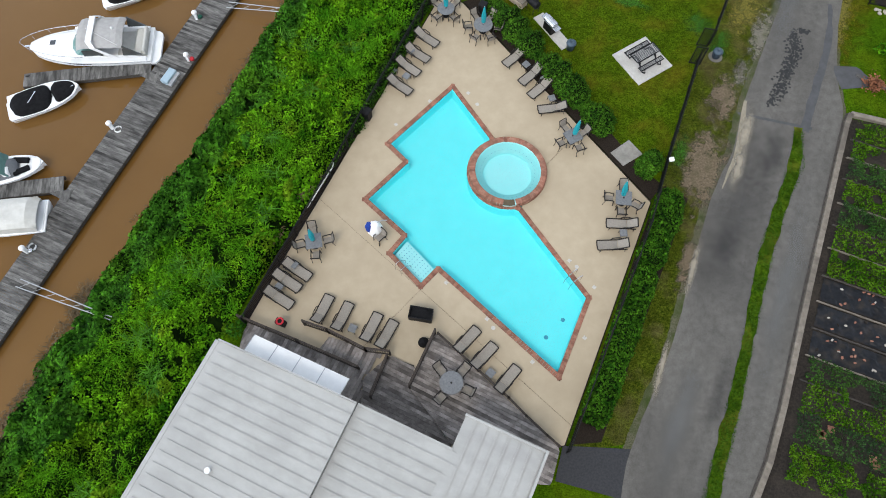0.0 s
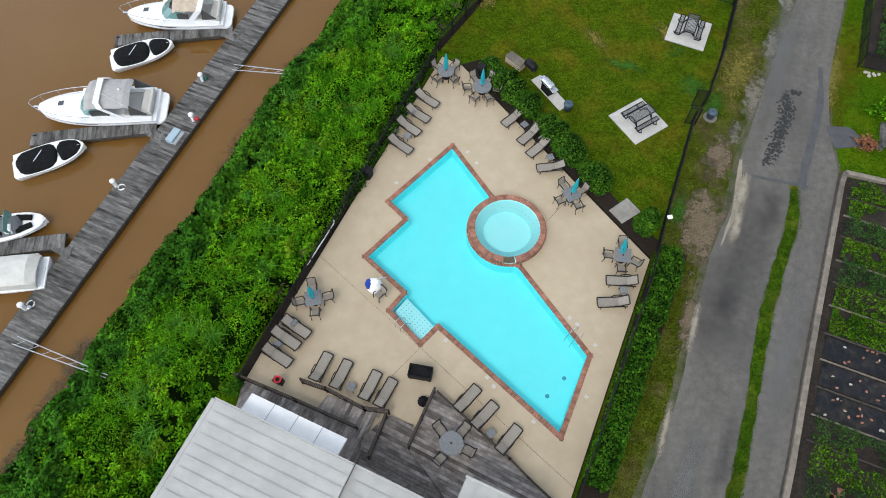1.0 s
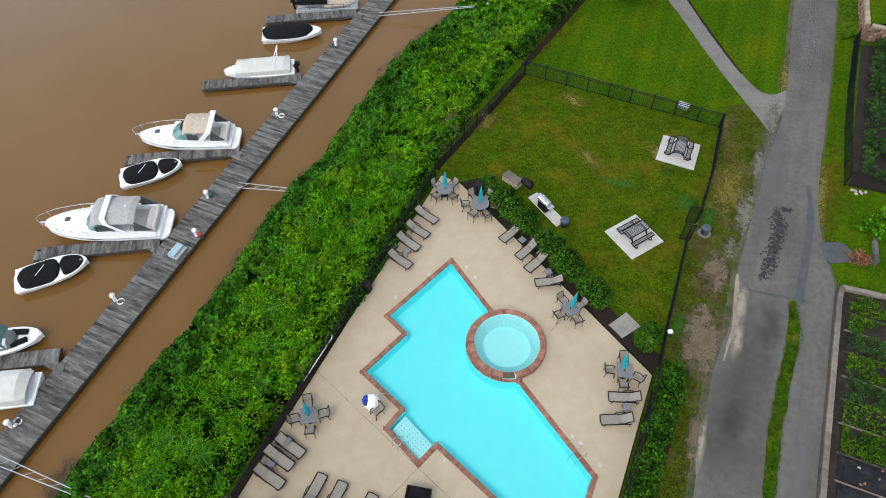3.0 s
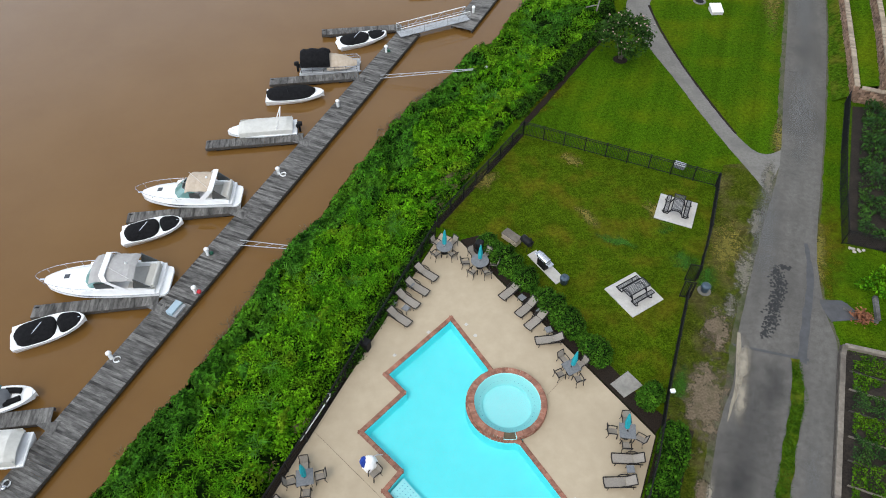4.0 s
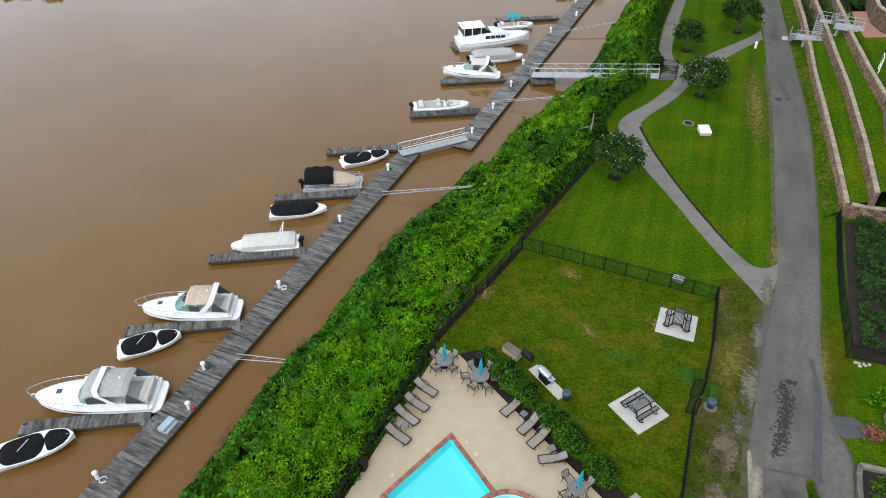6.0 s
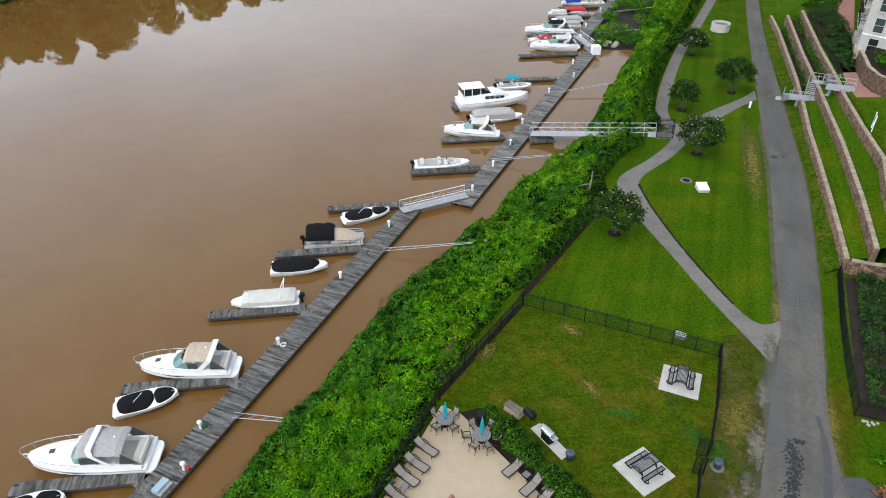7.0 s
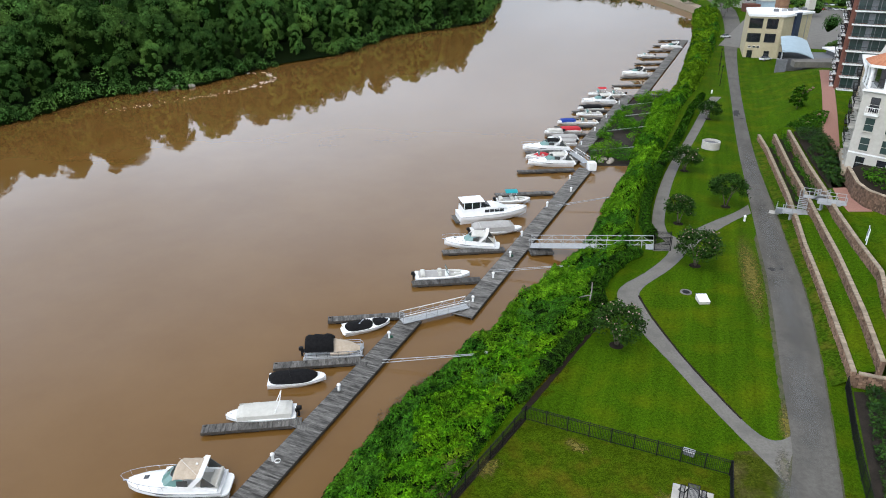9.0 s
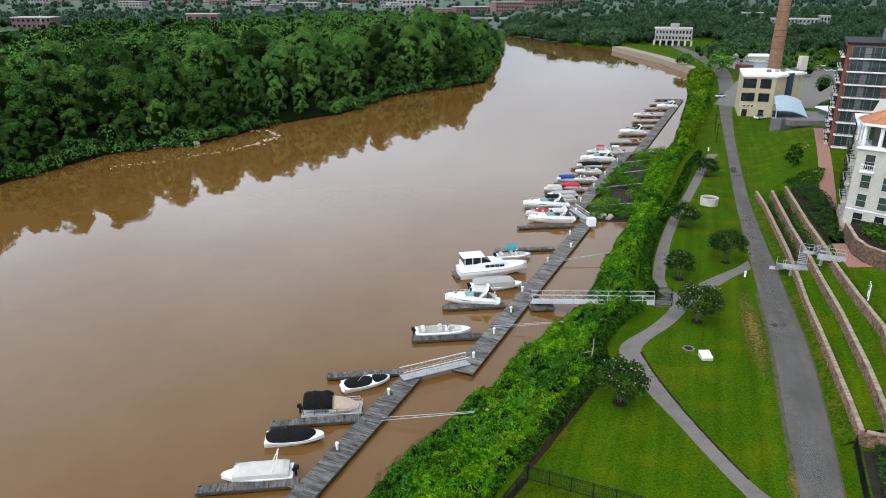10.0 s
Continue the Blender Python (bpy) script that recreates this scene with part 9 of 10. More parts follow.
for lo, hi, z in ((WALL_1, WALL_2, TERRACE), (WALL_2, WALL_3, 2 * TERRACE)):
    a, b = resample([(x + 0.3, y) for x, y in lo], 60), resample([(x + 0.45, y) for x, y in hi], 60)
    a = [(x, y, z - 0.12) for x, y in a]
    b = [(x, y, z - 0.12 + 0.62 * min(1.0, max(0.0, (88 - y) / 5))) for x, y in b]
    solid("terrace_lawn", Geo().ribbon(a, b, z, 1.5), LAWN, "strip of green grass between terrace walls", "grass", kind="structure")


def shrub_patch(poly, density, leaf, high, label, material=LEAF_DARK, z=None, name="shrubs", bumps=1.6, bare=0.0):
    """Low planting over a polygon."""
    xs, ys = [p[0] for p in poly], [p[1] for p in poly]
    area = (max(xs) - min(xs)) * (max(ys) - min(ys))
    n_ = int(area * density)
    x, y = GREEN.uniform(min(xs), max(xs), n_), GREEN.uniform(min(ys), max(ys), n_)
    k = np.array([inside(poly, p, q) for p, q in zip(x, y)])
    k = k & (patchy(x, y, bumps, 4) + 0.15 * patchy(x, y, 0.4, 6) > bare)
    x, y = x[k], y[k]
    base = height(x, y) if z is None else z
    hh = high * (0.1 + 1.2 * patchy(x, y, bumps, 4) * patchy(x, y, bumps * 0.45, 8) + 0.15 * patchy(x, y, 0.5))
    tagged(new(name, leaf_mesh(name, np.stack([x, y, base + hh * GREEN.uniform(0.5, 1.05, len(x)) + 0.03], 1), leaf, material)), label, "shrubs", kind="stuff")


def band(lo, hi, y0, y1, d0=0.7, d1=0.3):
    ys = np.linspace(y0, y1, 12)
    return [(interp(lo, q) + d0, q) for q in ys] + [(interp(hi, q) - d1, q) for q in ys[::-1]]


for lo, hi, z in ((WALL_1, WALL_2, TERRACE - 0.1), (WALL_2, WALL_3, 2 * TERRACE - 0.1)):
    b_ = band(lo, hi, 90, 119)
    solid("planting_bed", Geo().prism([(x, y) for x, y in b_], z - 0.2, z + 0.03), MULCH, "dark mulched terrace bed", "planting bed", kind="structure")
    shrub_patch(b_, 70, 0.15, 1.6, "low mixed green shrubs in a terrace bed", z=z, bare=0.46)
up_ = [(interp(WALL_3, q) + 1.0, q) for q in np.linspace(88, 118, 8)] + [(interp(WALL_3, q) + 6.5, q) for q in np.linspace(118, 88, 8)]
solid("planting_bed", Geo().prism(up_, 4.6, 4.84), MULCH, "dark mulched bed above the terrace walls", "planting bed", kind="structure")
shrub_patch(up_, 60, 0.17, 1.7, "mixed green shrubs above the terrace walls", LEAF_VEG, z=4.8, bare=0.47)
shrub_patch([(84, 118), (92, 121), (100, 131), (96, 134), (86, 127)], 26, 0.26, 1.3, "dark shrubs on the slope beside the path")
for k in range(5):
    x, y = 88 + k * 2.1 + RNG.uniform(-1, 1), 124 + k * 1.2 + RNG.uniform(-1, 1)
    g = Geo().lathe((0, 0, 0), [(0.5, -0.2), (0.9, 0.2), (0.75, 0.7), (0.3, 0.95)], 7)
    solid("boulder", g, STONE, "brown weathered boulder on the planted slope", "boulder", "slope boulders", at=pose(x, y, float(height(x, y)), RNG.uniform(-20, 20), RNG.uniform(-20, 20), RNG.uniform(0, 360)) @ Matrix.Diagonal((0.9, 0.7, 0.6, 1)))
for k in range(4):
    x, y = 108 + k * 1.5, 152 + k * 1.1
    solid("stone_block", Geo().box((0, 0, 0.2), (1.0, 0.6, 0.4), ch=0.12), STONE, "weathered stone block in the grass slope", "stone block", "slope stones", at=pose(x, y, float(height(x, y)), 5, 5, 30 + k * 8))

wall_line([(71.4, 76.6), (70.3, 80.4), (71.0, 83.7), (72.6, 86.8), (74.4, 90.4)], 4.75, 2.5, "garden_wall", "curved brown stone garden wall with pale capstones")
solid("raised_bed", Geo().prism([(71.9, 77.0), (90, 76.5), (79.5, 92.4), (75.0, 90.2), (73.2, 86.6), (71.6, 83.5), (70.9, 80.4)], 4.6, 7.1), MULCH, "dark mulched raised bed behind the garden wall", "planting bed", kind="structure")
shrub_patch([(72.4, 78.0), (80, 78), (78.5, 88), (75.6, 89), (72.4, 83.5)], 14, 0.26, 1.3, "dark rounded shrubs behind the garden wall", z=7.1)
# marsh between the far dock and the bank
marsh = [(46.4, 125.2), (56, 124.0), (62, 138), (76, 164), (90, 184.5), (82.6, 184.8), (76.8, 179.5), (64.6, 161.0), (55.0, 145.0), (49.2, 135.0)]
solid("mud_flat", Geo().prism(marsh, -3.6, -2.93), SOIL, "low dark mud flat beside the far dock", "mud", kind="structure")
shrub_patch(marsh, 40, 0.19, 2.9, "rounded green marsh bushes on the mud flat", LEAF_BUSH, -2.95, "marsh_plants", 3.4, 0.62)
shrub_patch(marsh, 40, 0.19, 2.4, "dark green marsh plants on the mud flat", LEAF_SHORE, -2.95, "marsh_plants", 4.6, 0.52)
for k in range(7):
    x, y = 50 + RNG.uniform(-1.5, 3), 126.5 + RNG.uniform(-1, 2.5)
    solid("shore_boulder", Geo().lathe((0, 0, 0), [(0.5, -0.2), (0.9, 0.2), (0.75, 0.6), (0.3, 0.85)], 7), ROCK, "pale boulder on the muddy shore", "boulder", "shore boulders", at=pose(x, y, -2.95, RNG.uniform(-15, 15), RNG.uniform(-15, 15), RNG.uniform(0, 360)) @ Matrix.Diagonal((1.0, 0.7, 0.7, 1)))

# the brick walk on the upper level
strip("brick_walk", [(67.0, 79.0), (68.6, 83.4), (72.6, 91.2), (76.6, 98.6), (87.0, 114.4), (104, 139), (122, 166.5), (128, 176)],
      [(70.4, 78.6), (71.4, 82.0), (75.2, 90.2), (78.8, 97.2), (89.6, 113.0), (106.6, 138), (124.8, 165.5), (131, 175.5)], 4.84, PINK_PAVE, "reddish brick paved walk on the upper terrace", "walkway", 0.02, 90)

# ---- metal stair over the walls ----
stair = thing("metal_stair", "grey galvanised metal stair and landings over the terrace walls", "stair", at=pose(0, 0, 0))


def landing(poly, z, rail_edges):
    part("landing", Geo().prism(poly, z - 0.12, z), ALU, stair)
    for i in rail_edges:
        a, b = Vector((*poly[i], z)), Vector((*poly[(i + 1) % len(poly)], z))
        up = Vector((0, 0, 1))
        for h_ in (0.55, 1.05):
            part("rail", Geo().beam(a + up * h_, b + up * h_, 0.06, 0.06), ALU, stair)
        n_ = max(1, round((b - a).length / 1.3))
        for k in range(n_ + 1):
            p = a.lerp(b, k / n_)
            part("post", Geo().beam(p, p + up * 1.08, 0.07, 0.07), ALU, stair)


SA, SB = Vector((0.85, -0.53, 0)), Vector((0.53, 0.85, 0))


def deck_at(p, length, depth):
    """Corners of a landing from its near west corner, along and into the slope."""
    p = Vector((*p, 0))
    return [tuple(q[:2]) for q in (p, p + SA * length, p + SA * length + SB * depth, p + SB * depth)]


def flight(a, b, width, n_):
    """A straight run of open treads between two stringers with handrails."""
    a, b = Vector(a), Vector(b)
    d = (b - a).normalized()
    flat_ = Vector((d.x, d.y, 0)).normalized()
    cross_ = Vector((-flat_.y, flat_.x, 0))
    turn = math.degrees(math.atan2(cross_.y, cross_.x))
    for k in range(n_):
        c = a.lerp(b, (k + 0.5) / n_)
        part("tread", Geo().box(tuple(c), (width, 0.28, 0.05), rz=turn), ALU, stair)
    for s in (-width / 2, width / 2):
        e, f = a + cross_ * s, b + cross_ * s
        part("stringer", Geo().beam(e, f, 0.08, 0.26), ALU, stair)
        for h_ in (0.5, 1.0):
            part("rail", Geo().beam(e + Vector((0, 0, h_)), f + Vector((0, 0, h_)), 0.06, 0.06), ALU, stair)
        for q in (0.0, 0.5, 1.0):
            p = e.lerp(f, q)
            part("post", Geo().beam(p, p + Vector((0, 0, 1.0)), 0.06, 0.06), ALU, stair)


landing(deck_at((63.1, 87.3), 3.9, 1.5), 1.75, (0, 1))
landing(deck_at((66.9, 88.6), 3.0, 1.3), 3.35, (1, 2, 3))
landing(deck_at((65.0, 82.9), 3.6, 1.6), 4.92, (0, 2, 3))
flight((64.75, 90.2, 0.1), (63.9, 88.85, 1.65), 1.2, 8)
flight((65.9, 86.95, 1.85), (67.3, 88.9, 3.3), 1.2, 8)
flight((68.9, 87.9, 3.4), (67.6, 85.0, 4.85), 1.2, 8)
for x, y, z0_, z in ((64.3, 86.9, 0.0, 1.7), (66.5, 83.8, 3.2, 4.85)):
    part("column", Geo().beam((x, y, z0_), (x, y, z - 0.1), 0.3, 0.3), ALU, stair)
    part("foot", Geo().box((x, y, z0_ + 0.05), (0.7, 0.7, 0.1)), ALU, stair)
for a, b in zip(deck_at((63.1, 87.3), 3.9, 1.5), deck_at((63.1, 87.3), 3.9, 1.5)[1:]):
    part("edge_beam", Geo().beam((*a, 1.6), (*b, 1.6), 0.1, 0.3), ALU, stair)
for a, b in zip(deck_at((65.0, 82.9), 3.6, 1.6), deck_at((65.0, 82.9), 3.6, 1.6)[1:]):
    part("edge_beam", Geo().beam((*a, 4.76), (*b, 4.76), 0.1, 0.3), ALU, stair)
solid("stair_apron", Geo().prism([(63.3, 90.7), (64.9, 89.7), (65.8, 90.9), (64.2, 91.9)], -0.05, 0.05), CONCRETE, "pale concrete apron at the stair foot", "pavement", kind="structure")
sign = thing("notice_board", "white notice board on two posts on the upper lawn", "sign", at=pose(62.4, 69.3, 4.8, 0, 0, 55))
part("board", Geo().box((0, 0, 1.35), (1.5, 0.06, 1.3), ch=0.02), WHITE, sign)
part("picture_bar", Geo().box((0, 0.04, 1.75), (1.2, 0.02, 0.3)).box((0.25, 0.04, 1.2), (0.7, 0.02, 0.5)), GREY_SIDE, sign, "grey printed panel")
for x in (-0.68, 0.68):
    part("post", Geo().beam((x, 0, 0), (x, 0, 2.05), 0.1, 0.1), WHITE, sign)

# overgrown ground south of the walls
solid("rough_ground", Geo().prism([(39.6, 36.2), (36.6, 31.0), (47, 25.5), (64, 33), (64, 47), (50.6, 46.2), (46.2, 47.4)], -0.1, 0.03), SOIL, "dark weedy ground behind the lane fence", "soil", kind="structure")
shrub_patch([(40.5, 36.5), (37.5, 31.5), (47, 26), (62, 34), (60, 50), (50.5, 47.8), (46.6, 46.8)], 90, 0.15, 1.9, "dark overgrown shrubs behind the fence", LEAF_VEG, bare=0.22)
for k in range(9):
    solid("stone", Geo().lathe((0, 0, 0), [(0.08, -0.04), (0.13, 0.04), (0.09, 0.1), (0.03, 0.13)], 7), ROCK, "pale stone heaped by the fence corner", "stone", "fence stones", at=pose(36.2 + RNG.uniform(0, 1.3), 30.2 + RNG.uniform(-0.25, 0.3), 0.03, RNG.uniform(-20, 20), 0, RNG.uniform(0, 360)) @ Matrix.Diagonal((RNG.uniform(0.7, 1.5), 1, 1, 1)))
shrub_patch([(-11.4, 12.2), (-10.2, 13.1), (-10.0, 12.3), (-10.6, 11.5)], 150, 0.11, 0.8, "dark green weeds beside the deck corner", LEAF_SHORE, bumps=0.7)
shrub_patch([(34.5, 26.8), (36.5, 25.2), (40, 26), (39, 28.8)], 40, 0.18, 0.7, "low green shrubs by the fence", LEAF)
shrub_patch([(34.6, 22.6), (38, 21.5), (42, 24), (39, 26)], 60, 0.2, 1.3, "dark rounded shrubs beside the plots", LEAF_DARK)

# ---- kitchen garden ----
gd = Vector((0.866, -0.5))
edge = [(17.2, -1.3), (18.6, 0.5), (20.4, 3.4), (24.4, 10.4), (28.4, 17.2), (30.75, 21.2), (31.3, 21.9), (33.6, 20.9), (37.0, 19.0)]
gw = thing("garden_edging", "low weathered timber edging round kitchen garden beds", "garden edging", kind="structure")
for a, b in zip(edge, edge[1:]):
    n_ = max(1, round((Vector(b) - Vector(a)).length / 1.9))
    for k in range(n_):
        p, q = Vector(a).lerp(Vector(b), k / n_), Vector(a).lerp(Vector(b), (k + 1) / n_)
        part("timber", Geo().beam((p.x, p.y, 0.13), (q.x - 0.01, q.y, 0.13), 0.34, 0.3), EDGING, gw)
    part("kerb", Geo().beam((a[0] - 0.22, a[1] + 0.1, 0.04), (b[0] - 0.22, b[1] + 0.1, 0.04), 0.1, 0.12), DOCK_SIDE, gw)
solid("garden_soil", Geo().prism([(17.4, -1.5), (34, -11), (46, 14), (33.6, 20.7), (31.3, 21.6), (30.8, 21.0)], -0.02, 0.045), SOIL, "dark bare soil of a kitchen garden", "soil", kind="structure")
STOPS = [0.2, 2.0, 3.9, 5.5, 7.3, 9.1, 10.9, 12.9, 14.6, 16.3, 18.2, 19.9, 21.4]
o0 = Vector((18.95, -0.3))
run = Vector((0.497, 0.868))
for k, s in enumerate(STOPS):
    p = o0 + run * (s + 2.0)
    q = p + gd * 6.2
    if s > 2.5:
        part("bed_board", Geo().beam((p.x, p.y, 0.11), (q.x, q.y, 0.11), 0.06, 0.16), EDGING if k % 2 else DOCK_SIDE, gw)


def bed(s0, s1, w0=0.15, w1=6.0):
    a, b = o0 + run * (s0 + 2.0), o0 + run * (s1 + 2.0)
    return [tuple(p) for p in (a + gd * w0, a + gd * w1, b + gd * w1, b + gd * w0)]


for s0, s1 in ((5.55, 7.2), (7.4, 9.0), (9.2, 10.8)):
    c = bed(s0 + 0.05, s1 - 0.05)
    P = [Vector(p) for p in c]
    rows = [[(*(P[0].lerp(P[1], i / 60).lerp(P[3].lerp(P[2], i / 60), j / 18)), 0.13 + 0.07 * noise.noise((i * 0.2, j * 0.27, s0)) + 0.07 * noise.noise((i * 0.55 + j * 0.3, j * 0.5, s0)) + 0.03 * noise.noise((i * 1.3, j * 1.4, s0))) for j in range(19)] for i in range(61)]
    solid("plastic_sheet", sheet(rows, 0.02), PLASTIC, "wrinkled black plastic sheet over a garden bed", "plastic sheet", "plastic covered beds", smooth=True)
    for k in range(16):
        p = P[0].lerp(P[1], RNG.random()).lerp(P[3].lerp(P[2], RNG.random()), RNG.random())
        solid("stone", Geo().lathe((0, 0, 0), [(0.05, -0.02), (0.085, 0.02), (0.05, 0.07)], 6), RNG.choice((ROCK, BRICK, BRICK, SOIL)), "small stone holding down plastic sheet", "stone", "garden stones",
              at=pose(p.x, p.y, 0.12, RNG.uniform(-20, 20), 0, RNG.uniform(0, 360)) @ Matrix.Diagonal((1.4, 0.9, 1, 1)))
for s0, s1, m_, h_, d_ in ((10.9, 12.8, LEAF_GARDEN, 0.5, 95), (12.9, 14.5, LEAF_GARDEN, 0.6, 60), (14.6, 16.2, LEAF_VEG, 0.6, 80), (16.3, 18.1, LEAF_GARDEN, 0.5, 80), (18.2, 19.8, LEAF_VEG, 0.7, 80), (19.9, 21.3, LEAF_GARDEN, 0.4, 75), (21.5, 23.0, LEAF_GARDEN, 0.4, 80),
                           (0.2, 2.0, LEAF_VEG, 0.7, 45), (2.0, 3.8, LEAF_GARDEN, 0.9, 60), (3.95, 5.4, LEAF_VEG, 0.7, 60), (-2.0, 0.1, LEAF_GARDEN, 0.6, 90)):
    shrub_patch(bed(s0, s1), d_ * 3.0, 0.085, h_ * 1.5, "leafy green vegetables in a garden bed", m_, 0.04, "vegetables", 0.9, 0.30)
for k in range(5):
    p = o0 + run * RNG.uniform(2.4, 5.4) + gd * RNG.uniform(0.8, 5)
    solid("paving_slab", Geo().box((0, 0, 0.06), (0.4, 0.4, 0.05), ch=0.01), BRICK, "square reddish slab laid between vegetables", "paving slab", "garden slabs", at=pose(p.x, p.y, 0.02, 0, 0, -20))
strip("garden_border", [tuple(o0 + gd * 6.5), tuple(o0 + run * 10 + gd * 6.5)], [tuple(o0 + gd * 7.4), tuple(o0 + run * 10 + gd * 7.2)], 0.1, CAP, "pale stone border between garden beds", "border", 0.15, 50)
tr_ = thing("timber_offcut", "grey weathered timber frame leaning by the plots", "timber", at=pose(35.2, 24.6, 0.0, 0, 0, 65))
part("plank", Geo().box((0, 0, 0.18), (2.2, 0.3, 0.3), rx=12, ch=0.02), DOCK_WOOD, tr_)
part("plank", Geo().box((-0.9, 1.1, 0.08), (2.4, 0.2, 0.12), rz=75), DOCK_WOOD, tr_)
dry = thing("dry_bush", "small rust brown dry bush at the lane edge", "bush", at=pose(33.7, 24.0, 0.03))
q = np.random.RandomState(3).normal(size=(350, 3)) * [0.3, 0.3, 0.16] + [0, 0, 0.3]
q[:, 2] = np.maximum(q[:, 2], 0.03)
ob = new("leaves", leaf_mesh("leaves", q, 0.13, DRY_LEAF))
ob.parent = dry
part("twigs", Geo().tube([(0, 0, 0), (0.1, 0.05, 0.4)], 0.02, 5).tube([(0, 0, 0), (-0.15, 0.1, 0.35)], 0.015, 5), BARK, dry)

# ---- buildings ----
def wall_at(a, b):
    """Pose with x along the wall from a to b and y out of it (to the right of the way)."""
    a, b = Vector(a), Vector(b)
    return Matrix.Translation((a.x, a.y, 0)) @ pose(0, 0, 0, 0, 0, math.degrees(math.atan2(b.y - a.y, b.x - a.x))), (b - a).length


def window(house, m, x, z, w, h, glass=DARK_GLASS, frame_m=WHITE, mull=1, sill=True, trans=True):
    """A window in a wall: pane, frame, bars and sill. The wall's outside is local -y."""
    w_ = part("window", Geo().box((0, 0.02, 0), (w, 0.06, h)), glass, house, at=m @ pose(x, -0.03, z))
    g = Geo()
    for s in (-1, 1):
        g.box((s * w / 2, -0.03, 0), (0.06, 0.1, h + 0.06)).box((0, -0.03, s * h / 2), (w + 0.06, 0.1, 0.06))
    for k in range(mull):
        g.box((-w / 2 + w * (k + 1) / (mull + 1), -0.02, 0), (0.05, 0.08, h))
    if trans:
        g.box((0, -0.02, 0), (w, 0.08, 0.05))
    part("frame", g, frame_m, w_)
    if sill:
        part("sill", Geo().box((0, -0.1, -h / 2 - 0.09), (w + 0.3, 0.28, 0.1)), frame_m, w_)
    return w_


def balcony(house, m, x, z, w, depth, slab_m=WHITE, rail_m=BLACK):
    b_ = part("balcony", Geo().box((0, -depth / 2, 0), (w, depth, 0.24)), slab_m, house, at=m @ pose(x, 0, z))
    g = Geo().box((0, -depth + 0.05, 1.1), (w, 0.06, 0.08)).box((0, -depth + 0.05, 0.25), (w, 0.05, 0.05))
    for s in (-1, 1):
        g.box((s * (w / 2 - 0.04), -depth / 2, 1.1), (0.06, depth, 0.08))
    for k in range(int(w / 0.28) + 1):
        g.box((-w / 2 + 0.05 + k * (w - 0.1) / int(w / 0.28), -depth + 0.05, 0.6), (0.04, 0.04, 1.0))
    part("railing", g, rail_m, b_)
    return b_


A_ = (76.4, 93.6)
F_, L_d = Vector((0.60, -0.80)), Vector((0.57, 0.82))
wA = Vector(A_)
P1, P2 = wA + F_ * 26, wA + L_d * 11
white_house = thing("white_apartment_house", "white stucco apartment house with tall windows and terracotta roof turret", "apartment house")
part("wall", Geo().prism([tuple(wA), tuple(P1), tuple(P1 + Vector((14, 10))), tuple(P2 + Vector((14, 2))), tuple(P2)], 3.0, 18.2), STUCCO, white_house)
part("plinth", Geo().prism([tuple(wA + Vector((-0.35, -0.1))), tuple(P1 + Vector((-0.35, -0.3))), tuple(P1), tuple(P2), tuple(P2 + Vector((-0.35, 0.2)))], 3.0, 6.2), CAP, white_house, "pale stone plinth")
m, n_ = wall_at(wA, P1)
for lv, z in enumerate((7.2, 10.2, 13.2, 16.2)):
    for k in range(8):
        x = 1.9 + k * 3.0
        window(white_house, m, x, z, 1.35, 2.05 if lv < 3 else 2.3, GREEN_GLASS if lv in (1, 2) else DARK_GLASS, STUCCO, mull=0)
balcony(white_house, m, 1.9, 14.75, 1.9, 0.7, WHITE, WHITE)
part("cornice", Geo().box((n_ / 2, -0.12, 18.2), (n_ + 0.4, 0.5, 0.35), ch=0.08), WHITE, white_house, at=m)
part("string_course", Geo().box((n_ / 2, -0.05, 8.7), (n_, 0.14, 0.22)), WHITE, white_house, at=m)
m2, n2 = wall_at(P2, wA)
for z in (7.4, 10.4, 13.4, 16.4):
    for x in (2.4, 5.6, 8.9):
        window(white_house, m2, x, z, 1.5, 2.1, DARK_GLASS, STUCCO, 0)
        if z > 9:
            balcony(white_house, m2, x, z - 1.25, 2.2, 0.8, STUCCO, BLACK)
tur = [tuple(wA + F_ * 0.3 + Vector((0.2, 0))), tuple(wA + F_ * 7.2), tuple(wA + F_ * 7.2 + Vector((5.2, 4))), tuple(wA + L_d * 4.5 + Vector((4.0, 1.5))), tuple(wA + L_d * 4.5)]
part("terrace_floor", Geo().prism(tur, 18.2, 18.5), WHITE, white_house)
part("turret_core", Geo().prism(inset(tur, 1.3), 18.4, 21.7), DARK_GLASS, white_house, "dark glazed roof room")
for a, b in zip(tur, tur[1:] + tur[:1]):
    va, vb = Vector(a), Vector(b)
    k_ = max(1, round((vb - va).length / 2.4))
    for k in range(k_):
        p = va.lerp(vb, k / k_)
        part("column", Geo().box((p.x, p.y, 20.1), (0.4, 0.4, 3.2), ch=0.04), WHITE, white_house)
    part("railing", Geo().beam((*a, 19.5), (*b, 19.5), 0.06, 0.08).beam((*a, 18.7), (*b, 18.7), 0.05, 0.05), BLACK, white_house)
cx, cy = sum(p[0] for p in tur) / 5, sum(p[1] for p in tur) / 5
ev = inset(tur, -0.6)
part("eave", Geo().prism(ev, 21.6, 22.0), WHITE, white_house)
rt = part("roof", Geo().add([(*p, 22.0) for p in ev] + [(cx, cy, 24.2)], [(i, (i + 1) % 5, 5) for i in range(5)]), TERRACOTTA, white_house, "terracotta tiled hip roof")
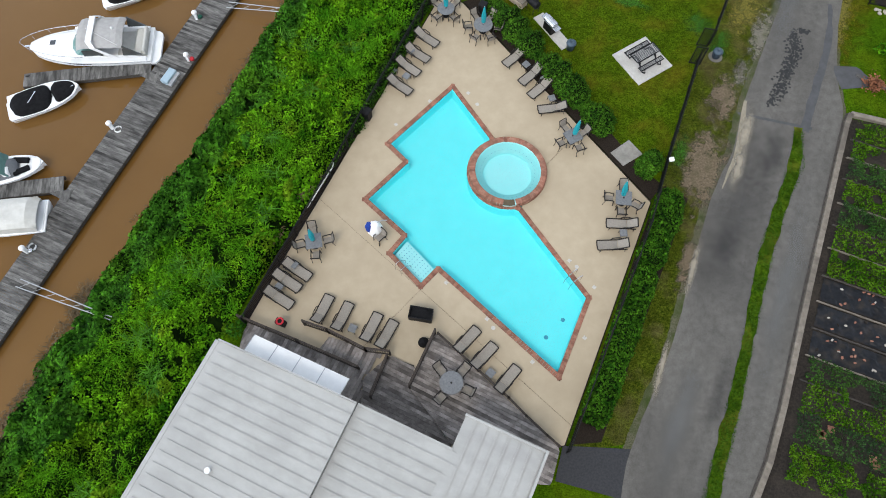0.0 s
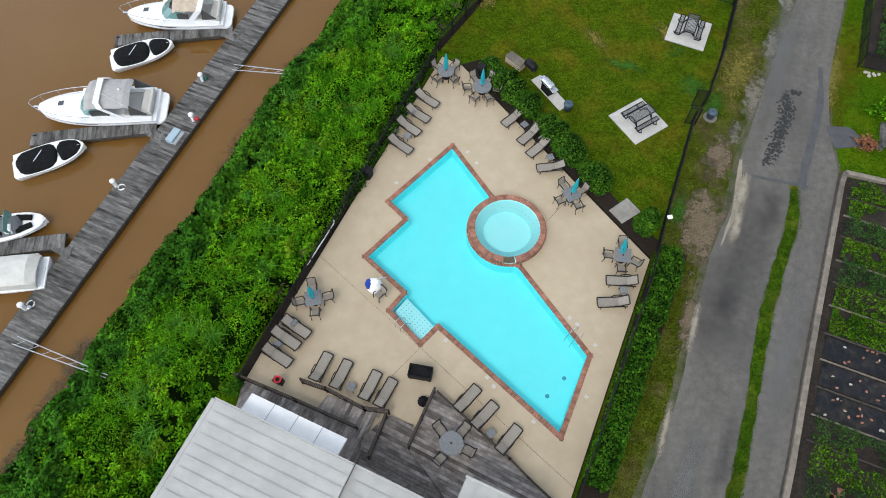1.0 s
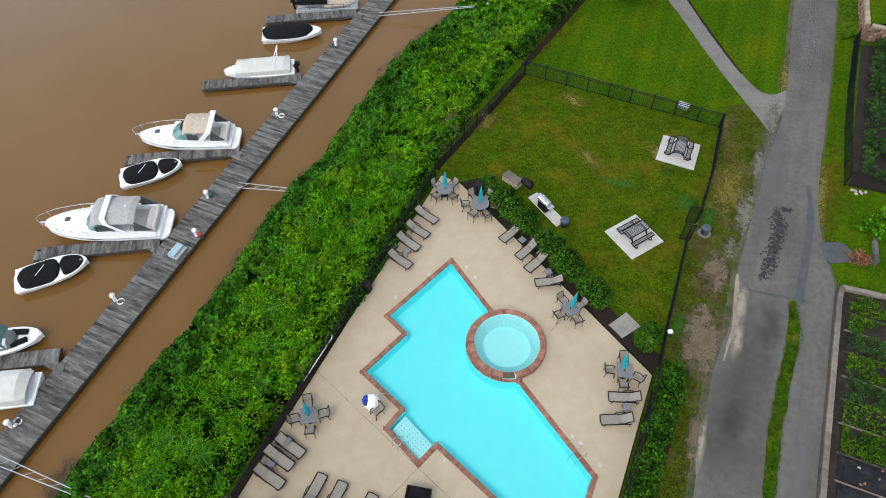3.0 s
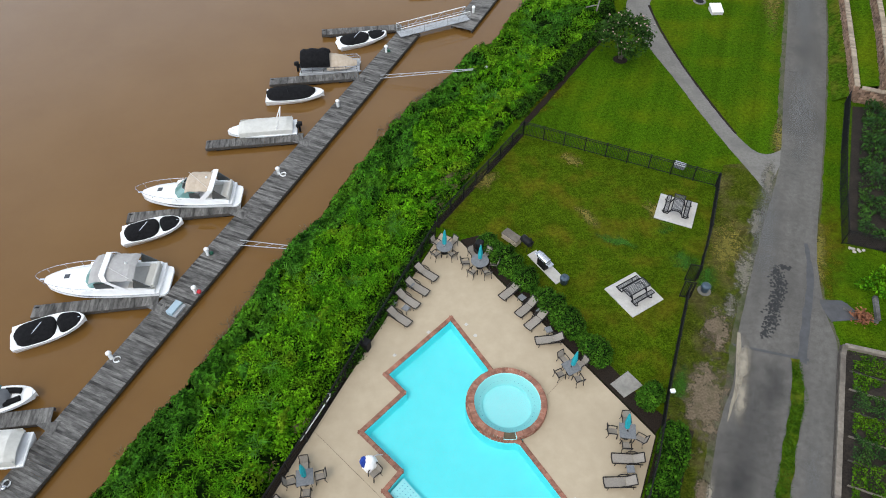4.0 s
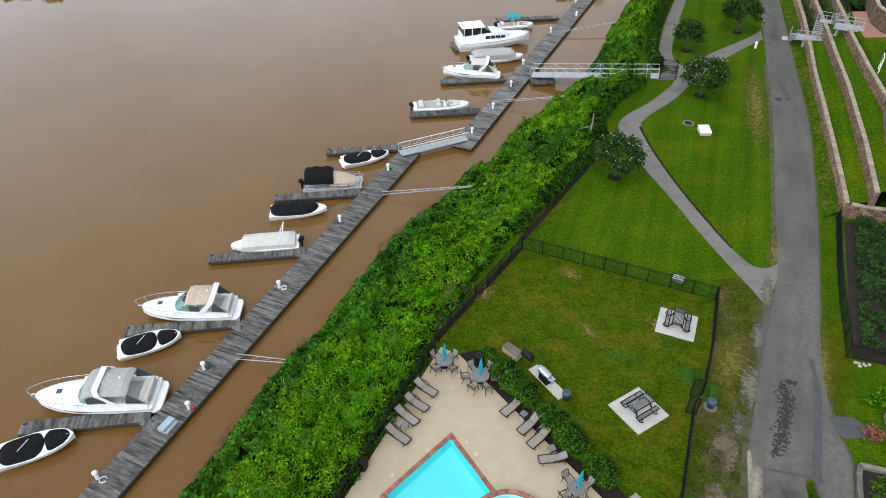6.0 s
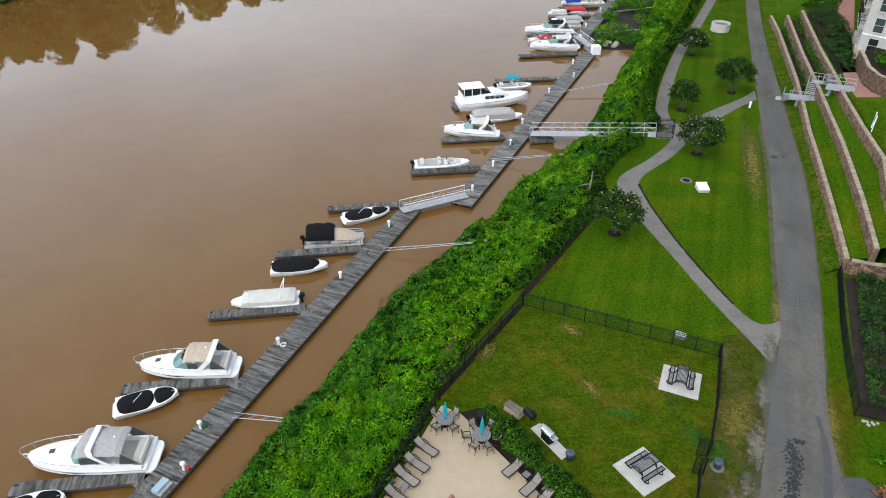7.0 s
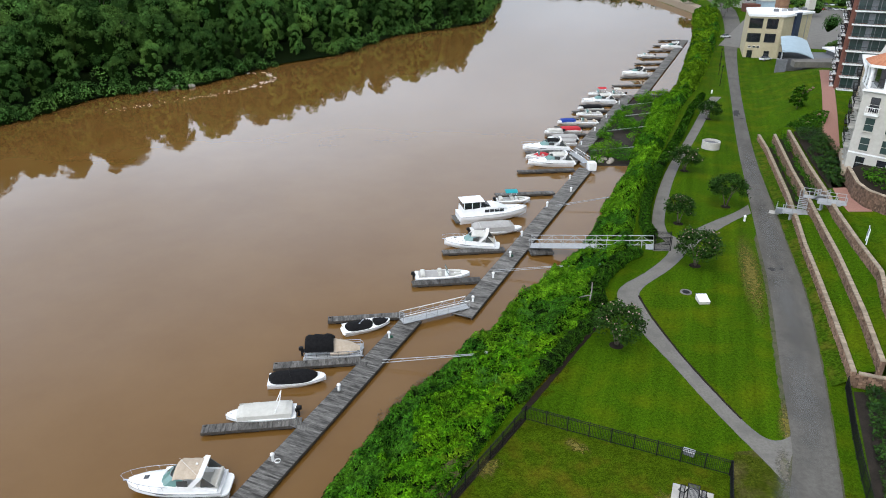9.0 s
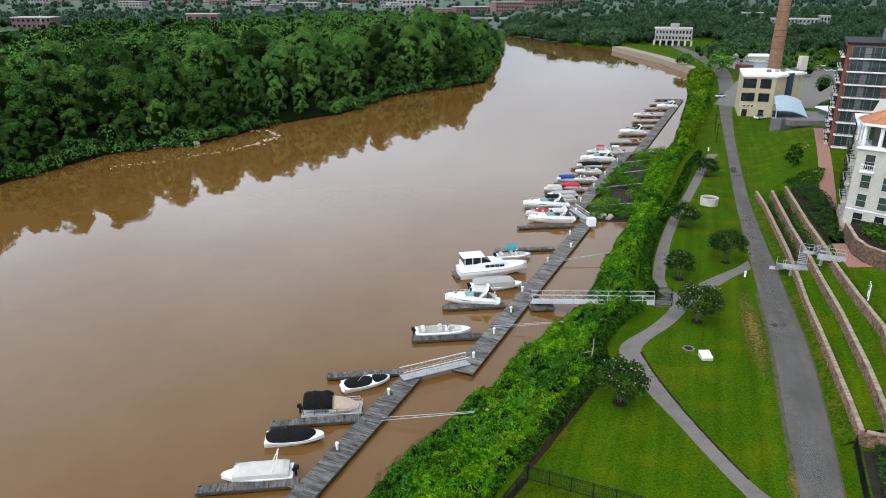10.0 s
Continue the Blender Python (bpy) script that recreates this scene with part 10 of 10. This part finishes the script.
for i in range(5):
    a, b = Vector((*ev[i], 22.05)), Vector((*ev[(i + 1) % 5], 22.05))
    t_ = Vector((cx, cy, 24.25))
    for k in range(1, 12):
        p = a.lerp(b, k / 12)
        q = p.lerp(t_, min(1 - abs(k / 12 - 0.5) * 2 + 0.04, 0.98))
        part("roof_course", Geo().beam(p, q, 0.14, 0.1), TERRACOTTA, rt)
part("flat_roof", Geo().prism([tuple(P2 + Vector((0.2, 0))), tuple(wA + L_d * 5 + Vector((4, 2))), tuple(P1 + Vector((2, 4))), tuple(P1 + Vector((14, 10))), tuple(P2 + Vector((14, 2)))], 18.2, 18.35), STUCCO, white_house)

# the stepped beige block with balconies behind it
Q1, Q2 = P2 + L_d * 0.3 + Vector((1.2, -0.6)), Vector((99.6, 124.4))
beige = thing("beige_apartment_house", "beige apartment house with dark stacked balconies", "apartment house")
part("wall", Geo().prism([tuple(Q1), tuple(Q1 + Vector((12, -2))), tuple(Q2 + Vector((13, -4))), tuple(Q2)], 3.0, 17.5), BEIGE, beige)
part("roof", Geo().prism([tuple(Q1 + Vector((-0.4, 0))), tuple(Q1 + Vector((12, -2))), tuple(Q2 + Vector((13, -4))), tuple(Q2 + Vector((-0.4, 0.3)))], 17.5, 17.9), WHITE, beige, "flat white roof")
m, n_ = wall_at(Q2, Q1)
for z in (6.6, 9.8, 13.0, 16.0):
    for k in range(3):
        x = 3.0 + k * (n_ - 6.0) / 2
        window(beige, m, x, z, 1.8, 2.2, DARK_GLASS, BLACK)
        balcony(beige, m, x, z - 1.35, 3.2, 0.8, BRONZE, BLACK)
pent = part("penthouse", Geo().prism([tuple(Q1 + Vector((2, 2))), tuple(Q1 + Vector((10, 0))), tuple(Q2 + Vector((11, -6))), tuple(Q2 + Vector((2, -5)))], 17.9, 21.0), STUCCO, beige)
part("roof", Geo().prism([tuple(Q1 + Vector((1, 1))), tuple(Q1 + Vector((12, -1))), tuple(Q2 + Vector((12.5, -6))), tuple(Q2 + Vector((1, -4)))], 21.0, 21.35), STUCCO, beige)

# brick tower with glazed balconies
T0, R_ = Vector((116.5, 153.5)), Vector((0.84, -0.54))
T1, T3 = T0 + R_ * 34, T0 + L_d * 26
tower = thing("brick_apartment_tower", "red brick apartment tower with glazed balconies", "apartment tower")
part("wall", Geo().prism([tuple(T0), tuple(T1), tuple(T1 + L_d * 26), tuple(T3)], 3.0, 29.0), RED_WALL, tower)
part("parapet", Geo().prism([tuple(T0 + Vector((-0.3, -0.2))), tuple(T1 + Vector((0, -0.3))), tuple(T1 + L_d * 26), tuple(T3 + Vector((-0.3, 0)))], 29.0, 29.5), BLACK, tower, "dark roof parapet")
part("penthouse", Geo().prism([tuple(T0 + R_ * 8 + L_d * 6), tuple(T0 + R_ * 30 + L_d * 6), tuple(T0 + R_ * 30 + L_d * 20), tuple(T0 + R_ * 8 + L_d * 20)], 29.4, 32.0), GREY_SIDE, tower)
m, n_ = wall_at(T0, T1)
for lv in range(8):
    z = 5.0 + lv * 3.0
    for x in (4.9, 22.0):
        gw_ = part("window", Geo().box((0, 0.02, 1.35), (7.6, 0.1, 2.4)), GREEN_GLASS, tower, at=m @ pose(x, -0.04, z))
        g = Geo()
        for k in range(6):
            g.box((-3.8 + k * 1.52, -0.04, 1.35), (0.12, 0.14, 2.5))
        g.box((0, -0.04, 2.55), (7.7, 0.14, 0.14)).box((-0.5, -0.05, 1.2), (1.3, 0.1, 2.2))
        part("frame", g, GREY_SIDE, gw_)
        balcony(tower, m, x, z - 0.1, 8.6, 1.7)
    window(tower, m, 14.2, z + 1.4, 1.6, 1.8, DARK_GLASS)
m, n_ = wall_at(T3, T0)
for lv in range(8):
    z = 5.0 + lv * 3.0
    for x in (5, 13, 21.5):
        window(tower, m, x, z + 1.4, 3.6, 2.0, DARK_GLASS, BLACK, 2)
        balcony(tower, m, x, z - 0.1, 4.6, 0.9, WHITE)

# cream building and the low wings beside it
C_, D_ = Vector((133.6, 224.6)), Vector((143.4, 220.6))
E_ = Vector((160.5, 231.0))
cream = thing("cream_building", "cream stucco office building with white roof rim", "office building")
part("wall", Geo().prism([tuple(C_), tuple(D_), tuple(E_), tuple(E_ + Vector((-8, 14))), tuple(C_ + Vector((10, 20)))], -0.3, 13.4), CREAM, cream)
part("roof", Geo().prism([tuple(C_ + Vector((-0.5, -0.3))), tuple(D_ + Vector((0.1, -0.6))), tuple(E_ + Vector((0.5, -0.4))), tuple(E_ + Vector((-8, 14))), tuple(C_ + Vector((9.8, 20)))], 13.4, 14.1), WHITE, cream, "white flat roof")
m, n_ = wall_at(C_, D_)
for z, h in ((11.2, 2.6), (6.6, 2.3)):
    for x in (2.3, 7.4):
        window(cream, m, x, z, 4.2 if x < 3 else 3.4, h + 0.5, DARK_GLASS, BRONZE, 2, False)
for x in (1.5, 2.9, 4.2):
    window(cream, m, x, 3.6, 0.9, 0.6, DARK_GLASS, WHITE, 0, False, False)
for x in (1.9, 7.2):
    part("door", Geo().box((x, -0.04, 1.2), (1.7, 0.1, 2.4)), DARK_GLASS, cream, at=m)
m, n_ = wall_at(D_, E_)
part("stair_shaft", Geo().box((9.0, -0.35, 9.6), (3.4, 0.9, 9.4), ch=0.05), NAVY, cream, "navy blue panel shaft", at=m)
part("drain_pipe", Geo().tube([(16.5, -0.1, 0), (16.5, -0.1, 13)], 0.1, 6), ALU, cream, at=m)
window(cream, m, 3.0, 4.4, 3.0, 2.6, DARK_GLASS, WHITE, 1, False)
for k in range(5):
    x, y = 146 + k * 3.4 + RNG.uniform(-1, 1), 231 + k * 0.8
    part("roof_unit", Geo().box((x, y, 14.5), (1.3, 1.1, 0.9), ch=0.05), ALU if k % 2 else GREY_SIDE, cream)
part("flue", Geo().box((163, 237, 16.5), (2.6, 2.2, 5.0), ch=0.1), STUCCO, cream)
wing = thing("event_pavilion", "grey low pavilion with curved pale blue metal roof", "pavilion")
part("wall", Geo().prism([(130.6, 197.2), (137.6, 194.8), (150, 196), (152, 206), (136.8, 208.0)], -0.3, 4.3), GREY_SIDE, wing)
rows = [[Vector((129.4, 196.4, 6.4)).lerp(Vector((138.4, 193.6, 4.5)), i / 10).lerp(Vector((136.0, 209.0, 9.0)).lerp(Vector((144.4, 207.6, 7.8)), i / 10), j / 6) + Vector((0, 0, 0.8 * math.sin(math.pi * i / 10))) for j in range(7)] for i in range(11)]
part("roof", sheet([[tuple(p) for p in r] for r in rows], 0.2), BLUE_ROOF, wing, "curved pale blue metal roof", True)
part("glazing", Geo().prism([(129.8, 197.0), (130.4, 196.8), (136.2, 208.2), (135.8, 208.4)], 0.2, 6.6), DARK_GLASS, wing)
part("pillar", Geo().beam((129.6, 196.6, 0), (129.6, 196.6, 6.3), 0.3, 0.3), ALU, wing)
part("stair_block", Geo().prism([(127.4, 195.4), (130.0, 193.9), (131.4, 196.0), (128.8, 197.6)], -0.1, 4.2), GREY_SIDE, wing, "dark enclosed stair")
part("terrace_roof", Geo().prism([(147, 195), (163, 196), (164, 206), (149, 206)], 5.6, 6.1), WHITE, wing, "flat white terrace roof")
part("terrace_wall", Geo().prism([(148, 196), (162, 197), (163, 205), (150, 205)], 0, 5.6), GREY_SIDE, wing)
part("ramp", Geo().prism([(129.5, 189.5), (147, 186.5), (147.5, 194), (138, 194.4), (131.0, 193.6)], 3.0, 4.6), PATH_C, wing, "grey paved terrace")
plaza = solid("car_park", Geo().prism([(138, 250), (152, 232), (168, 240), (200, 214), (260, 250), (270, 380), (215, 360)], -0.05, 0.06), PATH_C, "pale asphalt car park beyond the buildings", "car park", kind="structure")
chim = thing("brick_chimney", "tall round brick factory chimney", "chimney", at=pose(174.9, 272.5, 0))
part("shaft", Geo().lathe((0, 0, -0.5), [(2.75, 0), (2.75, 1), (2.2, 40), (1.9, 62), (2.2, 62.5), (2.2, 64), (1.6, 64)], 28), CHIMNEY, chim, "", True)
for k in range(24):
    z = 2 + k * 2.4
    part("band", Geo().lathe((0, 0, z), [(2.79 - 0.0138 * z, 0), (2.79 - 0.0138 * z, 0.14)], 28, False), DOCK_SIDE, chim, "dark iron band")
shed = thing("white_shed", "long white single storey workshop", "workshop")
part("wall", Geo().prism([(215.5, 371), (237, 368.5), (239, 382), (217, 385)], 0, 7.0), STUCCO, shed)
part("roof", Geo().prism([(215, 370.5), (237.5, 368), (239.5, 382.5), (216.5, 385.5)], 7.0, 7.5), WHITE, shed)
m, n_ = wall_at((215.5, 371), (237, 368.5))
for k in range(6):
    window(shed, m, 2.0 + k * 3.5, 4.6, 1.6, 1.4, DARK_GLASS)
blue_shed = thing("blue_shed", "pale blue metal shed with dark porch", "shed")
part("wall", Geo().prism([(214.5, 352), (228, 350), (229, 358), (215.5, 360)], 0, 5.6), BLUE_ROOF, blue_shed)
part("roof", Geo().prism([(214, 351.5), (228.5, 349.5), (229.5, 358.5), (215, 360.5)], 5.6, 5.9), ROOF, blue_shed)
part("porch", Geo().prism([(207.5, 354), (214.4, 352.6), (215.2, 359.5), (208.4, 360.5)], 0, 4.0), RED_WALL, blue_shed)

# old concrete building and quay across the bend
quay = solid("quay_wall", Geo().prism([(189, 366), (194, 366), (208, 440), (215, 536), (206, 540), (200, 446)], -3.6, 0.5), CAP, "pale stone quay wall along the river bend", "quay", kind="structure")
old = thing("concrete_warehouse", "pale concrete warehouse shell on stilts by the river", "warehouse")
O0, O1 = Vector((246, 553)), Vector((272, 541))
for k in range(7):
    p = O0.lerp(O1, k / 6)
    part("column", Geo().beam((p.x, p.y, -1), (p.x, p.y, 4.2), 1.2, 1.2), CONCRETE, old)
part("wall", Geo().prism([tuple(O1), tuple(O1 + Vector((8, 18))), tuple(O0 + Vector((8, 18))), tuple(O0)], 4.0, 13.0), FAR_WALL, old)
part("roof", Geo().prism([tuple(O1 + Vector((-0.6, -0.6))), tuple(O1 + Vector((8.6, 17.6))), tuple(O0 + Vector((8, 18.6))), tuple(O0 + Vector((-0.6, 0.6)))], 13.0, 13.7), CONCRETE, old)
part("roof_house", Geo().prism([(258, 552), (264, 549), (267, 555), (261, 558)], 13.6, 17), FAR_WALL, old)
m, n_ = wall_at(O0, O1)
for z in (6.3, 10.6):
    for k in range(11):
        window(old, m, 1.6 + k * (n_ - 3.2) / 10, z, 1.5, 2.2, DARK_GLASS, CONCRETE, 0, False, False)
m, n_ = wall_at(O1, O1 + Vector((8, 18)))
for z in (6.3, 10.6):
    for k in range(6):
        window(old, m, 2 + k * 3.0, z, 1.7, 2.2, DARK_GLASS, CONCRETE, 0, False, False)

# ---- distant town ----
def block(x, y, w, d, z0, h, material, label, rows_=2, cols=8, a=0, name="distant_building"):
    """A far building with its rows of windows and a roof rim."""
    m = pose(x, y, z0, 0, 0, a)
    t_ = thing(name, label, "building", at=m, group="distant buildings")
    part("wall", Geo().box((0, 0, h / 2 - 4), (w, d, h + 8)), material, t_)
    part("roof", Geo().box((0, 0, h + 0.3), (w + 0.8, d + 0.8, 0.7)), CONCRETE, t_)
    for r in range(rows_):
        for c in range(cols):
            part("window", Geo().box((-w / 2 + w * (c + 0.5) / cols, -d / 2 - 0.05, h * (r + 0.55) / rows_), (w / cols * 0.5, 0.2, h / rows_ * 0.45)), DARK_GLASS, t_)
    return t_


def gz(x, y):
    return float(height(x, y))


block(-322, 800, 38, 26, gz(-322, 800), 11, FAR_BRICK, "long low red brick building above the woods", 2, 8)
block(-366, 770, 30, 26, gz(-366, 770), 6, FAR_BRICK, "low red brick building above the woods", 1, 7)
block(-165, 860, 34, 20, gz(-165, 860), 13, FAR_BRICK, "small red brick building above the woods", 1, 4)
block(455, 690, 44, 14, 6, 10, FAR_WALL, "long pale building on the wooded hill", 2, 12, -24)
block(482, 680, 9, 12, 6, 13, FAR_WALL, "pale square building on the wooded hill", 2, 3, -24)
block(472, 790, 30, 12, 13, 6, FAR_WALL, "low pale building on the wooded hill", 1, 6, -24)
town = random.Random(17)
for k in range(90):
    y = town.uniform(1500, 3000)
    x = town.uniform(-0.5, 0.55) * y
    tall = town.random()
    h_ = town.uniform(7, 14) if tall < 0.92 else town.uniform(18, 30)
    brick = town.random() < 0.5
    block(x, y, town.uniform(14, 60), town.uniform(14, 30), gz(x, y), h_, FAR_BRICK if brick else FAR_WALL, "distant red brick town block" if brick else "distant pale town block", 2, 7, town.uniform(-25, 25))
for x, y, w, d_, h_ in ((250, 1115, 52, 22, 15), (300, 1125, 60, 24, 17), (340, 1090, 26, 20, 13), (520, 1480, 80, 26, 14), (205, 1200, 60, 22, 12), (180, 1330, 50, 24, 11)):
    block(x, y, w, d_, gz(x, y), h_, FAR_BRICK, "long red brick mill building in the distant town", 3, 12, 12)
for x, y, w, h_ in ((-760, 2050, 26, 40), (-715, 2040, 30, 44), (-860, 1900, 60, 18), (-1000, 2000, 90, 16)):
    block(x, y, w, 30, gz(x, y), h_, FAR_WALL, "distant pale tower block", 5, 5)
rail = thing("railway_bridge", "long pale railway viaduct before the town", "viaduct")
part("girder", Geo().beam((150, 905, 9), (330, 860, 9), 6, 2.2), FAR_WALL, rail)
for k in range(14):
    p = Vector((150, 905, 0)).lerp(Vector((330, 860, 0)), (k + 0.5) / 14)
    part("pier", Geo().beam((p.x, p.y, -4), (p.x, p.y, 8), 2.4, 2.4), FAR_WALL, rail)
for x, y, h_ in ((-262, 660, 24), (-420, 900, 30), (-402, 880, 28), (148, 236, 11)):
    lp = thing("lamp_mast", "thin pale lamp mast", "lamp post", at=pose(x, y, gz(x, y)), group="lamp masts")
    part("pole", Geo().tube([(0, 0, 0), (0, 0, h_)], [0.22, 0.1], 6), ALU, lp)
    part("head", Geo().box((0.6, 0, h_), (1.4, 0.3, 0.18)), ALU, lp)
for x, y in ((104.5, 181), (112, 196), (119, 209)):
    lp = thing("street_lamp", "black lamp post along the riverside lane", "street lamp", at=pose(x - 2, y, 0), group="riverside lamps")
    part("pole", Geo().tube([(0, 0, 0), (0, 0, 5)], [0.09, 0.06], 8), BLACK, lp)
    part("lantern", Geo().lathe((0, 0, 5), [(0.1, 0), (0.2, 0.15), (0.2, 0.45), (0.05, 0.65)], 10), BLACK, lp)


def car(x, y, a, colour, label):
    t_ = thing("car", label, "car", at=pose(x, y, 0.05 + max(0.0, gz(x, y)), 0, 0, a), group="parked cars")
    prof = [(-2.2, 0.35), (-2.2, 0.85), (-1.2, 0.95), (1.1, 0.9), (2.1, 0.75), (2.2, 0.4)]
    part("body", Geo().loft([[(px_, s, pz) for px_, pz in prof] for s in (-0.88, -0.8, 0.8, 0.88)]), colour, t_)
    part("cabin", Geo().loft([[(-1.7, s * 0.8, 0.9), (-1.1, s * 0.66, 1.45), (0.3, s * 0.66, 1.45), (1.0, s * 0.8, 0.9)] for s in (-1, 1)]), DARK_GLASS, t_)
    for wx in (-1.35, 1.35):
        for s in (-1, 1):
            part("wheel", Geo().tube([(wx, s * 0.72, 0.33), (wx, s * 0.9, 0.33)], 0.33, 12), BLACK, t_)


r2 = random.Random(4)
CARS = [mat("car_paint_%s" % n_, c, None, 2.0, 0.3) for n_, c in (("white", (0.6, 0.6, 0.6)), ("grey", (0.2, 0.2, 0.21)), ("dark", (0.03, 0.03, 0.035)), ("red", (0.3, 0.03, 0.03)))]
for k in range(22):
    x, y = 244 + (k % 11) * 3.0 + (k // 11) * 8, 366 + (k // 11) * 26 - (k % 11) * 1.2
    q = r2.randrange(4)
    car(x, y, 70, CARS[q], "parked %s car on the car park" % ("white", "grey", "dark", "red")[q])
for x, y in ((137.8, 217.6), (150.5, 268), (178, 208), (183, 212), (188, 216)):
    car(x, y, 20, CARS[r2.randrange(3)], "parked car beside the buildings")
for x, y, h_, s_ in ((176, 226, 8, 8), (166, 222, 5, 6), (182, 330, 12, 12), (196, 352, 13, 12), (206, 372, 12, 11), (228, 352, 10, 10), (196, 395, 9, 9)):
    tree(x, y, h_, s_, "rounded green tree beside the car park", 2, 0.6, 40, 40, False, LEAF_WOOD, int(x), "car park trees")
